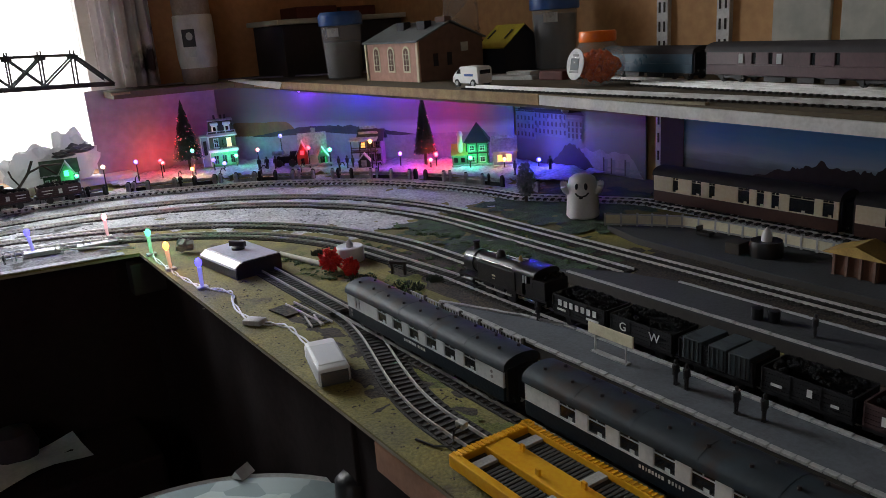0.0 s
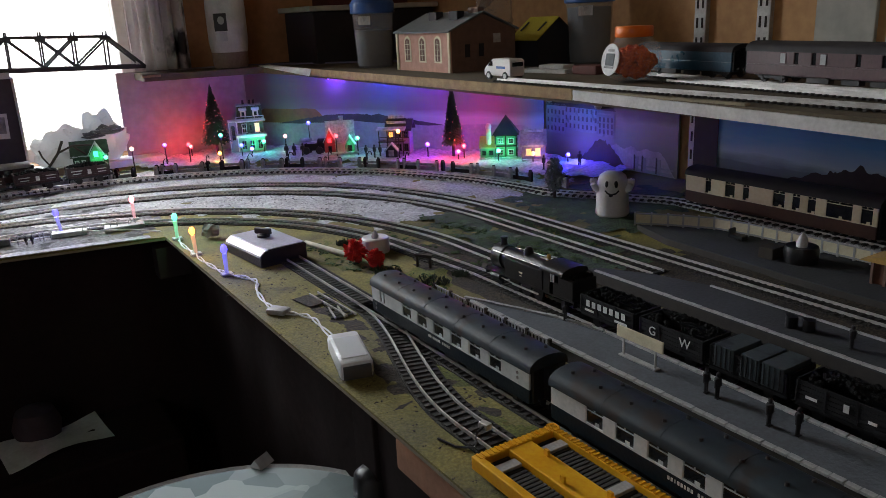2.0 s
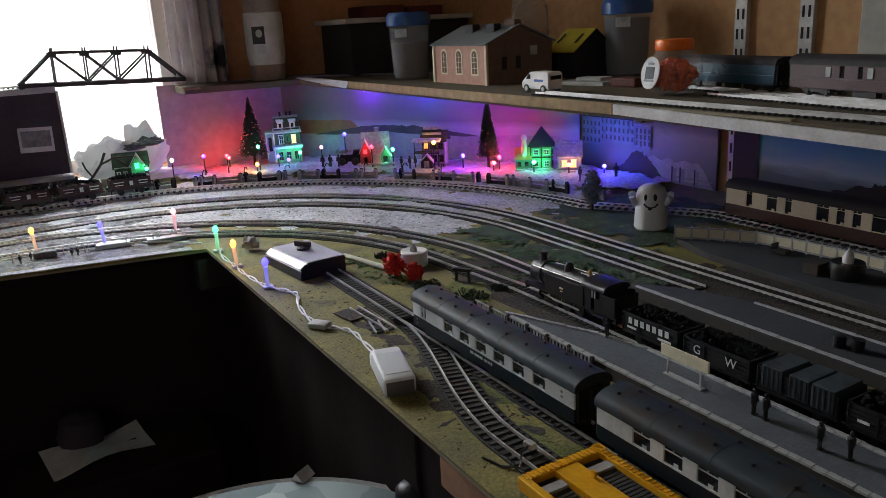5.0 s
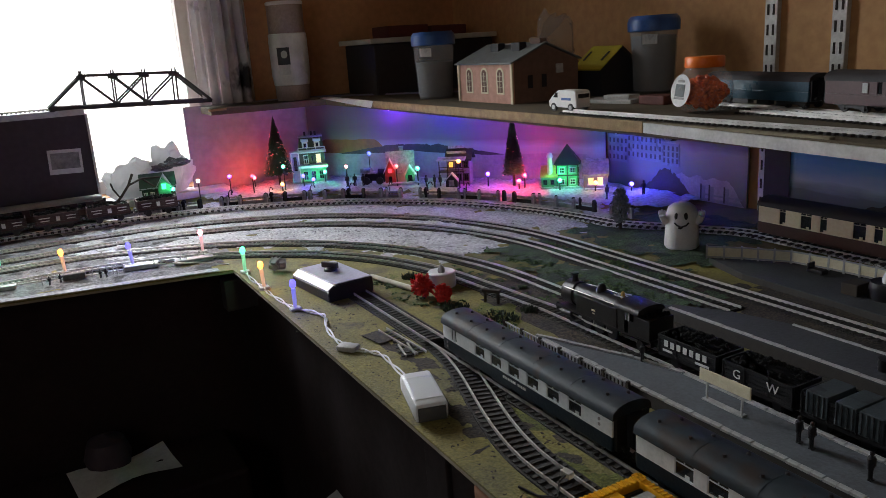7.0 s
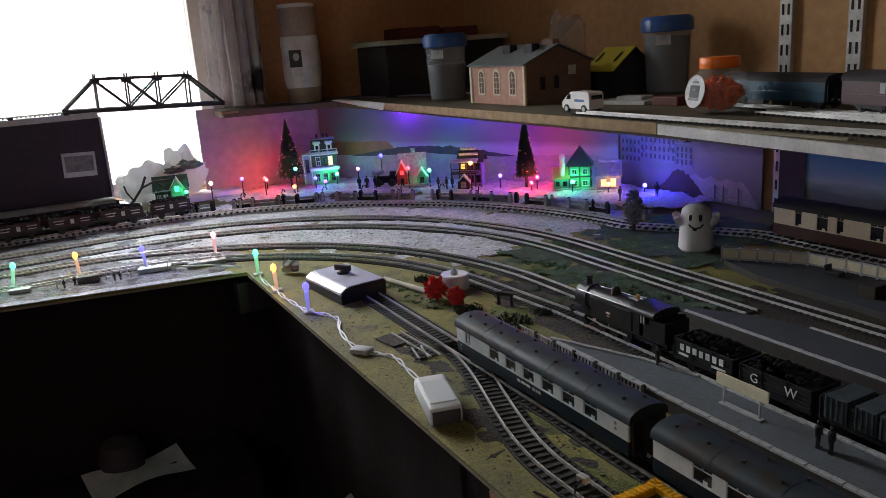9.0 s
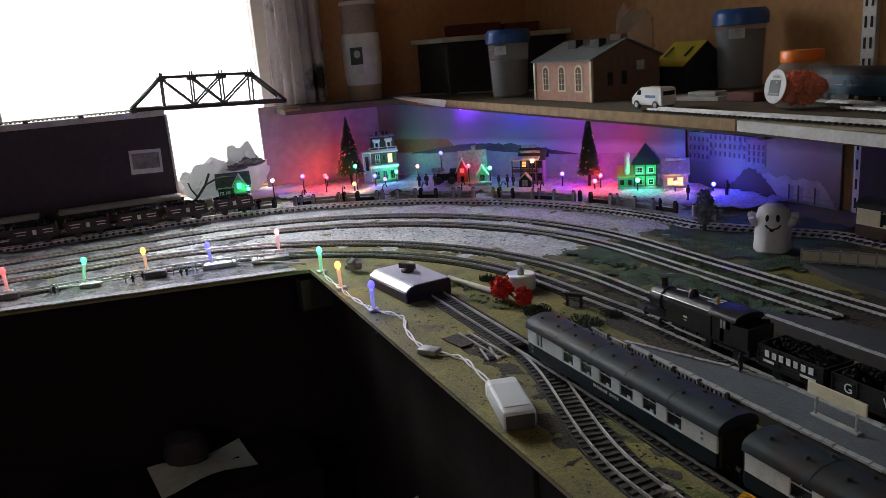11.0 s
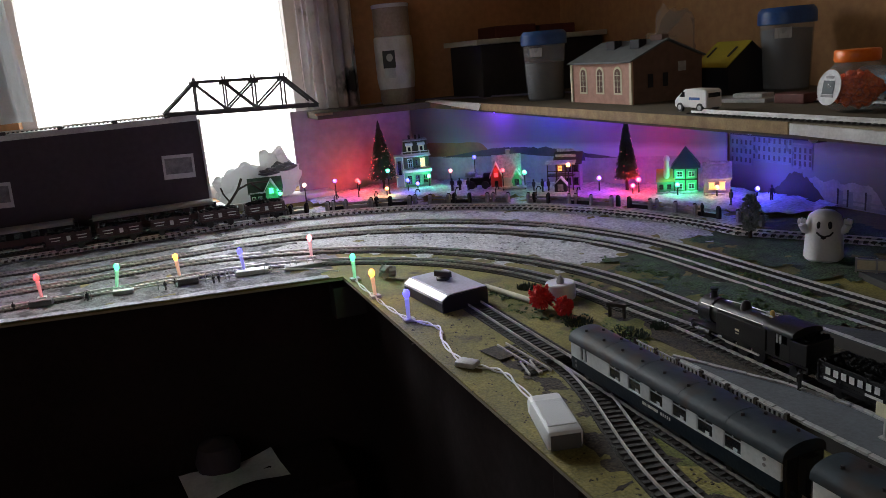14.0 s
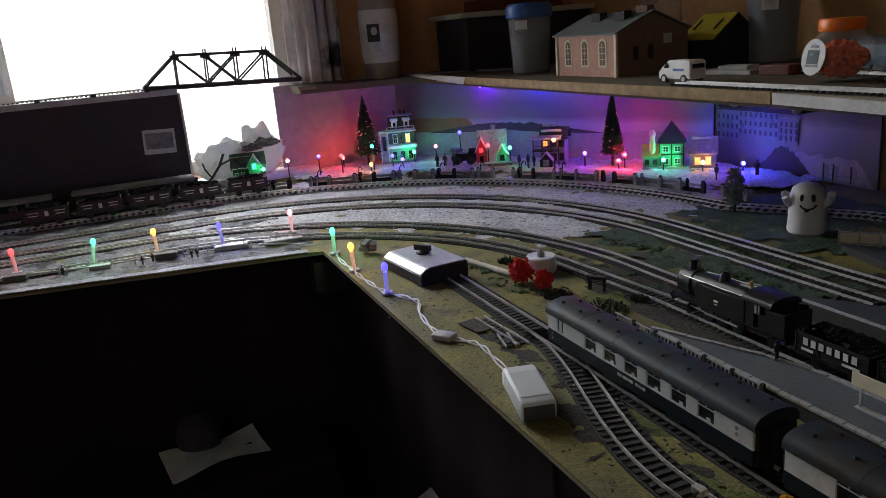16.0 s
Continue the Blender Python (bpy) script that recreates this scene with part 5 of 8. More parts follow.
# red pompoms, candle, cream rod, grey clip
def pompom(at, r):
    bm = B()
    for i in range(150):
        d = Vector((random.gauss(0, 1), random.gauss(0, 1), random.gauss(0, 1))).normalized()
        rod(bm, d * r * 0.35, d * r * random.uniform(0.85, 1.08), 0.0022, 0.0009, 5)
    ball(bm, (0, 0, 0), r * 0.72, 2)
    return solid("pompom", bm, M["red"], "bright red woolly pompom lying on the grass", "pompom", at, group="red pompoms")


pompom((0.5085, 0.864, 1.0185), 0.0165)
pompom((0.5195, 0.829, 1.0145), 0.0125)
t = thing("led_tealight", "white plastic tealight with a pale flame tip", "tealight", (0.5525, 0.893, 1.0015))
part("cup", lathe(B(), [(0.0, 0.0), (0.0185, 0.0), (0.0190, 0.002), (0.0190, 0.019), (0.0175, 0.0205), (0.012, 0.0195), (0, 0.0185)], 32), M["white"], t, smooth=True)
part("flame", lathe(B(), [(0.0045, 0), (0.005, 0.004), (0.003, 0.009), (0, 0.012)], 16, (0, 0, 0.0185)), M["slab"], t, "translucent flame tip", smooth=True)
solid("cream_rod", rod(B(), (0.489, 0.985, 1.0055), (0.511, 0.888, 1.0055), 0.0038, n=14), M["sage"], "pale cream plastic rod lying beside the controller", "rod", smooth=True)
bm = B()
for i in range(9):
    box(bm, (random.uniform(-0.012, 0.012), random.uniform(-0.01, 0.01), 0.008 + random.uniform(0, 0.008)), (0.012, 0.010, 0.008), pose(0, 0, 0, random.uniform(-40, 40), random.uniform(-40, 40), random.uniform(0, 90)), 0.001)
solid("bow_clip", bm, M["print_grey"], "small lilac-grey ribbon bow beside the controller", "bow", (0.400, 1.118, 1.000))
# loose rails and a grey card on the grass
t = thing("loose_rails", "short loose lengths of rail lying on the grass", "rails", (0.4185, 0.742, 1.0025), -3)
for x in (-0.006, 0.004):
    part("rail", box(B(), (x, 0, 0.001), (0.0016, 0.090, 0.0024), pose(0, 0, 0, 0, 0, 6)), M["steel"], t)
bm = B()
for i in range(10):
    box(bm, (-0.001, -0.04 + 0.0085 * i, 0), (0.018, 0.0035, 0.0012), pose(0, 0, 0, 0, 0, 6))
tagged(part("sleeper_row", bm, M["sleeper"], t), kind="stuff")
t = thing("track_offcut", "short sectional track offcut on the grass", "rails", (0.4105, 0.715, 1.0025), -12)
for x in (-0.005, 0.005):
    part("rail", box(B(), (x, 0, 0.001), (0.0016, 0.034, 0.0024)), M["steel"], t)
tagged(part("sleeper_row", box(box(box(B(), (0, -0.012, 0), (0.018, 0.004, 0.0012)), (0, 0, 0), (0.018, 0.004, 0.0012)), (0, 0.012, 0), (0.018, 0.004, 0.0012)), M["sleeper"], t), kind="stuff")
solid("grey_card", box(B(), (0, 0, 0.0008), (0.020, 0.036, 0.0012)), M["earth"], "small dull brown card lying on the grass", "card", (0.401, 0.768, 1.0022), 10)
# buffer stand by the lawn
t = thing("loading_stand", "dark little wooden loading stand on the grass", "stand", (0.566, 0.789, 1.0015), -60)
part("top", box(B(), (0, 0, 0.016), (0.024, 0.006, 0.004), bevel=0.0005), M["bark"], t)
for x in (-0.009, 0.009):
    part("leg", box(B(), (x, 0, 0.007), (0.003, 0.003, 0.014)), M["bark"], t)
for x, y, r in ((0.520, 0.80, 0.010), (0.545, 0.735, 0.012), (0.536, 0.955, 0.008), (0.585, 0.735, 0.006), (0.500, 0.74, 0.008)):
    bm = B()
    for i in range(90):
        a, q = random.uniform(0, 6.28), math.sqrt(random.random()) * r * 1.6
        rod(bm, (q * math.cos(a), q * math.sin(a), 0), (q * math.cos(a) * 1.15, q * math.sin(a) * 1.15, random.uniform(0.003, 0.007)), 0.0014, 0.0003, 4)
    solid("grass_tuft", bm, M["foliage"], "dark grass tuft on the railway lawn", "grass", (x, y, 1.0010), kind="stuff")

# fence beside the coaches
t = thing("platform_fence", "low white picket fence with dark posts beside the platform", "fence")
post = None
for i in range(7):
    y = 0.690 - 0.033 * i
    if post is None:
        post = part("post", box(B(), (0, 0, 0.008), (0.003, 0.003, 0.018)), M["bark"], t, "dark post")
        post.location = (0.5205, y, 1.0015)
    else:
        share(post, t, (0.5205, y, 1.0015))
part("top_rail", box(B(), (0.5205, 0.592, 1.0165), (0.0012, 0.20, 0.0015)), M["slab"], t)
pk = None
for i in range(38):
    y = 0.690 - 0.0052 * i
    if pk is None:
        pk = part("picket", box(B(), (0, 0, 0.0065), (0.0009, 0.0019, 0.013)), M["slab"], t)
        pk.location = (0.5212, y, 1.0025)
    else:
        share(pk, t, (0.5212, y, 1.0025))

# platform furniture
t = thing("station_sign", "blank cream station name board on two posts", "sign", (0.5535, 0.4145, 1.0148))
part("board", box(B(), (0, 0, 0.0215), (0.0016, 0.052, 0.0105), bevel=0.0004), M["fencecream"], t)
for y in (-0.018, 0.018):
    part("post", box(B(), (0, y, 0.0085), (0.0014, 0.0016, 0.017)), M["slab"], t)
part("foot", box(B(), (0, 0, 0.0006), (0.006, 0.042, 0.0012)), M["slab"], t)


def figurine(at, rz, h=0.024):
    """A plain standing shape."""
    k = h / 0.024
    bm = lathe(B(), [(0.0, 0.0105), (0.0024, 0.0105), (0.0030, 0.013), (0.0033, 0.0175), (0.0026, 0.0190), (0.0011, 0.0195), (0.0018, 0.0212), (0.0017, 0.0228), (0, 0.024)], 10)
    for sx in (-1, 1):
        rod(bm, (sx * 0.0013, 0, 0.0006), (sx * 0.0012, 0, 0.0112), 0.0011, 0.0013, 6)
        rod(bm, (sx * 0.0040, -0.0006, 0.0105), (sx * 0.0030, 0, 0.0182), 0.0008, 0.0010, 6)
        box(bm, (sx * 0.0014, -0.0008, 0.0004), (0.0018, 0.0036, 0.0010))
    for v in bm.verts:
        v.co *= k
    return solid("figurine", bm, M["figure"], "small dark plain figurine standing on the platform", "figurine", at, rz, group="platform figurines", smooth=True)


for x, y in ((0.567, 0.524), (0.554, 0.345), (0.5535, 0.334), (0.549, 0.286), (0.553, 0.266), (0.714, 0.323), (0.545, 0.16)):
    figurine((x, y, 1.0146), 0, 0.022 if y < 0.4 else 0.019)
for x, y in ((0.717, 0.382), (0.721, 0.367)):
    solid("oil_barrel", lathe(B(), [(0.0055, 0), (0.0058, 0.002), (0.0054, 0.004), (0.0058, 0.007), (0.0054, 0.011), (0.0, 0.011)], 16), M["black"], "dark oil barrel standing on the middle platform", "barrel", (x, y, 1.0146), group="oil barrels", smooth=True)
solid("dark_trolley", box(box(B(), (0, 0, 0.004), (0.012, 0.022, 0.005), bevel=0.0008), (0, 0.009, 0.009), (0.012, 0.002, 0.008)), M["black"], "small dark luggage trolley on the rear platform", "trolley", (0.926, 0.600, 1.0106))

# yellow wagon frame at the end of the siding
t = thing("yellow_transporter", "yellow plastic track transporter frame with dark slats", "transporter", (0.3905, 0.275, 1.0075))
L, W = 0.205, 0.072
bm = B()
for s in (-1, 1):
    box(bm, (s * (W / 2 - 0.003), 0, 0.004), (0.006, L, 0.010), bevel=0.0008)
    box(bm, (0, s * (L / 2 - 0.004), 0.004), (W - 0.012, 0.008, 0.010), bevel=0.0008)
part("outer_frame", bm, M["yellow"], t)
part("centre_beam", box(B(), (0, 0, 0.0045), (0.020, L - 0.016, 0.008), bevel=0.0008), M["yellow"], t)
sl = None
for s in (-1, 1):
    for i in range(48):
        y = -L / 2 + 0.010 + i * (L - 0.020) / 47
        at = (s * 0.0215, y, 0.002)
        if i % 16 in (12, 13):
            continue
        if sl is None:
            sl = part("slat", box(B(), (0, 0, 0), (0.021, 0.0031, 0.004), bevel=0.0004), M["slat"], t)
            sl.location = at
        else:
            share(sl, t, at)
gbp = None
for s in (-1, 1):
    for i in (6, 14, 22):
        y = -L / 2 + 0.012 + i * (L - 0.024) / 23
        if gbp is None:
            gbp = part("cross_bar", box(B(), (0, 0, 0), (0.0215, 0.0085, 0.0060), bevel=0.0005), M["greybar"], t, "pale grey cross bar")
            gbp.location = (s * 0.0215, y, 0.003)
        else:
            share(gbp, t, (s * 0.0215, y, 0.003))
peg = part("stop_peg", box(B(), (0, 0, 0), (0.0022, 0.004, 0.005), bevel=0.0003), M["yellow"], t)
peg.location = (0.006, L / 2 - 0.03, 0.011)
for i in range(1, 6):
    share(peg, t, (-0.006 if i % 2 else 0.006, L / 2 - 0.03 - 0.03 * i, 0.011))
bm = B()
for i in range(50):
    box(bm, (W / 2 + 0.0006, -L / 2 + 0.004 + i * L / 50, 0.003), (0.0014, 0.0020, 0.007))
    box(bm, (W / 2 - 0.003, -L / 2 + 0.004 + i * L / 50, 0.0092), (0.0050, 0.0018, 0.0012))
for i in range(18):
    box(bm, (-W / 2 + 0.004 + i * W / 18, L / 2 + 0.0006, 0.003), (0.0020, 0.0014, 0.007))
    box(bm, (-W / 2 + 0.004 + i * W / 18, L / 2 - 0.004, 0.0092), (0.0018, 0.0066, 0.0012))
tagged(part("rack_teeth", bm, M["yellow"], t), kind="stuff")
solid("track_bed_block", box(B(), (0.390, 0.275, 1.0045), (0.060, 0.19, 0.006)), M["slat"], "dark base block under the yellow frame", "block")
# points lever and cable by the siding
t = thing("track_power_clip", "bright metal power clip on the siding rails", "clip", (0.393, 0.415, 1.0065), 8)
part("clip", box(B(), (0, 0, 0.003), (0.006, 0.009, 0.005), bevel=0.0006), M["steel"], t)
part("clip_wire", tube(B(), [(0, 0, 0.003), (-0.012, -0.004, 0.004), (-0.020, -0.010, -0.003), (-0.028, 0.002, -0.004), (-0.030, 0.020, -0.004)], 0.0010, 6), M["black"], t, "thin black wire")

# round glass table in front of the board
t = thing("round_glass_table", "round pale glass side table below the board", "table", (0.195, 0.518, 0.0))
part("table_top", lathe(B(), [(0.0, 0.850), (0.205, 0.850), (0.210, 0.854), (0.210, 0.860), (0.205, 0.864), (0.0, 0.864)], 64), M["tableglass"], t, smooth=True)
part("rim", lathe(B(), [(0.207, 0.844), (0.214, 0.844), (0.2145, 0.862), (0.211, 0.865), (0.207, 0.862)], 64), M["greybar"], t, smooth=True)
part("column", rod(B(), (0, 0, 0.02), (0, 0, 0.850), 0.022, n=20), M["greybar"], t, smooth=True)
part("base", lathe(B(), [(0.0, 0), (0.15, 0), (0.15, 0.012), (0.03, 0.03), (0, 0.03)], 40), M["dark"], t, smooth=True)
solid("folded_leaflet", extrude_x(B(), [(-0.008, 0.0), (0.008, 0.0), (0.001, 0.009)], -0.010, 0.010), M["paper"], "small folded white leaflet on the glass table", "leaflet", (0.305, 0.700, 0.8645), 30)
solid("black_knob_jar", lathe(B(), [(0, 0), (0.018, 0), (0.020, 0.01), (0.018, 0.028), (0.012, 0.034), (0, 0.036)], 20), M["black"], "small glossy black jar on the glass table edge", "jar", (0.372, 0.575, 0.8645), smooth=True)

# ---- rear platform: fence, tealight, village hut ----
t = thing("cream_fence", "cream panelled picket fence behind the rear platform", "fence")
fpts = [(0.880, 0.735), (0.908, 0.700), (0.940, 0.648), (0.948, 0.60), (0.951, 0.54), (0.951, 0.46), (0.951, 0.36), (0.951, 0.2)]
for (xa, ya), (xb, yb) in zip(fpts, fpts[1:]):
    d = Vector((xb - xa, yb - ya))
    n = max(1, round(d.length / 0.022))
    for i in range(n):
        a, b = Vector((xa, ya)) + d * (i / n), Vector((xa, ya)) + d * ((i + 1) / n)
        mid, ang = (a + b) / 2, math.degrees(math.atan2(d.y, d.x))
        p = part("fence_panel", box(B(), (0, 0, 0.009), ((b - a).length - 0.001, 0.0012, 0.015)), M["fencecream"], t)
        p.matrix_basis = pose(mid.x, mid.y, 1.0105, 0, 0, ang)
        bm = B()
        box(bm, (-(b - a).length / 2, 0, 0.0095), (0.0024, 0.0026, 0.019))
        box(bm, (0, -0.001, 0.017), ((b - a).length, 0.0018, 0.0018))
        box(bm, (0, -0.001, 0.003), ((b - a).length, 0.0018, 0.0018))
        r = part("fence_rail", bm, M["slab"], t)
        r.matrix_basis = pose(mid.x, mid.y, 1.0105, 0, 0, ang)
t = thing("dark_tealight", "black tealight holder with a white flame tip", "tealight", (0.905, 0.497, 1.0105))
part("cup", lathe(B(), [(0, 0), (0.019, 0), (0.020, 0.012), (0.018, 0.019), (0, 0.017)], 24), M["black"], t, smooth=True)
part("flame", lathe(B(), [(0.006, 0), (0.0065, 0.006), (0.004, 0.013), (0, 0.019)], 16, (0, 0, 0.017)), M["white"], t, "white flame tip", smooth=True)
solid("wooden_crate", box(B(), (0, 0, 0.007), (0.022, 0.02, 0.014), bevel=0.001), M["bark"], "small dark wooden crate on the rear platform", "crate", (0.893, 0.528, 1.0105))
t = thing("market_hut", "small rusty brown hut with a tan roof", "hut", (0.912, 0.385, 1.0105))
part("wall", box(B(), (0, 0, 0.012), (0.034, 0.05, 0.024)), M["rust"], t)
part("roof", extrude_x(B(), [(-0.036, 0.024), (0.036, 0.024), (0.0, 0.036)], -0.022, 0.022), M["tan"], t)
for y in (-0.022, -0.007, 0.008, 0.022):
    part("post", box(B(), (-0.019, y, 0.012), (0.003, 0.003, 0.024)), M["darkbrick"], t)

# ceramic ghost
bm = lathe(B(), [(0.0, 0.0), (0.024, 0.0), (0.0265, 0.003), (0.0255, 0.02), (0.0245, 0.04), (0.0235, 0.055), (0.0205, 0.064), (0.013, 0.0695), (0.0, 0.071)], 40)
for v in bm.verts:
    a = math.atan2(v.co.y, v.co.x)
    k = 1 + 0.03 * math.sin(5 * a) * max(0, 1 - v.co.z / 0.05)
    v.co.x *= k
    v.co.y *= k
for s in (-1, 1):
    tube(bm, [(s * 0.018, -0.006, 0.040), (s * 0.0255, -0.010, 0.045), (s * 0.029, -0.012, 0.053)], 0.0055, 10)
    for k in (-1, 0, 1):
        ball(bm, (s * 0.029 + k * 0.0035, -0.012, 0.058 - 0.0012 * abs(k)), 0.0030, 2, (0.8, 0.8, 1.5))
nb = len(bm.faces)
for x, rx, rz, z in ((-0.0075, 0.0028, 0.0056, 0.0535), (0.0065, 0.0032, 0.0060, 0.0535)):
    ball(bm, (x, -math.sqrt(0.0233 ** 2 - x * x), z), 1.0, 2, (rx, 0.0014, rz))
tube(bm, [(-0.010, -0.0226, 0.0435), (-0.006, -0.0240, 0.0395), (0.0, -0.0248, 0.0375), (0.007, -0.0240, 0.0395), (0.011, -0.0225, 0.044)], 0.0013, 8)
ball(bm, (-0.001, -0.0246, 0.0365), 1.0, 1, (0.004, 0.0014, 0.0028))
bm.faces.ensure_lookup_table()
for f_ in bm.faces[nb:]:
    f_.material_index = 1
solid("ghost_ornament", bm, [M["ghostwhite"], M["black"]], "white ceramic ghost ornament with a black smile", "ornament", (0.918, 0.818, 1.0035), -48, smooth=True).scale = (0.95, 0.95, 0.95)


# bushes and trees
def leafy_bush(at, h, r, mat, label, n=500):
    t = thing("bush", label, "bush", at)
    part("trunk", rod(rod(B(), (0, 0, 0), (0.001, 0, h * 0.5), 0.003, 0.0018), (0.001, 0, h * 0.3), (0.008, 0.003, h * 0.6), 0.0016, 0.001), M["bark"], t)
    bm = B()
    for i in range(n):
        a, q, zz = random.uniform(0, 6.28), random.random() ** 0.5, random.uniform(0.18, 1.0)
        rr = r * q * (1.0 - 0.55 * abs(zz - 0.55) / 0.45) * random.uniform(0.8, 1.15)
        p = Vector((rr * math.cos(a), rr * math.sin(a), h * zz))
        m = Matrix.Translation(p) @ Euler((random.uniform(0, 6), random.uniform(0, 6), random.uniform(0, 6))).to_matrix().to_4x4()
        s = random.uniform(0.0016, 0.0034)
        vs = [bm.verts.new(m @ Vector(v)) for v in ((-s, 0, 0), (0, -s * 0.6, 0), (s, 0, 0), (0, s * 0.6, 0.0006))]
        bm.faces.new(vs)
    tagged(part("crown", bm, mat, t), kind="stuff")
    return t


leafy_bush((0.928, 0.963, 1.0035), 0.066, 0.017, M["leaf"], "frosted model bush with small grey-green leaves", 900)


def fir_tree(at, h, r, label, sparks):
    t = thing("fir_tree", label, "fir tree", at, group="bottle brush fir trees")
    part("trunk", rod(B(), (0, 0, 0), (0, 0, h * 0.95), 0.0035, 0.001), M["bark"], t)
    bm = B()
    for i in range(1500):
        zz = 1 - math.sqrt(random.random()) * 0.9
        a = random.uniform(0, 6.28)
        rr = r * (1.04 - zz) * random.uniform(0.75, 1.15)
        z = h * (0.10 + 0.88 * zz)
        d = Vector((math.cos(a), math.sin(a), 0))
        p, q = d * rr * 0.15 + Vector((0, 0, z + 0.006)), d * rr + Vector((0, 0, z - 0.004))
        w = Vector((-d.y, d.x, 0)) * 0.0016
        vs = [bm.verts.new(v) for v in (p, q - w, q + Vector((0, 0, -0.002)), q + w)]
        bm.faces.new(vs)
    tagged(part("crown", bm, M["foliage"], t), kind="stuff")
    b = {}
    for i in range(sparks):
        a, zz = random.uniform(2.6, 6.0), random.uniform(0.05, 0.75)
        rr = r * (1.06 - zz)
        k = ("red", "amber", "red", "pink")[i % 4]
        at_ = (rr * math.cos(a), rr * math.sin(a), h * (0.1 + 0.88 * zz))
        if k not in b:
            b[k] = part("tree_light", ball(B(), (0, 0, 0), 0.0011, 1), TREE_GLOW[k], t)
            b[k].location = at_
        else:
            share(b[k], t, at_)
    return t


TREE_GLOW = {k: glow_material(k + "_tree_spark", BULB[k], 0.8) for k in ("red", "amber", "pink")}
# snow bank for the village, in front of the printed back scenes
PA, PB = Vector((0.74, 1.925)), Vector((1.185, 1.300))
bank = [(0.44, 1.79), (0.60, 1.72), (0.72, 1.63), (0.82, 1.52), (0.90, 1.40), (0.97, 1.26), (1.02, 1.14), (1.06, 1.02), (1.18, 1.02), (1.183, 1.298), (0.738, 1.92), (0.44, 1.92)]
ground_sheet("snow_bank", bank, M["cotton"], "white cotton snow bank under the model village", 1.0075, seed=21.0, rough=0.006, fray=0.006)

# back scenes
solid("backscene_card", box(B(), (0.59, 1.932, 1.105), (0.302, 0.006, 0.21)), M["backgrey"], "plain grey back scene card by the window", "back scene")
d = PB - PA
t = thing("sunset_backscene", "printed winter back scene with dark hills and snow", "back scene", (PA.x, PA.y, 1.0), math.degrees(math.atan2(d.y, d.x)) - 90)
part("print", box(B(), (0, d.length / 2, 0.105), (0.006, d.length, 0.21)), M["canvas"], t)
def ragged(y0, y1, z0, z1, x, seed, n=60, amp=0.3, freq=16.0, edge=0.3):
    """A printed silhouette with a ragged top, as a thin sheet."""
    bm = B()
    lo, hi = [], []
    for i in range(n + 1):
        y = y0 + (y1 - y0) * i / n
        e = min(1.0, min(i, n - i) / (edge * n))
        s = e * e * (3 - 2 * e)
        top = z0 + (z1 - z0) * s * (1 + amp * noise.noise(Vector((y * freq, seed, 0))) + amp * 0.4 * noise.noise(Vector((y * freq * 3.7, seed, 2))))
        lo.append(bm.verts.new((x, y, z0)))
        hi.append(bm.verts.new((x, y, max(z0 + 0.0005, top))))
    for i in range(n):
        bm.faces.new((lo[i], lo[i + 1], hi[i + 1], hi[i]))
    r_ = bmesh.ops.extrude_face_region(bm, geom=list(bm.faces))
    bmesh.ops.translate(bm, verts=[v for v in r_["geom"] if isinstance(v, bmesh.types.BMVert)], vec=(-0.0001, 0, 0))
    return bm


part("printed_sunset", ragged(0.005, 0.24, 0.066, 0.100, 0.0033, 21.0, n=120, amp=0.12, freq=9.0, edge=0.2), M["sunset"], t, "printed orange evening glow")
part("printed_hill", ragged(0.02, 0.60, 0.060, 0.088, 0.0036, 4.0, n=400, amp=0.16, freq=50.0, edge=0.45), M["hill"], t, "printed dark hills")
part("printed_field", ragged(0.0, 0.765, 0.0, 0.066, 0.0042, 17.0, n=160, amp=0.10, freq=5.0, edge=0.05), M["printsnow"], t, "printed pale snow field")
t = thing("town_backscene", "printed back scene of town houses and steam", "back scene", (1.188, 1.111, 1.075))
part("print", box(B(), (0, 0, 0), (0.004, 0.366, 0.15)), M["townprint"], t)
for y0, y1, z0, z1, nc in ((0.118, 0.178, -0.022, 0.040, 5), (0.020, 0.120, -0.012, 0.046, 8), (-0.025, 0.020, -0.016, 0.030, 4)):
    w = part("printed_house", box(B(), (-0.0034, (y0 + y1) / 2, (z0 + z1) / 2), (0.001, y1 - y0 - 0.001, z1 - z0)), M["townhouse"], t, "printed pale blue house front")
    part("printed_eaves", box(B(), (-0.0043, (y0 + y1) / 2, z1 - 0.001), (0.0008, y1 - y0 + 0.003, 0.0025)), M["print_grey"], w)
    pw = None
    for i in range(nc):
        for j in range(3):
            at_ = (-0.0042, y0 + (i + 0.5) * (y1 - y0) / nc, z0 + 0.010 + j * (z1 - z0 - 0.010) / 3)
            if pw is None:
                pw = part("printed_window", box(B(), (0, 0, 0), (0.0006, 0.0042, 0.009)), M["hill"], w)
                pw.location = at_
            else:
                share(pw, w, at_)
part("printed_roof", ragged(-0.03, 0.18, 0.036, 0.060, -0.0046, 51.0, n=60, amp=0.15, freq=30.0, edge=0.1), M["dark"], t, "printed dark rooftops")
part("printed_steam", ragged(-0.183, 0.02, -0.074, -0.030, -0.0024, 3.0, n=200, amp=0.16, freq=50.0, edge=0.2), M["steam"], t, "pale printed steam cloud")
part("printed_bush", ragged(-0.075, 0.090, -0.074, -0.022, -0.0028, 9.0, n=400, amp=0.22, freq=90.0, edge=0.5), M["bark"], t, "dark printed bushes")
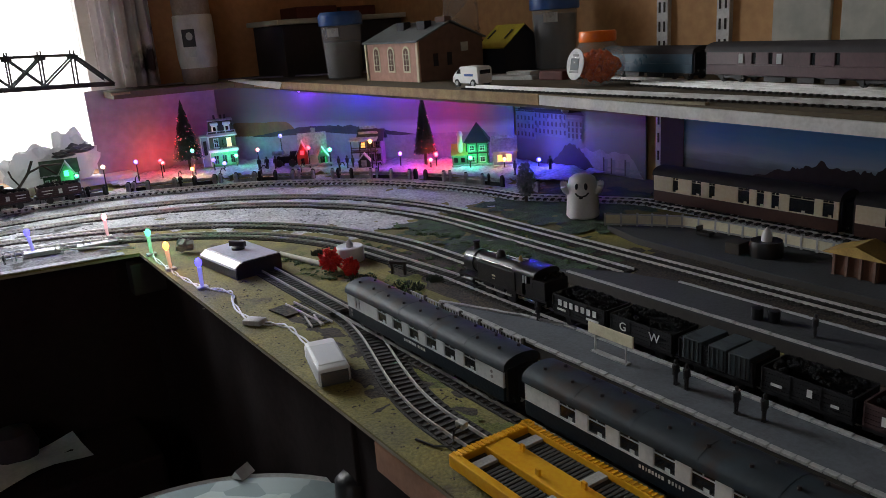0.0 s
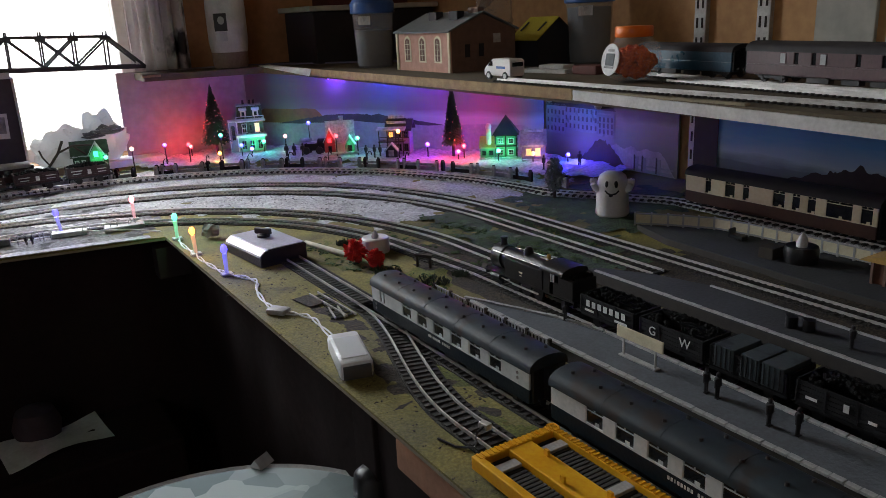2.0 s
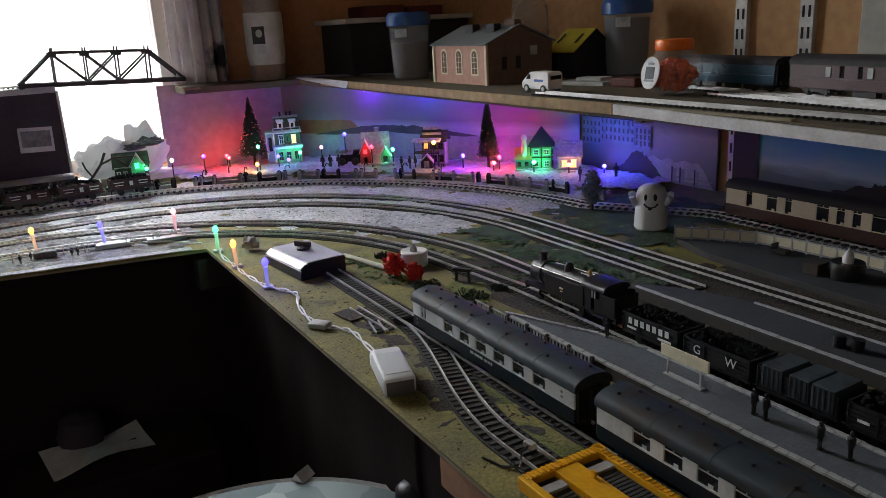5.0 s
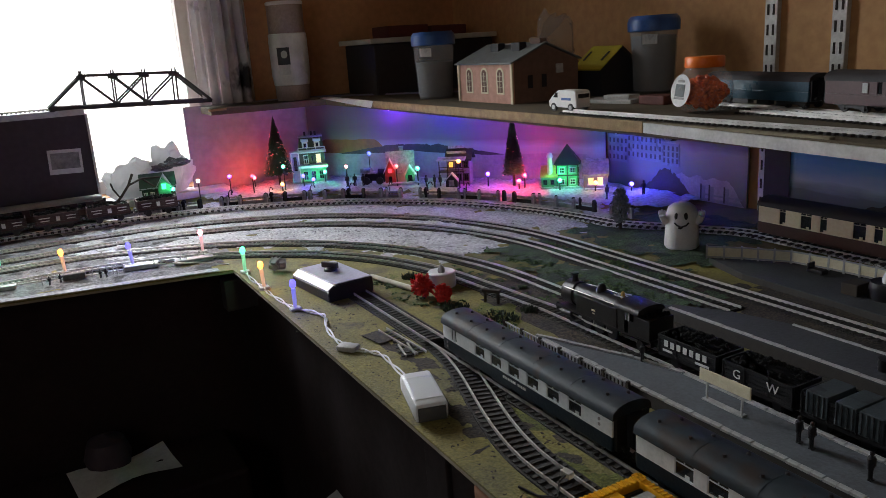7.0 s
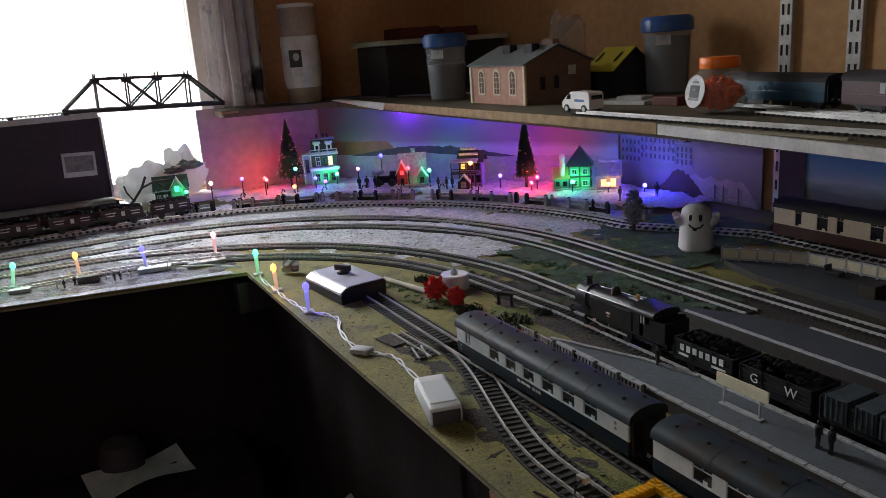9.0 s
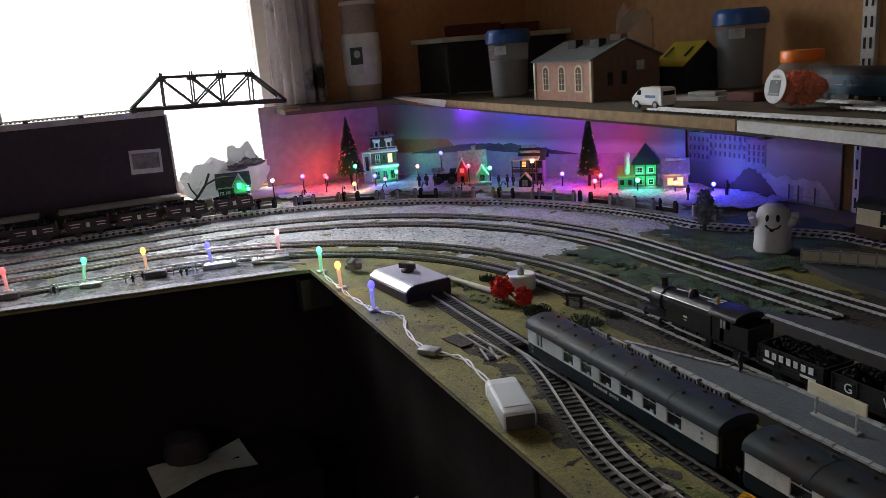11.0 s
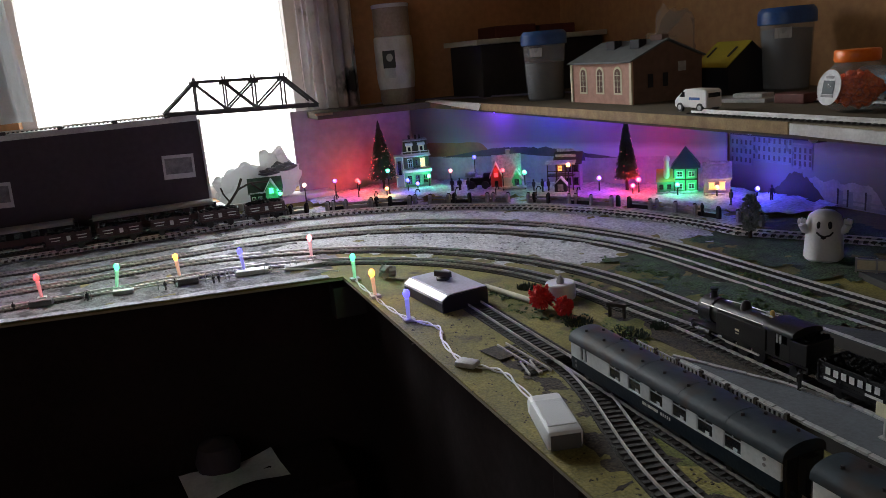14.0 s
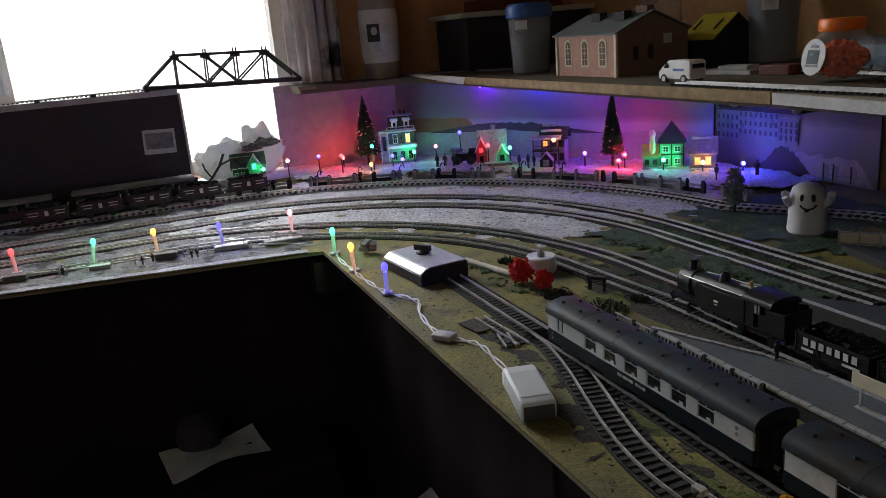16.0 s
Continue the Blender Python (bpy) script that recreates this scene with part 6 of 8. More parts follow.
for y in (-0.085, -0.105, -0.140):
    pp_ = part("printed_wagon", box(B(), (-0.0032, y, -0.058), (0.0004, 0.010, 0.028)), M["townhouse"], t, "printed pale wagon end")
    part("printed_buffer", box(B(), (-0.0036, y + 0.005, -0.056), (0.0004, 0.003, 0.030)), M["blackboard"], pp_)
part("printed_fence", box(box(B(), (-0.0034, -0.130, -0.060), (0.0004, 0.09, 0.003)), (-0.0034, -0.130, -0.069), (0.0004, 0.09, 0.005)), M["townhouse"], t, "printed pale fence")
t = thing("sky_backscene", "printed back scene of blue sky above dark trees", "back scene", (1.186, 0.42, 1.085))
part("print", box(B(), (0, 0, 0), (0.004, 0.94, 0.17)), M["skyprint"], t)
part("printed_treeline", ragged(-0.46, 0.43, -0.083, -0.022, -0.0026, 5.0, n=300, amp=0.22, freq=55.0), M["dark"], t, "dark printed tree line")
part("printed_building", box(B(), (-0.0042, 0.445, 0.0), (0.001, 0.05, 0.168)), M["dark"], t, "dark printed station building")


# village houses: walls face local -y
HOUSE_GLOW = {k: glow_material(k + "_lit_pane", BULB[k], 2.0) for k in ("amber", "green", "red", "white")}


def village_house(label, at, rz):
    return thing("model_house", label, "model house", at, rz, group="model village houses")


def framed_window(parent, x, y, z, w, h, pane, frame_mat="housewhite", bars=True):
    """A sunk pane with a raised frame, sill and glazing bars, on a wall facing -y."""
    wd = part("window", box(B(), (x, y - 0.0002, z), (w, 0.0010, h)), pane, parent)
    bm = B()
    for cx, cz, sx, sz in ((x, z + h / 2, w + 0.0026, 0.0014), (x, z - h / 2, w + 0.0036, 0.0018), (x - w / 2, z, 0.0013, h), (x + w / 2, z, 0.0013, h)):
        box(bm, (cx, y - 0.0010, cz), (sx, 0.0020, sz))
    if bars:
        box(bm, (x, y - 0.0006, z), (0.0006, 0.0012, h))
        box(bm, (x, y - 0.0006, z), (w, 0.0012, 0.0006))
    part("window_frame", bm, M[frame_mat], wd)
    return wd


def gable_roof(parent, name, mat, x0, x1, y0, y1, z, rise, thick=0.003, along="x"):
    """Two sloping slabs meeting in a ridge that runs along x or y."""
    bm = B()
    lo, hi, n0, n1 = (y0, y1, x0, x1) if along == "x" else (x0, x1, y0, y1)
    mid = (lo + hi) / 2
    outline = [(lo, z), (mid, z + rise), (hi, z), (hi, z + thick), (mid, z + rise + thick * 1.4), (lo, z + thick)]
    a = [bm.verts.new((n0, p, q) if along == "x" else (p, n0, q)) for p, q in outline]
    b = [bm.verts.new((n1, p, q) if along == "x" else (p, n1, q)) for p, q in outline]
    for k in range(6):
        bm.faces.new((a[k], b[k], b[(k + 1) % 6], a[(k + 1) % 6]))
    for v in (a, b):
        bm.faces.new((v[0], v[1], v[4], v[5]))
        bm.faces.new((v[1], v[2], v[3], v[4]))
    bmesh.ops.recalc_face_normals(bm, faces=list(bm.faces))
    return part(name, bm, mat, parent)


def gable_block(bm, x0, x1, y0, y1, h, rise, along="x"):
    """A house body with gable ends under a ridge along x or y."""
    lo, hi, n0, n1 = (y0, y1, x0, x1) if along == "x" else (x0, x1, y0, y1)
    outline = [(lo, 0), (hi, 0), (hi, h), ((lo + hi) / 2, h + rise), (lo, h)]
    a = [bm.verts.new((n0, p, q) if along == "x" else (p, n0, q)) for p, q in outline]
    b = [bm.verts.new((n1, p, q) if along == "x" else (p, n1, q)) for p, q in outline]
    bm.faces.new(a), bm.faces.new(b[::-1])
    for k in range(5):
        bm.faces.new((a[k], b[k], b[(k + 1) % 5], a[(k + 1) % 5]))
    bmesh.ops.recalc_face_normals(bm, faces=list(bm.faces))
    return bm


def snow_lumps(parent, x0, x1, y, z, n, r=0.0024):
    bm = B()
    for k in range(n):
        ball(bm, (x0 + (x1 - x0) * (k + random.random()) / n, y + random.uniform(-0.001, 0.001), z + random.uniform(-0.0006, 0.0006)), r * random.uniform(0.6, 1.1), 1, (1.7, 1.0, 0.7))
    return part("snow_edge", bm, M["cotton"], parent, "white snow along the edge")


# tall town house: shop front coloured as green-lit, olive upper floor, mansard with two dormers
h1 = village_house("tall olive model town house with white trim and dormers", (0.712, 1.840, 1.009), -17)
part("shop_front", box(B(), (0, 0, 0.018), (0.062, 0.046, 0.036), bevel=0.0006), M["housegreenlit"], h1, "shop front coloured as lit green")
for x in (-0.019, 0.0, 0.019):
    framed_window(h1, x, -0.023, 0.016, 0.011, 0.021, M["pane"], "housegreenlit")
part("awning", box(B(), (0, -0.0285, 0.0385), (0.070, 0.016, 0.007), bevel=0.0015), M["housewhite"], h1, "pale green-lit awning")
up = part("upper_floor", box(B(), (0, 0, 0.056), (0.060, 0.044, 0.032), bevel=0.0005), M["housecream"], h1, "olive upper floor")
for x in (-0.015, 0.015):
    framed_window(h1, x, -0.022, 0.056, 0.010, 0.021, HOUSE_GLOW["amber"] if x > 0 else M["pane"])
framed_window(h1, 0.0, -0.022, 0.057, 0.005, 0.014, M["pane"], "housecream", False)
part("cornice", box(box(B(), (0, -0.003, 0.0735), (0.070, 0.056, 0.004), bevel=0.001), (0, -0.002, 0.0775), (0.066, 0.050, 0.003), bevel=0.0008), M["housewhite"], h1, "white cornice")
for x in (-0.032, -0.0107, 0.0107, 0.032):
    part("cornice_post", box(B(), (x, -0.029, 0.081), (0.0016, 0.0016, 0.007)), M["housewhite"], h1)
part("balcony_rail", box(B(), (0, -0.029, 0.0845), (0.066, 0.0012, 0.0012)), M["housewhite"], h1)
bm = B()
lo = [bm.verts.new((x * 0.031, y * 0.023, 0.079)) for x, y in ((-1, -1), (1, -1), (1, 1), (-1, 1))]
hi = [bm.verts.new((x * 0.027, y * 0.017, 0.108)) for x, y in ((-1, -1), (1, -1), (1, 1), (-1, 1))]
bm.faces.new(hi), bm.faces.new(lo[::-1])
for k in range(4):
    bm.faces.new((lo[k], lo[(k + 1) % 4], hi[(k + 1) % 4], hi[k]))
mansard = part("mansard", bm, M["housecream"], h1, "dark olive mansard roof")
part("roof_cap", box(B(), (0, 0, 0.1095), (0.059, 0.039, 0.003), bevel=0.001), M["cotton"], h1, "snow covered roof cap")
for x in (-0.0145, 0.0145):
    dm = part("dormer", box(B(), (x, -0.0215, 0.0915), (0.0135, 0.010, 0.015), bevel=0.0008), M["fencecream"], h1, "cream dormer")
    part("dormer_roof", extrude_x(B(), [(-0.0275, 0.0985), (-0.0145, 0.0985), (-0.0145, 0.1055), (-0.0275, 0.1035)], x - 0.009, x + 0.009), M["housewhite"], dm)
    part("dormer_pane", box(B(), (x, -0.0268, 0.0905), (0.0062, 0.001, 0.0095)), M["pane"], dm)
for x in (-0.012, 0.004, 0.013):
    part("chimney", box(B(), (x, 0.004, 0.1155), (0.005, 0.005, 0.010), bevel=0.0004), M["darkroof"], h1)
wing = part("side_wing", box(B(), (-0.0415, -0.004, 0.036), (0.019, 0.030, 0.072), bevel=0.0008), M["houselilac"], h1, "narrow lilac side wing")
for sx in (-0.009, 0.009):
    part("corner_trim", box(B(), (-0.0415 + sx, -0.0195, 0.036), (0.0022, 0.0016, 0.072)), M["housewhite"], wing)
part("wing_window", box(B(), (-0.0415, -0.0195, 0.046), (0.008, 0.0012, 0.034)), M["pane"], wing)
part("wing_cornice", box(B(), (-0.0415, -0.005, 0.0735), (0.023, 0.034, 0.003)), M["housewhite"], wing)
snow_lumps(h1, -0.034, 0.034, -0.0285, 0.0435, 16)

# snowy cottage with a red gable and a green porch
h2 = village_house("small snowy model cottage with red and green gables", (0.850, 1.625, 1.014), -27)
part("wall", gable_block(B(), -0.030, 0.030, -0.018, 0.018, 0.028, 0.036, "x"), M["housewhite"], h2)
gable_roof(h2, "roof", M["cotton"], -0.033, 0.033, -0.024, 0.024, 0.020, 0.046)
rg = part("red_gable", gable_block(B(), -0.036, -0.012, -0.032, 0.004, 0.026, 0.026, "y"), M["brickred"], h2, "red gable wing")
gable_roof(rg, "gable_roof", M["housewhite"], -0.039, -0.009, -0.034, 0.004, 0.023, 0.031, 0.0024, "y")
part("gable_pane", box(B(), (-0.024, -0.0325, 0.030), (0.008, 0.001, 0.009)), HOUSE_GLOW["red"], rg, "red lit pane")
part("gable_door", box(B(), (-0.024, -0.0325, 0.009), (0.008, 0.001, 0.016)), M["pane"], rg)
gp = part("green_porch", gable_block(B(), 0.010, 0.032, -0.034, -0.012, 0.016, 0.018, "y"), M["housegreenlit"], h2, "green porch")
gable_roof(gp, "porch_roof", M["housewhite"], 0.006, 0.036, -0.036, -0.012, 0.014, 0.023, 0.0024, "y")
part("porch_pane", box(B(), (0.021, -0.0345, 0.011), (0.010, 0.001, 0.014)), M["pane"], gp)
part("chimney", box(box(B(), (0.004, 0.004, 0.068), (0.009, 0.009, 0.018), bevel=0.0006), (0.004, 0.004, 0.078), (0.011, 0.011, 0.003)), M["postface"], h2)
for k in range(6):
    part("fence_post", box(B(), (-0.006 + 0.0035 * k, -0.036, 0.005), (0.0014, 0.0014, 0.010)), M["housewhite"], h2)
snow_lumps(h2, -0.040, 0.040, -0.038, 0.001, 14, 0.005)

# timber inn with an open veranda, snow on its roofs and a lit upper room
h3 = village_house("dark timber model inn with a snowy roof and veranda", (0.936, 1.516, 1.010), -42)
part("wall", box(B(), (0.008, 0.004, 0.027), (0.052, 0.036, 0.054), bevel=0.0006), M["houselilac"], h3)
gable_roof(h3, "roof", M["darkroof"], -0.022, 0.040, -0.020, 0.028, 0.053, 0.020)
part("roof_snow", box(B(), (0.004, -0.006, 0.069), (0.044, 0.014, 0.003), pose(0, 0, 0, -38, 0, 0), 0.001), M["cotton"], h3, "snow lying on the roof")
part("ridge_sign", box(B(), (0.002, 0.002, 0.0815), (0.036, 0.005, 0.006), bevel=0.001), M["cotton"], h3, "white board on the ridge")
part("veranda_deck", box(B(), (-0.004, -0.024, 0.031), (0.058, 0.020, 0.0024)), M["bark"], h3)
for x in (-0.031, -0.012, 0.007, 0.023):
    part("veranda_post", box(B(), (x, -0.033, 0.029), (0.0020, 0.0020, 0.058)), M["bark"], h3)
part("veranda_rail", box(box(B(), (-0.004, -0.033, 0.041), (0.056, 0.0012, 0.0014)), (-0.004, -0.033, 0.036), (0.056, 0.0010, 0.0010)), M["bark"], h3)
part("veranda_roof", box(B(), (-0.004, -0.027, 0.059), (0.064, 0.020, 0.0024), pose(0, 0, 0, 14, 0, 0)), M["cotton"], h3, "snowy veranda roof")
for x in (-0.008, 0.010, 0.026):
    framed_window(h3, x, -0.014, 0.044, 0.010, 0.014, HOUSE_GLOW["amber"] if x < 0 else M["pane"], "bark")
    framed_window(h3, x, -0.014, 0.016, 0.009, 0.015, M["pane"], "bark")
kn = part("front_hut", gable_block(B(), -0.014, 0.012, -0.050, -0.036, 0.014, 0.013, "y"), M["blackboard"], h3, "little dark hut with a pale front")
part("hut_front", box(B(), (-0.001, -0.0505, 0.009), (0.012, 0.001, 0.014)), M["postface"], kn)
gable_roof(kn, "hut_roof", M["cotton"], -0.017, 0.015, -0.052, -0.035, 0.012, 0.017, 0.002, "y")

# half-timbered cottage, walls coloured as green-lit, with a pointed roof and a round chimney
h4 = village_house("half-timbered model cottage coloured as lit green, with a pointed dark roof", (1.084, 1.312, 1.008), -40)
part("wall", box(B(), (0.006, 0, 0.025), (0.046, 0.042, 0.050), bevel=0.0006), M["housegreenlit"], h4)
for cx, cz, sx, sz in ((0.006, 0.0265, 0.048, 0.0028), (0.006, 0.0485, 0.048, 0.0028), (0.006, 0.0012, 0.048, 0.0024)):
    part("cross_beam", box(B(), (cx, -0.0215, cz), (sx, 0.0016, sz)), M["bark"], h4)
for x in (-0.016, 0.006, 0.028):
    part("upright_beam", box(B(), (x, -0.0214, 0.025), (0.0024, 0.0016, 0.050)), M["bark"], h4)
for z in (0.014, 0.038):
    part("side_beam", box(B(), (0.0294, 0, z - 0.012), (0.0012, 0.043, 0.0026)), M["bark"], h4)
for x, z in ((-0.005, 0.037), (0.017, 0.037), (-0.005, 0.013), (0.017, 0.013)):
    framed_window(h4, x, -0.0212, z, 0.010, 0.011, M["pane"])
for y in (-0.010, 0.010):
    for z in (0.013, 0.037):
        part("side_window", box(B(), (0.0294, y, z), (0.001, 0.010, 0.011)), M["pane"], h4)
bm = B()
lo = [bm.verts.new((0.006 + x * 0.028, y * 0.026, 0.0495)) for x, y in ((-1, -1), (1, -1), (1, 1), (-1, 1))]
top = bm.verts.new((0.006, 0, 0.090))
bm.faces.new(lo[::-1])
for k in range(4):
    bm.faces.new((lo[k], lo[(k + 1) % 4], top))
part("roof", bm, M["darkroof"], h4, "pointed dark roof")
wg = part("wing", gable_block(B(), -0.048, -0.016, -0.024, 0.014, 0.026, 0.014, "x"), M["housegreenlit"], h4, "low wing with stone front")
gable_roof(wg, "wing_roof", M["tan"], -0.050, -0.014, -0.027, 0.017, 0.023, 0.019)
for x in (-0.040, -0.025):
    part("wing_window", box(B(), (x, -0.0246, 0.013), (0.008, 0.001, 0.010)), M["pane"], wg)
ch = part("chimney", lathe(B(), [(0.0062, 0.0), (0.0056, 0.05), (0.0048, 0.064), (0, 0.064)], 14, (-0.030, -0.018, 0.0)), M["fencecream"], h4, "round pale chimney", smooth=True)
part("chimney_pot", lathe(B(), [(0.0062, 0.064), (0.0066, 0.068), (0.004, 0.074), (0, 0.075)], 12, (-0.030, -0.018, 0.0)), M["housewhite"], ch, smooth=True)
snow_lumps(h4, -0.046, 0.034, -0.030, 0.002, 14, 0.005)

# low shop with lit windows and a snowy roof
h5 = village_house("low lilac model shop with lit yellow windows", (1.116, 1.250, 1.006), -40)
part("wall", gable_block(B(), -0.024, 0.024, -0.016, 0.020, 0.034, 0.020, "x"), M["houselilac"], h5)
gable_roof(h5, "roof", M["postface"], -0.027, 0.027, -0.022, 0.026, 0.030, 0.028)
part("roof_sign", box(B(), (0.000, -0.004, 0.061), (0.040, 0.004, 0.006), bevel=0.001), M["cotton"], h5, "white board along the ridge")
framed_window(h5, -0.010, -0.0165, 0.018, 0.010, 0.014, HOUSE_GLOW["amber"], "fencecream")
framed_window(h5, 0.009, -0.0165, 0.018, 0.010, 0.016, HOUSE_GLOW["amber"], "fencecream")
part("porch_step", box(B(), (0, -0.022, 0.002), (0.046, 0.012, 0.004)), M["cotton"], h5)

# dark green toy house beside the window, lit green
h6 = village_house("dark green model house standing by the window", (0.352, 1.862, 1.006), -12)
part("wall", gable_block(B(), -0.040, 0.030, -0.018, 0.018, 0.038, 0.022, "x"), M["darkgreen"], h6)
gable_roof(h6, "roof", M["darkgreen"], -0.044, 0.034, -0.024, 0.024, 0.034, 0.030)
fg = part("front_gable", gable_block(B(), -0.004, 0.022, -0.030, 0.0, 0.040, 0.020, "y"), M["housegreenlit"], h6, "green front gable")
gable_roof(fg, "gable_roof", M["cotton"], -0.008, 0.026, -0.033, 0.0, 0.037, 0.026, 0.0024, "y")
part("gable_pane", box(B(), (0.009, -0.0305, 0.040), (0.009, 0.001, 0.012)), HOUSE_GLOW["green"], fg, "green lit pane")
part("gable_door", box(B(), (0.009, -0.0305, 0.012), (0.009, 0.001, 0.020)), M["pane"], fg)
for x in (-0.032, -0.018):
    framed_window(h6, x, -0.0182, 0.020, 0.007, 0.014, M["pane"])
snow_lumps(h6, -0.044, 0.034, -0.025, 0.037, 16)
fir_tree((0.628, 1.850, 1.006), 0.172, 0.036, "dark fir tree with red and amber sparks", 46)
fir_tree((1.012, 1.398, 1.008), 0.162, 0.026, "tall dark fir tree lit red from below", 16)

# street lamps and glowing bulbs of the village: place, colour, lamp watts
for x, y, z, c, w in ((0.425, 1.80, 1.052, "white", 0.015), (0.496, 1.80, 1.052, "blue", 0.04), (0.549, 1.80, 1.046, "red", 0.02), (0.572, 1.872, 1.030, "red", 0.10), (0.622, 1.79, 1.060, "green", 0.015), (0.612, 1.78, 1.020, "amber", 0.05),
                     (0.662, 1.77, 1.034, "blue", 0.02), (0.688, 1.775, 1.022, "violet", 0.015), (0.722, 1.785, 1.034, "green", 0.045), (0.762, 1.745, 1.046, "pink", 0.010), (0.801, 1.690, 1.078, "blue", 0.03), (0.826, 1.598, 1.054, "red", 0.012),
                     (0.868, 1.575, 1.046, "green", 0.03), (0.918, 1.472, 1.066, "amber", 0.03), (0.972, 1.440, 1.034, "violet", 0.06), (1.006, 1.370, 1.022, "red", 0.12), (1.021, 1.370, 1.032, "red", 0.04),
                     (1.050, 1.285, 1.028, "green", 0.05), (1.094, 1.225, 1.024, "amber", 0.02), (1.140, 1.17, 1.022, "blue", 0.11), (0.372, 1.820, 1.038, "green", 0.012)):
    t = thing("village_lamp", f"small glowing {c} globe lamp in the model village", "street lamp", (x, y, 1.004), group="village lamps")
    part("globe", ball(B(), (0, 0, z - 1.004), 0.0046, 2), GLOW[c], t)
    part("post", rod(B(), (0, 0, 0), (0, 0, z - 1.0085), 0.0016, 0.0012), M["black"], t)
    point_lamp("village_lamp_glow", (x - 0.004, y - 0.007, z + 0.004), BULB[c], w * 3.5, 0.003)

# unseen fairy bulbs added under the shelf to throw colour on the printed scenes
for x, y, c, w in ((0.865, 1.700, "violet", 0.20), (0.945, 1.585, "blue", 0.30), (1.010, 1.490, "violet", 0.22), (1.065, 1.405, "magenta", 0.18), (1.140, 1.275, "green", 0.10), (1.150, 1.190, "blue", 0.80)):
    t = thing("fairy_light", f"{c} glowing fairy light added unseen under the shelf", "fairy light", (x, y, 1.192), group="fairy lights under the shelf")
    part("clip", box(B(), (0, 0, -0.001), (0.008, 0.006, 0.002)), M["greybar"], t)
    part("lead", rod(B(), (0, 0, -0.002), (0, 0, -0.014), 0.0007), M["cable"], t)
    part("bulb", ball(B(), (0, 0, -0.017), 0.0032, 2, (1, 1, 1.3)), GLOW[c], t)
    point_lamp("fairy_light_glow", (x, y, 1.166), BULB[c], w, 0.003)

# frosted gate posts and low rails along the village edge
gf = thing("village_railing", "frosted grey railing with rounded posts before the village", "railing")
AC, AR = Vector((0.19, 0.95)), 0.800


def round_headed_post(w, h, d):
    outline = [(-w / 2, 0), (w / 2, 0), (w / 2, h - w / 2)] + [(w / 2 * math.cos(math.pi * k / 6), h - w / 2 + w / 2 * math.sin(math.pi * k / 6)) for k in range(1, 6)] + [(-w / 2, h - w / 2)]
    bm = B()
    a = [bm.verts.new((p, -d / 2, q)) for p, q in outline]
    b = [bm.verts.new((p, d / 2, q)) for p, q in outline]
    bm.faces.new(a), bm.faces.new(b[::-1])
    for k in range(len(outline)):
        bm.faces.new((a[k], b[k], b[(k + 1) % len(a)], a[(k + 1) % len(a)]))
    return bm


rnd = random.Random(31)
posts = {}
prev = None
for i in range(27):
    a = radians(87 - i * 3.2 + rnd.uniform(-0.4, 0.4))
    for off in ((0, 0.7) if i % 2 else (0,)):
        p = AC + Vector((math.cos(a - radians(off * 1.2)), math.sin(a - radians(off * 1.2)))) * (AR + 0.006 * off)
        turn = math.degrees(a) - 90 - 28 + rnd.uniform(-18, 18)
        k = "pale" if (i + int(off > 0)) % 4 else "dark"
        at_ = (p.x, p.y, 1.004)
        if k not in posts:
            posts[k] = part("post", round_headed_post(0.0080, 0.0195, 0.005), M["postface" if k == "pale" else "wagon"], gf)
            posts[k].matrix_basis = pose(*at_, 0, 0, turn)
            posts[k + "cap"] = part("post_cap", round_headed_post(0.0088, 0.0212, 0.003), M["wagon"], gf, "dark post edge")
            posts[k + "cap"].matrix_basis = pose(p.x + 0.0030, p.y + 0.0042, 1.004, 0, 0, turn)
        else:
            share(posts[k], gf, at_, turn)
            share(posts[k + "cap"], gf, (p.x + 0.0030, p.y + 0.0042, 1.004), turn)
    q = AC + Vector((math.cos(a), math.sin(a))) * (AR + 0.004)
    if prev and i % 5:
        part("rail", beam(B(), (prev.x, prev.y, 1.0155), (q.x, q.y, 1.0155), 0.0022, 0.0042), M["postface"], gf)
        part("low_board", beam(B(), (prev.x, prev.y, 1.0070), (q.x, q.y, 1.0070), 0.0030, 0.0070), M["print_grey" if i % 3 else "wagon"], gf)
    prev = q
# wire hoops and hooks standing behind the railing
for k in range(7):
    a = radians(70 - k * 6.3)
    p = AC + Vector((math.cos(a), math.sin(a))) * (AR + 0.022)
    w = thing("wire_hook", "dark bent wire hook standing in the snow", "hook", (p.x, p.y, 1.005), rnd.uniform(-40, 40), group="wire hooks")
    part("hook", tube(B(), [(0, 0, 0), (0, 0, 0.022), (0.004, 0, 0.028), (0.009, 0, 0.027), (0.011, 0, 0.021)], 0.0011, 6), M["wagon"], w)
t = thing("market_cart", "dark model cart with round wheels before the houses", "cart", (0.800, 1.668, 1.008), -40)
part("body", box(B(), (0.004, 0, 0.017), (0.048, 0.018, 0.016), bevel=0.001), M["wagon"], t)
part("drum", rod(B(), (0.012, 0, 0.026), (0.030, 0, 0.026), 0.010, n=18), M["wagon"], t)
part("canopy", extrude_x(B(), roof_profile(0.020, 0.030, 0.008), -0.030, -0.006), M["print_grey"], t)
part("snow_load", box(B(), (-0.004, 0, 0.0265), (0.020, 0.014, 0.005), bevel=0.002), M["cotton"], t, "snow heaped on the cart")
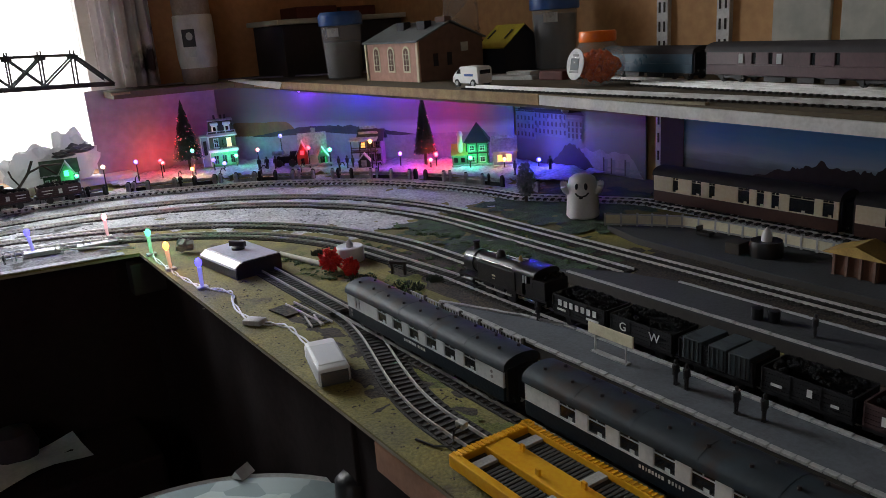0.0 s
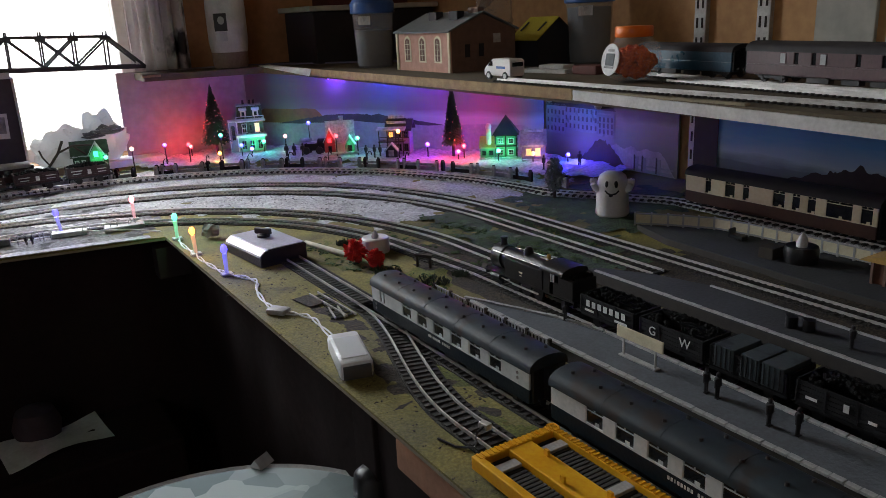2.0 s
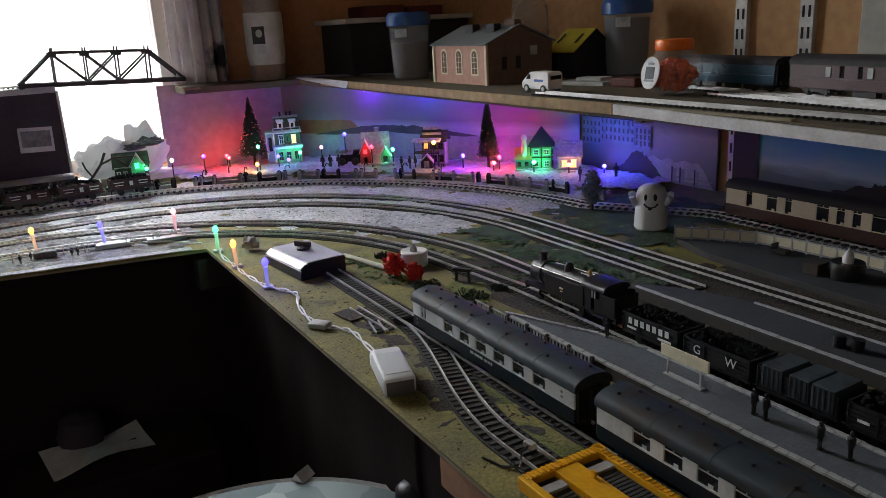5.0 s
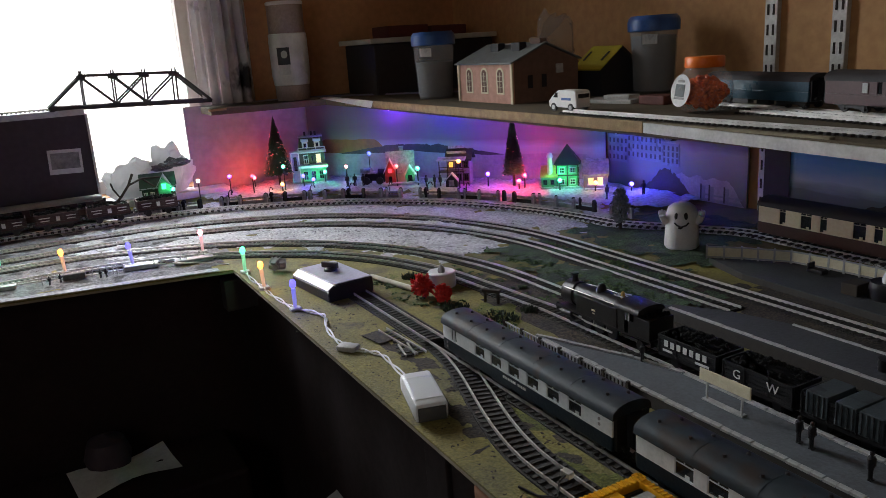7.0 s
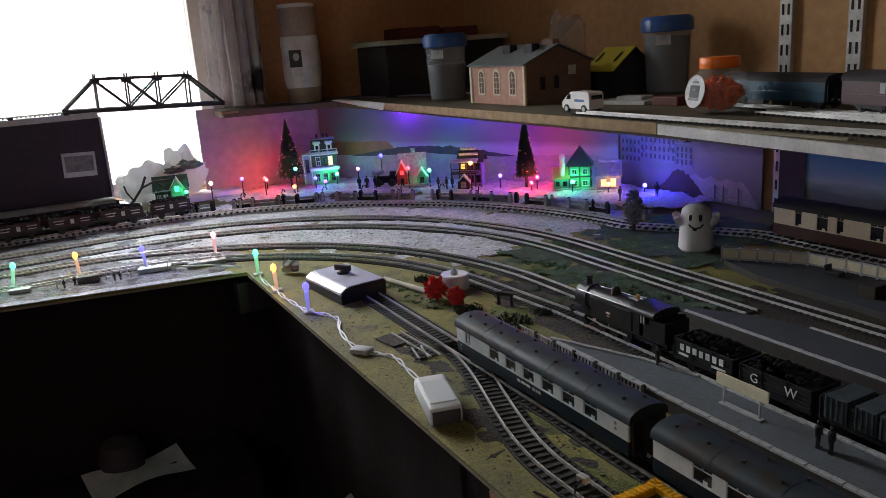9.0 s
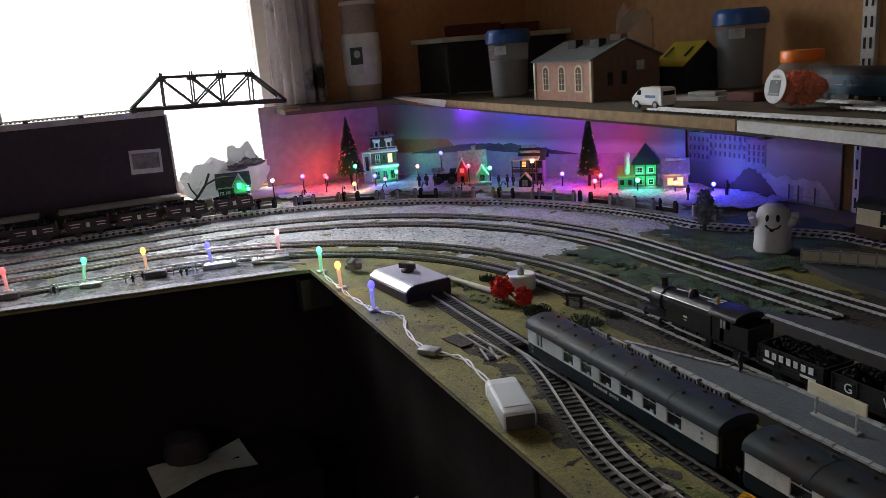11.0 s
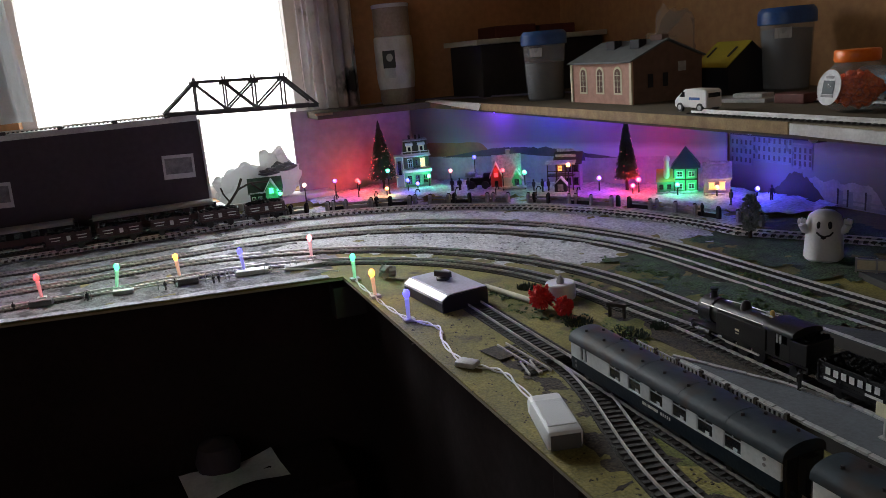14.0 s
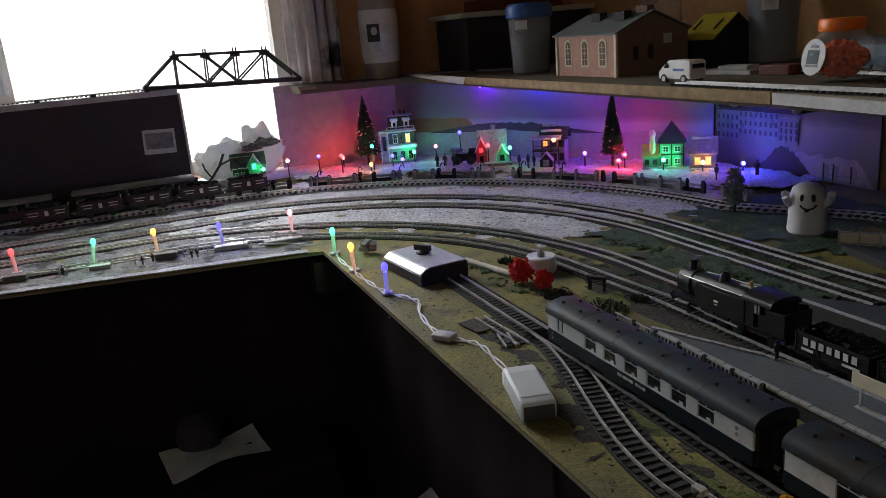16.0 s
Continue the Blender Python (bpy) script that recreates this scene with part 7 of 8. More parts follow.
for x in (-0.016, 0.016):
    for y in (-0.010, 0.010):
        w = part("wheel", rod(B(), (0, -0.0008, 0), (0, 0.0008, 0), 0.009, n=16), M["black"], t)
        w.location = (x, y, 0.009)
for x, y in ((0.745, 1.70), (0.760, 1.69), (0.868, 1.535), (0.884, 1.525), (0.893, 1.515), (1.135, 1.13), (0.775, 1.675), (1.06, 1.15), (0.905, 1.50)):
    figurine((x, y, 1.006), x * 900, 0.030)

# ---- left arm: clutter along the front edge ----
for x, y, w, dp, h, mn, lab, cat in ((0.300, 1.268, 0.060, 0.020, 0.006, "print_grey", "small grey ramp under the pink light", "ramp"), (0.222, 1.285, 0.050, 0.016, 0.007, "greybar", "small pale grey platform under the blue light", "block"),
                                    (0.125, 1.297, 0.032, 0.014, 0.009, "granules", "small grey block under the amber light", "block"), (0.030, 1.305, 0.030, 0.014, 0.006, "greybar", "small pale block under the green light", "block"), (-0.085, 1.32, 0.032, 0.014, 0.009, "granules", "small grey block under the red light", "block")):
    solid("light_block", box(B(), (0, 0, h / 2), (w, dp, h), pose(0, 0, 0, 0, 0, -8), 0.001), M[mn], lab, cat, (x, y, 1.003), group="blocks under the lights")
t = thing("edge_strip", "torn white paper strip along the board edge", "paper strip")
bm = B()
px = [i * 0.03 for i in range(17)]
tops = [(-0.16 + u, 1.2605 - 0.1775 * u + 0.002) for u in px]
ins, outs = [], []
for k, (a, b) in enumerate(tops):
    ins.append(bm.verts.new((a, b, 1.0035)))
    outs.append(bm.verts.new((a, b + 0.014 + 0.010 * noise.noise(Vector((a * 25, 0, 0))), 1.0042)))
for k in range(len(tops) - 1):
    bm.faces.new((ins[k], ins[k + 1], outs[k + 1], outs[k]))
r_ = bmesh.ops.extrude_face_region(bm, geom=list(bm.faces))
bmesh.ops.translate(bm, verts=[v for v in r_["geom"] if isinstance(v, bmesh.types.BMVert)], vec=(0, 0, 0.0008))
part("strip", bm, M["cotton"], t)
for x in (0.245, 0.190, 0.175, 0.085, 0.285, 0.312, -0.02, 0.155):
    b = thing("wire_hoop", "tiny bright wire hoop beside the light blocks", "wire hoop", (x, 1.30 - 0.177 * x * 0.6, 1.0025), group="wire hoops")
    part("hoop", tube(B(), [(-0.005, 0, 0), (-0.005, 0, 0.012), (-0.002, 0, 0.016), (0.002, 0, 0.016), (0.005, 0, 0.012), (0.005, 0, 0)], 0.0009, 6), M["slab"], b)
for x, y in ((0.168, 1.262), (0.160, 1.264), (0.09, 1.275), (-0.02, 1.295), (-0.12, 1.31), (0.105, 1.28)):
    figurine((x, y, 1.0045), 0, 0.014)
solid("wire_run", tube(B(), [(0.34, 1.20, 1.005), (0.30, 1.245, 1.006), (0.24, 1.275, 1.008), (0.16, 1.29, 1.005), (0.09, 1.300, 1.008), (0.02, 1.31, 1.006), (-0.08, 1.33, 1.008), (-0.2, 1.34, 1.006)], 0.0013, 6), M["cable"], "thin white wire running between the fairy lights", "wire")

# plum board with photographs, high-level track and girder bridge
t = thing("plum_board", "dark plum card screen standing before the window", "screen")
bm = B()
box(bm, (-0.30, 1.853, 1.112), (1.04, 0.008, 0.225), bevel=0.001)
part("card", bm, M["purple"], t)
part("side_edge", box(B(), (0.2225, 1.853, 1.11), (0.005, 0.012, 0.222)), M["whiteedge"], t, "pale raw edge")
solid("high_level_shelf", box(box(B(), (-0.32, 1.868, 1.2285), (1.08, 0.045, 0.006)), (-0.32, 1.849, 1.224), (1.08, 0.004, 0.010)), M["whiteedge"], "narrow white shelf strip under the high-level track", "shelf")
track("high-level track leading onto the girder bridge", path_points("line", (-0.86, 1.868), (0.16, 1.868)), z=1.2320, bed=False)
for x in (0.160, 0.055, -0.050, -0.155, -0.26):
    solid("rail_chair", box(B(), (x, 1.846, 1.2335), (0.010, 0.006, 0.007), bevel=0.0008), M["girder"], "small dark clip under the high-level rail", "clip", group="high-level clips")
for x0, z0, nm in ((0.1665, 1.1245, "a"), (-0.195, 1.112, "b")):
    p = thing("pinned_photo", "small grey railway photograph pinned to the plum board", "photograph", (x0, 1.8485, z0), 0, group="pinned photographs", ry=2)
    part("paper", box(B(), (0, 0, 0), (0.066, 0.0008, 0.052)), M["paper"], p)
    part("image", box(B(), (0, -0.0007, 0.002), (0.056, 0.0006, 0.034)), M["print_grey"], p, "dark grey printed view")

t = thing("girder_bridge", "dark grey model truss girder bridge across the gap", "bridge", (0.154, 1.852, 1.2320), 0, ry=1.9)
L, H2 = 0.338, 0.070
bay = [0.0, 0.071, 0.135, 0.199, 0.264, 0.336]
for y in (0.0, 0.045):
    part("bottom_chord", box(B(), (L / 2, y, 0.004), (L, 0.004, 0.009)), M["girder"], t)
    part("top_chord", box(B(), ((bay[1] + bay[4]) / 2, y, H2), (bay[4] - bay[1] + 0.006, 0.004, 0.006)), M["girder"], t)
    part("end_post", beam(B(), (0.0, y, 0.004), (bay[1], y, H2), 0.004, 0.006), M["girder"], t)
    part("end_post", beam(B(), (L, y, 0.004), (bay[4], y, H2), 0.004, 0.006), M["girder"], t)
    for x in bay[1:5]:
        part("upright", box(B(), (x, y, H2 / 2), (0.0035, 0.003, H2)), M["girder"], t)
        part("finial", rod(B(), (x, y, H2), (x, y, H2 + 0.011), 0.0022, 0.0014), M["girder"], t)
        part("gusset", box(B(), (x, y - 0.0022, H2 - 0.004), (0.016, 0.001, 0.010)), M["girder"], t)
    for a, b in ((1, 2), (2, 3), (3, 2), (4, 3)):
        part("diagonal", beam(B(), (bay[a], y, H2 - 0.003), (bay[b], y, 0.008), 0.003, 0.004), M["girder"], t)
part("deck", box(B(), (L / 2, 0.0225, 0.002), (L, 0.045, 0.003)), M["girder"], t)
for y in (0.014, 0.032):
    part("rail", box(B(), (L / 2, y, 0.0055), (L, 0.0015, 0.003)), M["steel"], t)

# window sill clutter
def crumple(name, at, s, mat, label, cat, seed, amp=0.28):
    bm = B()
    bmesh.ops.create_icosphere(bm, subdivisions=4, radius=1)
    for v in bm.verts:
        k = 1 + amp * noise.noise(v.co * 1.7 + Vector((seed, 0, 0))) + amp * 0.5 * noise.noise(v.co * 4.1 + Vector((0, seed, 0)))
        v.co = Vector((v.co.x * s[0] * k, v.co.y * s[1] * k, max(0, v.co.z * 0.75 + 0.55) * s[2] * k))
    return solid(name, bm, mat, label, cat, at, smooth=True)


crumple("carrier_bag", (0.300, 1.905, 1.0185), (0.068, 0.022, 0.060), M["bagwhite"], "crumpled white carrier bag on the window sill", "bag", 3.0, 0.34)
crumple("carrier_bag", (0.385, 1.915, 1.0185), (0.050, 0.022, 0.078), M["bagwhite"], "crumpled white carrier bag on the window sill", "bag", 8.0, 0.34)
crumple("dark_bag", (0.398, 1.888, 1.080), (0.028, 0.014, 0.014), M["bagdark"], "charcoal plastic bag lying over the white bag", "bag", 5.0, 0.5)
crumple("dark_bag", (0.362, 1.892, 1.074), (0.024, 0.012, 0.010), M["bagdark"], "charcoal plastic bag lying over the white bag", "bag", 15.0, 0.5)
t = thing("dead_branch", "bare dark twig standing by the model house", "branch", (0.262, 1.845, 1.006))
bm = tube(B(), [(-0.03, 0, 0), (0.0, 0, 0.025), (0.02, 0, 0.05), (0.032, 0, 0.075)], 0.003, 6)
tube(bm, [(0.0, 0, 0.025), (-0.012, 0, 0.045), (-0.016, 0, 0.060)], 0.002, 5)
tube(bm, [(0.02, 0, 0.05), (0.05, 0, 0.062), (0.09, 0, 0.060)], 0.0024, 5)
tube(bm, [(0.05, 0, 0.062), (0.075, 0, 0.040), (0.08, 0, 0.02)], 0.002, 5)
part("twig", bm, M["bark"], t)

# ---- the shelf ----
sh = thing("wall_shelf", "deep chipboard shelf along two walls carrying models", "shelf")
part("shelf_top", prism(B(), [(0.757, 0.72), (0.732, -0.2), (0.732, -1.2), (1.195, -1.2), (1.195, 1.945), (0.48, 1.945), (0.48, 1.825), (0.745, 1.795), (0.757, 1.62)], 1.192, 1.2065), M["shelftop"], sh)
part("front_edge", box(B(), (0.7525, 1.20, 1.2030), (0.004, 0.95, 0.0140), pose(0, 0, 0, 0, 0, 0.3), 0.0006), M["shelfwood"], sh, "raw brown chipboard edge")
part("white_edge", beam(B(), (0.7525, 0.72, 1.2030), (0.7275, -0.20, 1.1880), 0.004, 0.0120), M["whiteedge"], sh, "white front edge strip")
# added strip stands for the greenish shelf top showing above the edge
part("shelf_top_strip", box(B(), (0.758, 0.60, 1.2060), (0.008, 0.25, 0.006)), M["ply"], sh, "greenish strip standing for the shelf top")
part("back_edge", box(B(), (0.61, 1.823, 1.2035), (0.27, 0.004, 0.005)), M["shelfwood"], sh)
for y, x0 in ((0.896, 0.852), (0.775, 0.836)):
    br = part("bracket", extrude_x(B(), [(-0.005, 1.1915), (0.005, 1.1915), (0.005, 1.172), (-0.005, 1.172)], x0 + 0.012, 1.188), M["dark"], sh, "dark steel shelf bracket")
    br.location = (0, y, 0)
    part("bracket_tip", ball(B(), (x0 + 0.010, y, 1.1775), 0.0065, 2, (1.0, 0.9, 0.9)), M["zinc"], br, "white bracket end cap", smooth=True).location = (0, -y, 0)
bm = B()
vs = [bm.verts.new(v) for v in ((0.748, 1.52, 1.2085), (0.745, 1.76, 1.2115), (0.720, 1.76, 1.2110), (0.742, 1.52, 1.196))]
bm.faces.new(vs)
r_ = bmesh.ops.extrude_face_region(bm, geom=list(bm.faces))
bmesh.ops.translate(bm, verts=[v for v in r_["geom"] if isinstance(v, bmesh.types.BMVert)], vec=(0.002, 0, 0.0015))
solid("paper_flap", bm, M["paper"], "folded white card flap on the shelf corner", "card")

track("track along the front of the shelf", path_points("line", (0.800, 0.93), (0.770, -1.1)), z=1.2065, bed=False)
track("track under the stored coaches on the shelf", path_points("line", (0.985, 0.95), (0.875, 0.25)), z=1.2065, bed=False)
track("second track on the shelf", path_points("line", (0.905, 0.70), (0.835, 0.20)), z=1.2065, bed=False)
coach("dark teal-blue parcels van on the shelf track", (0.958, 0.715, 1.2115), -99, L=0.185, lower="tealcoach", upper="tealcoach", roofm="dark", vents=False, eaves=0.034, rise=0.009, group="stored coaches")
mw = [(-0.060, -0.054), (-0.036, -0.030), (0.02, 0.026), (0.05, 0.056)]
mc = coach("dull maroon mail coach on the shelf track", (0.920, 0.470, 1.2115), -99, L=0.262, lower="maroon", upper="maroon", roofm="dark", windows=mw, vents=False, group="stored coaches")
for x in (-0.075, -0.020):
    part("pale_notice", box(B(), (x, -0.0188, 0.0285), (0.007, 0.0006, 0.011)), M["slab"], mc, "pale paper notice")

# brick engine shed model
t = thing("engine_shed", "salmon brick card engine shed with a slate roof", "model building", (0.853, 1.150, 1.2065), 0)
W, D, HE, HR = 0.142, 0.186, 0.070, 0.098
part("front_wall", box(B(), (0.0015, D / 2, HE / 2), (0.003, D, HE)), M["pinkbrick"], t)
# gables and back in the darker brick: their shade is painted
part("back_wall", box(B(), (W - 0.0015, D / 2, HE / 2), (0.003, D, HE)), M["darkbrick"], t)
for y in (0.0015, D - 0.0015):
    bm = B()
    lo = [bm.verts.new((x, y - 0.0015, z)) for x, z in ((0.003, 0), (W - 0.003, 0), (W - 0.003, HE), (W / 2, HR), (0.003, HE))]
    hi = [bm.verts.new((v.co.x, y + 0.0015, v.co.z)) for v in lo]
    bm.faces.new(lo), bm.faces.new(hi[::-1])
    for i in range(5):
        bm.faces.new((lo[i], hi[i], hi[(i + 1) % 5], lo[(i + 1) % 5]))
    part("gable_wall", bm, M["darkbrick"], t, "brick gable coloured as in shade")
for s in (0, 1):
    a, b = ((-0.006, HE - 0.002), (W / 2, HR + 0.002)) if s == 0 else ((W / 2, HR + 0.002), (W + 0.006, HE - 0.002))
    bm = B()
    lo = [bm.verts.new((x, -0.004, z)) for x, z in (a, b, (b[0], b[1] + 0.0025), (a[0], a[1] + 0.0025))]
    hi = [bm.verts.new((v.co.x, D + 0.004, v.co.z)) for v in lo]
    bm.faces.new(lo), bm.faces.new(hi[::-1])
    for i in range(4):
        bm.faces.new((lo[i], hi[i], hi[(i + 1) % 4], lo[(i + 1) % 4]))
    part("roof", bm, M["slate"], t)
for y in (0.045, 0.115):
    part("roof_vent", box(B(), (0.046, y, 0.096), (0.016, 0.026, 0.016), bevel=0.001), M["blackboard"], t, "black roof ventilator")
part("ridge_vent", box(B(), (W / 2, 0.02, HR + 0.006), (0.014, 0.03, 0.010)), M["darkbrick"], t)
for y in (0.040, 0.093, 0.146):
    def arch(w, h, x):
        bm = B()
        pts = [(-w / 2, 0), (w / 2, 0), (w / 2, h - w / 2)] + [(w / 2 * math.cos(math.pi * i / 8), h - w / 2 + w / 2 * math.sin(math.pi * i / 8)) for i in range(1, 8)] + [(-w / 2, h - w / 2)]
        lo = [bm.verts.new((x, p, z)) for p, z in pts]
        hi = [bm.verts.new((x + 0.001, p, z)) for p, z in pts]
        bm.faces.new(lo), bm.faces.new(hi[::-1])
        for i in range(len(pts)):
            j = (i + 1) % len(pts)
            bm.faces.new((lo[i], lo[j], hi[j], hi[i]))
        return bm
    wf = part("window_surround", arch(0.024, 0.047, -0.0008), M["fencecream"], t, "cream arched surround")
    wf.location = (0, y, 0.016)
    p = part("window_pane", arch(0.0155, 0.040, -0.0012), M["darkbrick"], wf, "dull brown window")
    p.location = (0, 0, 0.003)
    bm = B()
    for z in (0.010, 0.020, 0.029):
        box(bm, (-0.0014, 0, z), (0.0005, 0.015, 0.0008))
    box(bm, (-0.0014, 0, 0.018), (0.0005, 0.0008, 0.034))
    g = part("glazing_bar", bm, M["fencecream"], wf)
    g.location = (0, 0, 0.003)
part("corner_trim", box(B(), (-0.001, 0.002, HE / 2), (0.003, 0.006, HE)), M["fencecream"], t, "pale corner quoin")
part("far_trim", box(B(), (-0.001, D - 0.002, HE / 2), (0.003, 0.006, HE)), M["fencecream"], t)
part("gable_sign", box(B(), (0.100, -0.001, 0.055), (0.016, 0.002, 0.016), bevel=0.0008), M["slab"], t, "small pale shield sign")
for x in (0.036, 0.066):
    part("gable_window", box(B(), (x, -0.0008, 0.036), (0.010, 0.001, 0.022)), M["blackboard"], t)

# black hut with a mustard roof
t = thing("black_hut", "small black card hut with a mustard yellow roof", "model building", (1.020, 1.115, 1.2065), 0)
W, D, HE, HR = 0.085, 0.070, 0.052, 0.085
part("wall_block", box(B(), (W / 2, D / 2, HE / 2), (W, D, HE)), M["blackboard"], t)
bm = B()
lo = [bm.verts.new((x, 0.0, z)) for x, z in ((0, HE), (W, HE), (W * 0.52, HR - 0.002))]
hi = [bm.verts.new((v.co.x, D, v.co.z)) for v in lo]
bm.faces.new(lo), bm.faces.new(hi[::-1])
for i in range(3):
    bm.faces.new((lo[i], hi[i], hi[(i + 1) % 3], lo[(i + 1) % 3]))
part("gable", bm, M["blackboard"], t)
for nm, a, b, mt in (("roof", (-0.008, HE - 0.006), (W * 0.52, HR), "yroof"), ("rear_roof", (W * 0.52, HR), (W + 0.008, HE - 0.006), "blackboard")):
    bm = B()
    lo = [bm.verts.new((x, -0.006, z)) for x, z in (a, b, (b[0], b[1] + 0.002), (a[0], a[1] + 0.002))]
    hi = [bm.verts.new((v.co.x, D + 0.006, v.co.z)) for v in lo]
    bm.faces.new(lo), bm.faces.new(hi[::-1])
    for i in range(4):
        bm.faces.new((lo[i], hi[i], hi[(i + 1) % 4], lo[(i + 1) % 4]))
    part(nm, bm, M[mt], t)
for y in (0.010, 0.060):
    bm = box(B(), (0.018, y, 0.0705), (0.024, 0.004, 0.0015), pose(0, 0, 0, 0, -math.degrees(math.atan2(HR - HE + 0.006, W * 0.52 + 0.008)), 0))
    part("roof_slot", bm, M["blackboard"], t, "dark slot in the roof")


def tub(at, r, h, fill, label):
    t = thing("lidded_tub", label, "tub", at, group="blue-lidded tubs")
    part("tub_wall", lathe(B(), [(r * 0.80, 0.0), (r * 0.82, 0.002), (r * 0.92, h * 0.82), (r * 0.90, h * 0.82), (r * 0.79, 0.003), (0, 0.003)], 40), M["clear"], t, "clear plastic tub", smooth=True)
    part("contents", lathe(B(), [(0, 0.004), (r * 0.77, 0.004), (r * 0.85, h * fill), (0, h * fill + 0.002)], 32), M["granules"], t, "grey granules", smooth=True)
    part("lid", lathe(B(), [(0, h * 0.83), (r * 0.97, h * 0.80), (r, h * 0.81), (r * 1.0, h * 0.93), (r * 0.96, h * 0.97), (r * 0.90, h * 0.985), (r * 0.88, h), (0, h)], 40), M["blue"], t, "blue plastic lid", smooth=True)
    part("price_label", box(B(), (0, 0, 0), (0.026, 0.0008, 0.017)), M["paper"], t, "small white barcode label").matrix_basis = pose(-r * 0.70, -r * 0.52, h * 0.70, 0, 0, -52)
    return t


tub((1.118, 1.087, 1.2065), 0.046, 0.135, 0.74, "clear tub of grey granules with a blue lid")
tub((0.876, 1.475, 1.2065), 0.046, 0.135, 0.55, "clear tub half full of granules with a blue lid")

# round sweet jar
t = thing("sweet_jar", "round clear jar of orange beads with an orange lid", "jar", (0.892, 0.757, 1.2065), 0)
part("jar_body", lathe(B(), [(0.0, 0.0), (0.020, 0.0), (0.030, 0.006), (0.0365, 0.020), (0.0375, 0.032), (0.034, 0.047), (0.024, 0.057), (0.0235, 0.062)], 40), M["clear"], t, "clear plastic body", smooth=True)
bm = B()
for i in range(420):
    d = Vector((random.gauss(0, 1), random.gauss(0, 1), random.gauss(0, 1))).normalized() * random.uniform(0.55, 0.86)
    p = Vector((d.x * 0.034, d.y * 0.034, 0.026 + d.z * 0.024))
    if p.z < 0.049:
        ball(bm, p, random.uniform(0.003, 0.0048), 1)
tagged(part("orange_beads", bm, M["beads"], t), kind="stuff")
part("lid", lathe(B(), [(0.0, 0.059), (0.0245, 0.059), (0.0255, 0.061), (0.0255, 0.071), (0.024, 0.073), (0, 0.0735)], 36), M["orange"], t, "orange screw lid", smooth=True)
lb = part("label", lathe(B(), [(0, 0), (0.021, 0), (0.021, 0.0008), (0, 0.0008)], 32), M["paper"], t, "round white paper label")
lb.matrix_basis = pose(-0.0350, 0.0075, 0.031, 0, -80, -12)
li = part("label_print", box(B(), (0, 0, 0.0012), (0.016, 0.020, 0.0006)), M["crate"], lb, "grey printed patch")
part("label_bar", box(box(B(), (-0.010, 0, 0.0012), (0.003, 0.022, 0.0006)), (0.012, 0, 0.0012), (0.003, 0.014, 0.0006)), M["print_grey"], lb)

# white van, flat oddments
t = thing("toy_van", "white die-cast toy van parked at the shelf edge", "toy van", (0.822, 0.955, 1.2070), -90)
prof = [(-0.033, 0.006), (0.034, 0.006), (0.034, 0.028), (0.030, 0.031), (-0.012, 0.031), (-0.024, 0.020), (-0.033, 0.016)]
bm = B()
lo = [bm.verts.new((x, -0.0135, z)) for x, z in prof]
hi = [bm.verts.new((x, 0.0135, z)) for x, z in prof]
bm.faces.new(lo), bm.faces.new(hi[::-1])
for i in range(len(prof)):
    bm.faces.new((lo[i], hi[i], hi[(i + 1) % len(prof)], lo[(i + 1) % len(prof)]))
bmesh.ops.bevel(bm, geom=list(bm.edges), offset=0.0014, segments=2, affect="EDGES")
part("body", bm, M["white"], t, smooth=True)
for s in (-1, 1):
    bm = B()
    vs = [bm.verts.new((x, s * 0.0137, z)) for x, z in ((-0.021, 0.0205), (-0.010, 0.0205), (-0.010, 0.0275), (-0.0145, 0.0275))]
    bm.faces.new(vs)
    r_ = bmesh.ops.extrude_face_region(bm, geom=list(bm.faces))
    bmesh.ops.translate(bm, verts=[v for v in r_["geom"] if isinstance(v, bmesh.types.BMVert)], vec=(0, s * 0.0004, 0))
    part("side_window", bm, M["pane"], t)
    part("lettering_bar", box(B(), (0.010, s * 0.0138, 0.0185), (0.022, 0.0005, 0.0035)), M["blue"], t, "dark blue lettering bar")
    for x in (-0.020, 0.021):
        wv = part("wheel", rod(B(), (0, -0.002, 0), (0, 0.002, 0), 0.0062, n=20), M["black"], t)
        wv.location = (x, s * 0.0125, 0.0062)
        part("hub", rod(B(), (0, s * 0.0019, 0), (0, s * 0.0026, 0), 0.0034, n=14), M["greybar"], wv)
part("windscreen", box(B(), (-0.0185, 0, 0.0262), (0.013, 0.023, 0.0008), pose(0, 0, 0, 0, -43, 0)), M["pane"], t)
part("rear_window", box(B(), (0.0342, 0, 0.023), (0.0006, 0.020, 0.006)), M["pane"], t)
solid("grey_tray", box(box(B(), (0, 0, 0.003), (0.05, 0.10, 0.006), bevel=0.001), (0.005, -0.01, 0.009), (0.03, 0.05, 0.006), bevel=0.001), M["greybar"], "pale grey plastic pieces lying on the shelf", "plastic pieces", (0.950, 1.00, 1.2065), 12)
solid("red_block", box(B(), (0, 0, 0.007), (0.03, 0.05, 0.014), bevel=0.002), M["cardred"], "dark red block lying behind the jar", "block", (0.952, 0.905, 1.2065), 5)
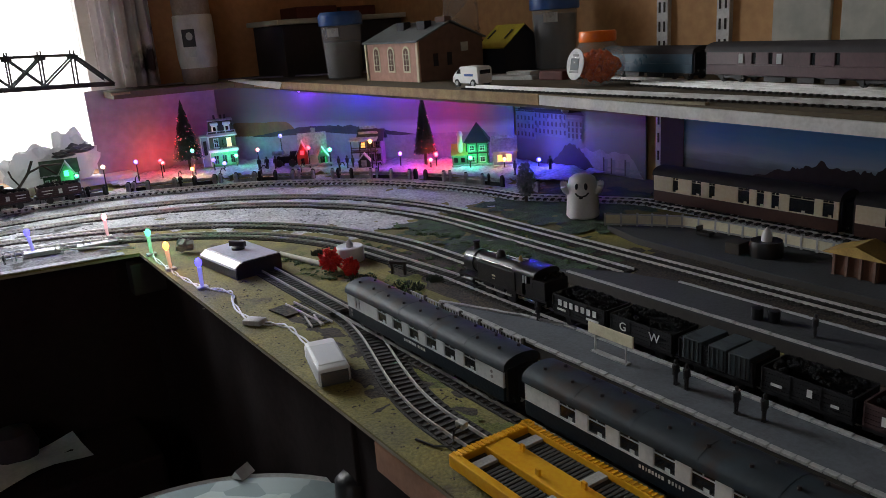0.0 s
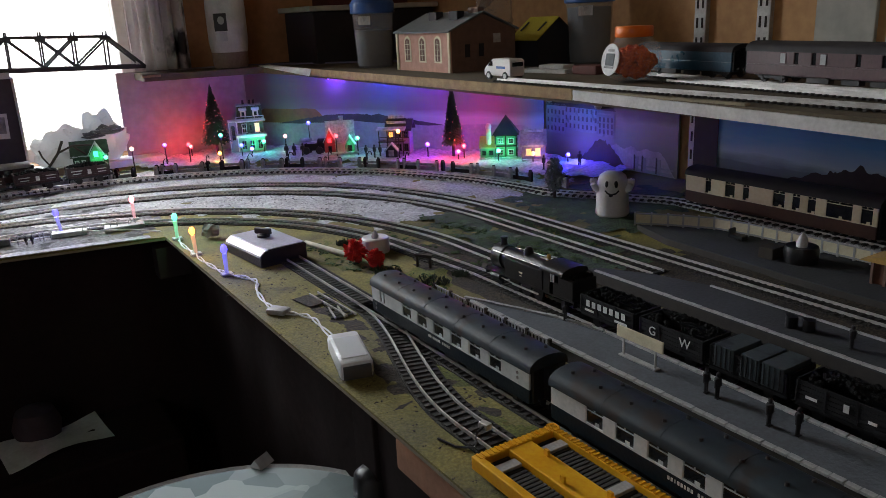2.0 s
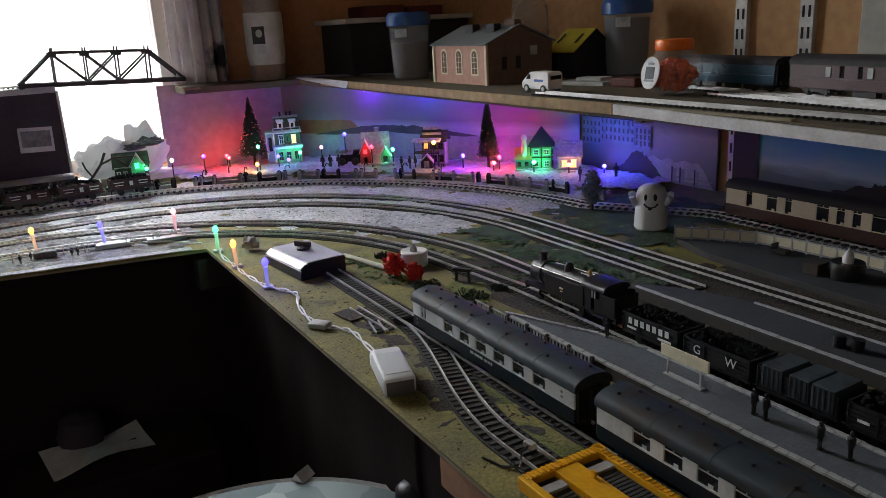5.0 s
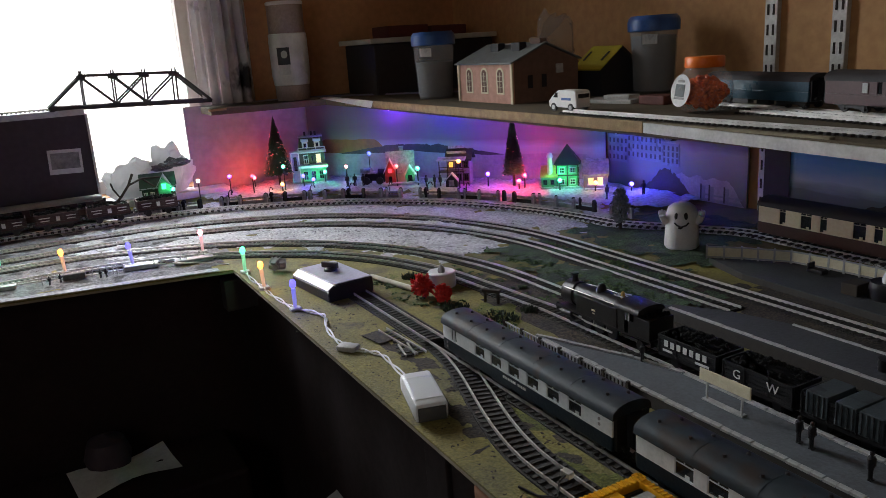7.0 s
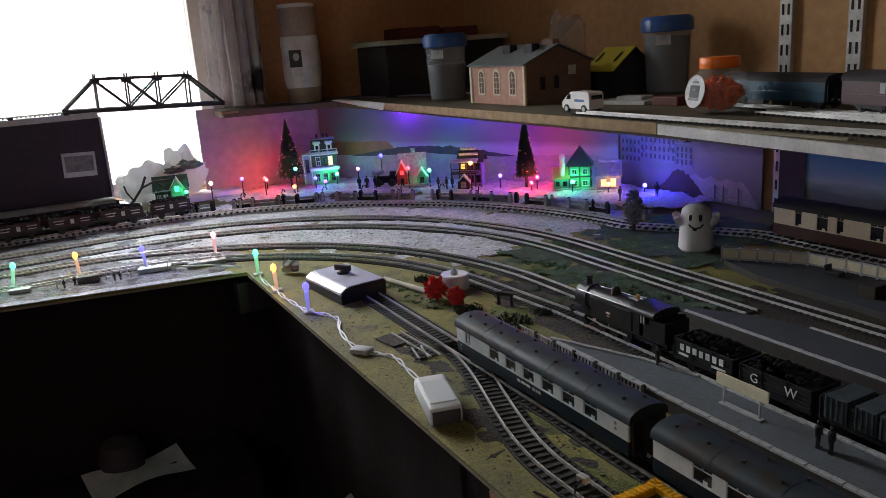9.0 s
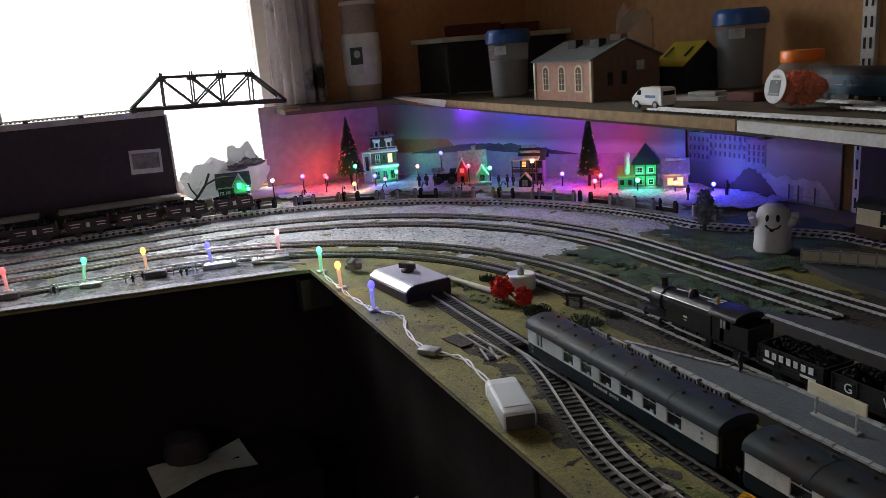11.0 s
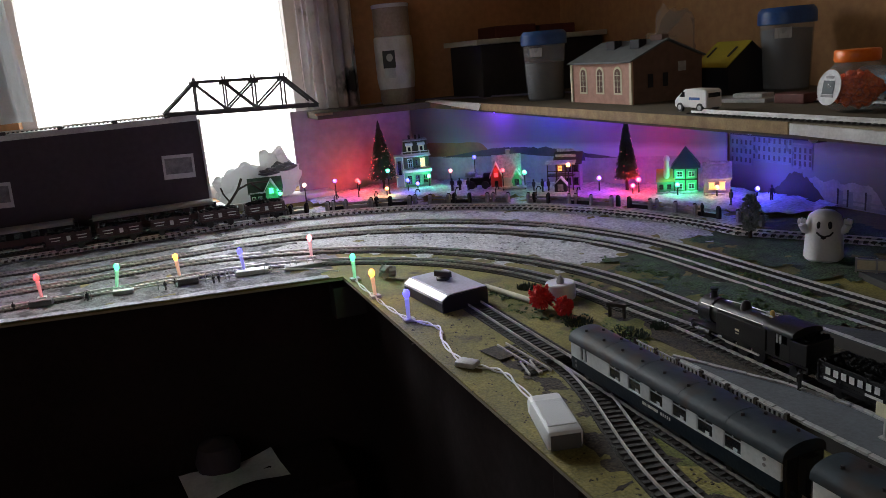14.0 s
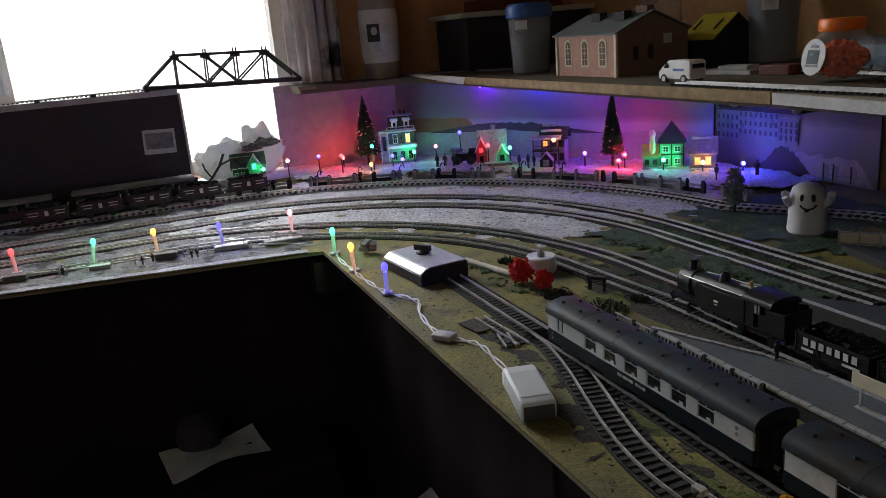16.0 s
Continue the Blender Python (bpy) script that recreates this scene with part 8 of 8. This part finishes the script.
# boxes stacked in the corner
solid("dark_crate", box(B(), (1.020, 1.82, 1.266), (0.33, 0.18, 0.119), bevel=0.003), M["dark"], "large dark box stored in the shelf corner", "box")
solid("white_board", box(B(), (1.015, 1.815, 1.332), (0.35, 0.20, 0.012), bevel=0.002), M["pale"], "dusty white board lying on the dark box", "board")
solid("red_box", box(box(B(), (0.97, 1.82, 1.352), (0.11, 0.10, 0.028), bevel=0.003), (1.09, 1.83, 1.350), (0.10, 0.10, 0.024), bevel=0.003), M["cardred"], "dark red cardboard packets on the white board", "packets")
crumple("plastic_bag", (1.06, 1.31, 1.2065), (0.055, 0.05, 0.105), M["bag"], "clear crumpled polythene bag on the shelf", "bag", 12.0, 0.35)

# curtain beside the window and the wrapped pot
bm = B()
rows_ = []
for j in range(24):
    z = 1.212 + j * (2.05 - 1.212) / 23
    rows_.append([bm.verts.new((0.472 + 0.135 * i / 40, 1.895 + 0.014 * math.sin(i * 0.85 + 0.4 * noise.noise(Vector((i * 0.2, z * 3, 0)))) + 0.006 * noise.noise(Vector((i * 0.3, z * 5, 1))), z)) for i in range(41)])
for a, b in zip(rows_, rows_[1:]):
    for i in range(40):
        bm.faces.new((a[i], a[i + 1], b[i + 1], b[i]))
ob = solid("curtain", bm, M["curtain"], "grey curtain with a dark pattern beside the window", "curtain", smooth=True)
th = ob.modifiers.new("thickness", "SOLIDIFY")
th.thickness = 0.003
solid("curtain_pole", rod(B(), (-0.3, 1.905, 2.06), (0.72, 1.905, 2.06), 0.010, n=14), M["dark"], "dark curtain pole above the window", "curtain pole", smooth=True)
bm = B()
rows_ = []
for j in range(24):
    z = 1.25 + j * (2.05 - 1.25) / 23
    rows_.append([bm.verts.new((-0.30 + (0.17 + 0.03 * (1 - j / 23)) * i / 30, 1.90 + 0.012 * math.sin(i * 0.8), z)) for i in range(31)])
for a, b in zip(rows_, rows_[1:]):
    for i in range(30):
        bm.faces.new((a[i], a[i + 1], b[i + 1], b[i]))
ob = solid("net_curtain", bm, M["bagwhite"], "pale net curtain at the window edge", "curtain", smooth=True)
ob.modifiers.new("thickness", "SOLIDIFY").thickness = 0.002
t = thing("wrapped_pot", "tall brown pot with a dusty white paper wrap", "pot", (0.698, 1.885, 1.2065))
t.scale = (0.88, 0.88, 1.0)
part("pot", lathe(B(), [(0, 0.0), (0.043, 0), (0.047, 0.01), (0.049, 0.15), (0.049, 0.228), (0.046, 0.232), (0, 0.232)], 36), M["potbrown"], t, smooth=True)
part("paper_wrap", lathe(B(), [(0.046, 0.035), (0.0485, 0.037), (0.052, 0.06), (0.0525, 0.14), (0.0515, 0.156), (0.048, 0.158)], 36), M["paperwrap"], t, "dusty white paper wrap", smooth=True)
part("rim_band", lathe(B(), [(0.048, 0.222), (0.0505, 0.223), (0.0505, 0.230), (0.048, 0.231)], 36), M["white"], t, "white rim band", smooth=True)
lbm = part("label", box(B(), (0, 0, 0), (0.034, 0.0012, 0.040)), M["black"], t, "black label patch")
lbm.matrix_basis = pose(-0.030, -0.0435, 0.105, 0, 0, -34)
part("label_spot", rod(B(), (0.002, -0.0006, 0.004), (0.002, -0.0012, 0.004), 0.009, n=20), M["pale"], lbm, "pale round spot")
part("label_code", box(box(B(), (0, -0.0004, -0.032), (0.030, 0.0012, 0.022)), (0.002, -0.0012, -0.032), (0.013, 0.0006, 0.013)), M["paper"], lbm, "small white square")
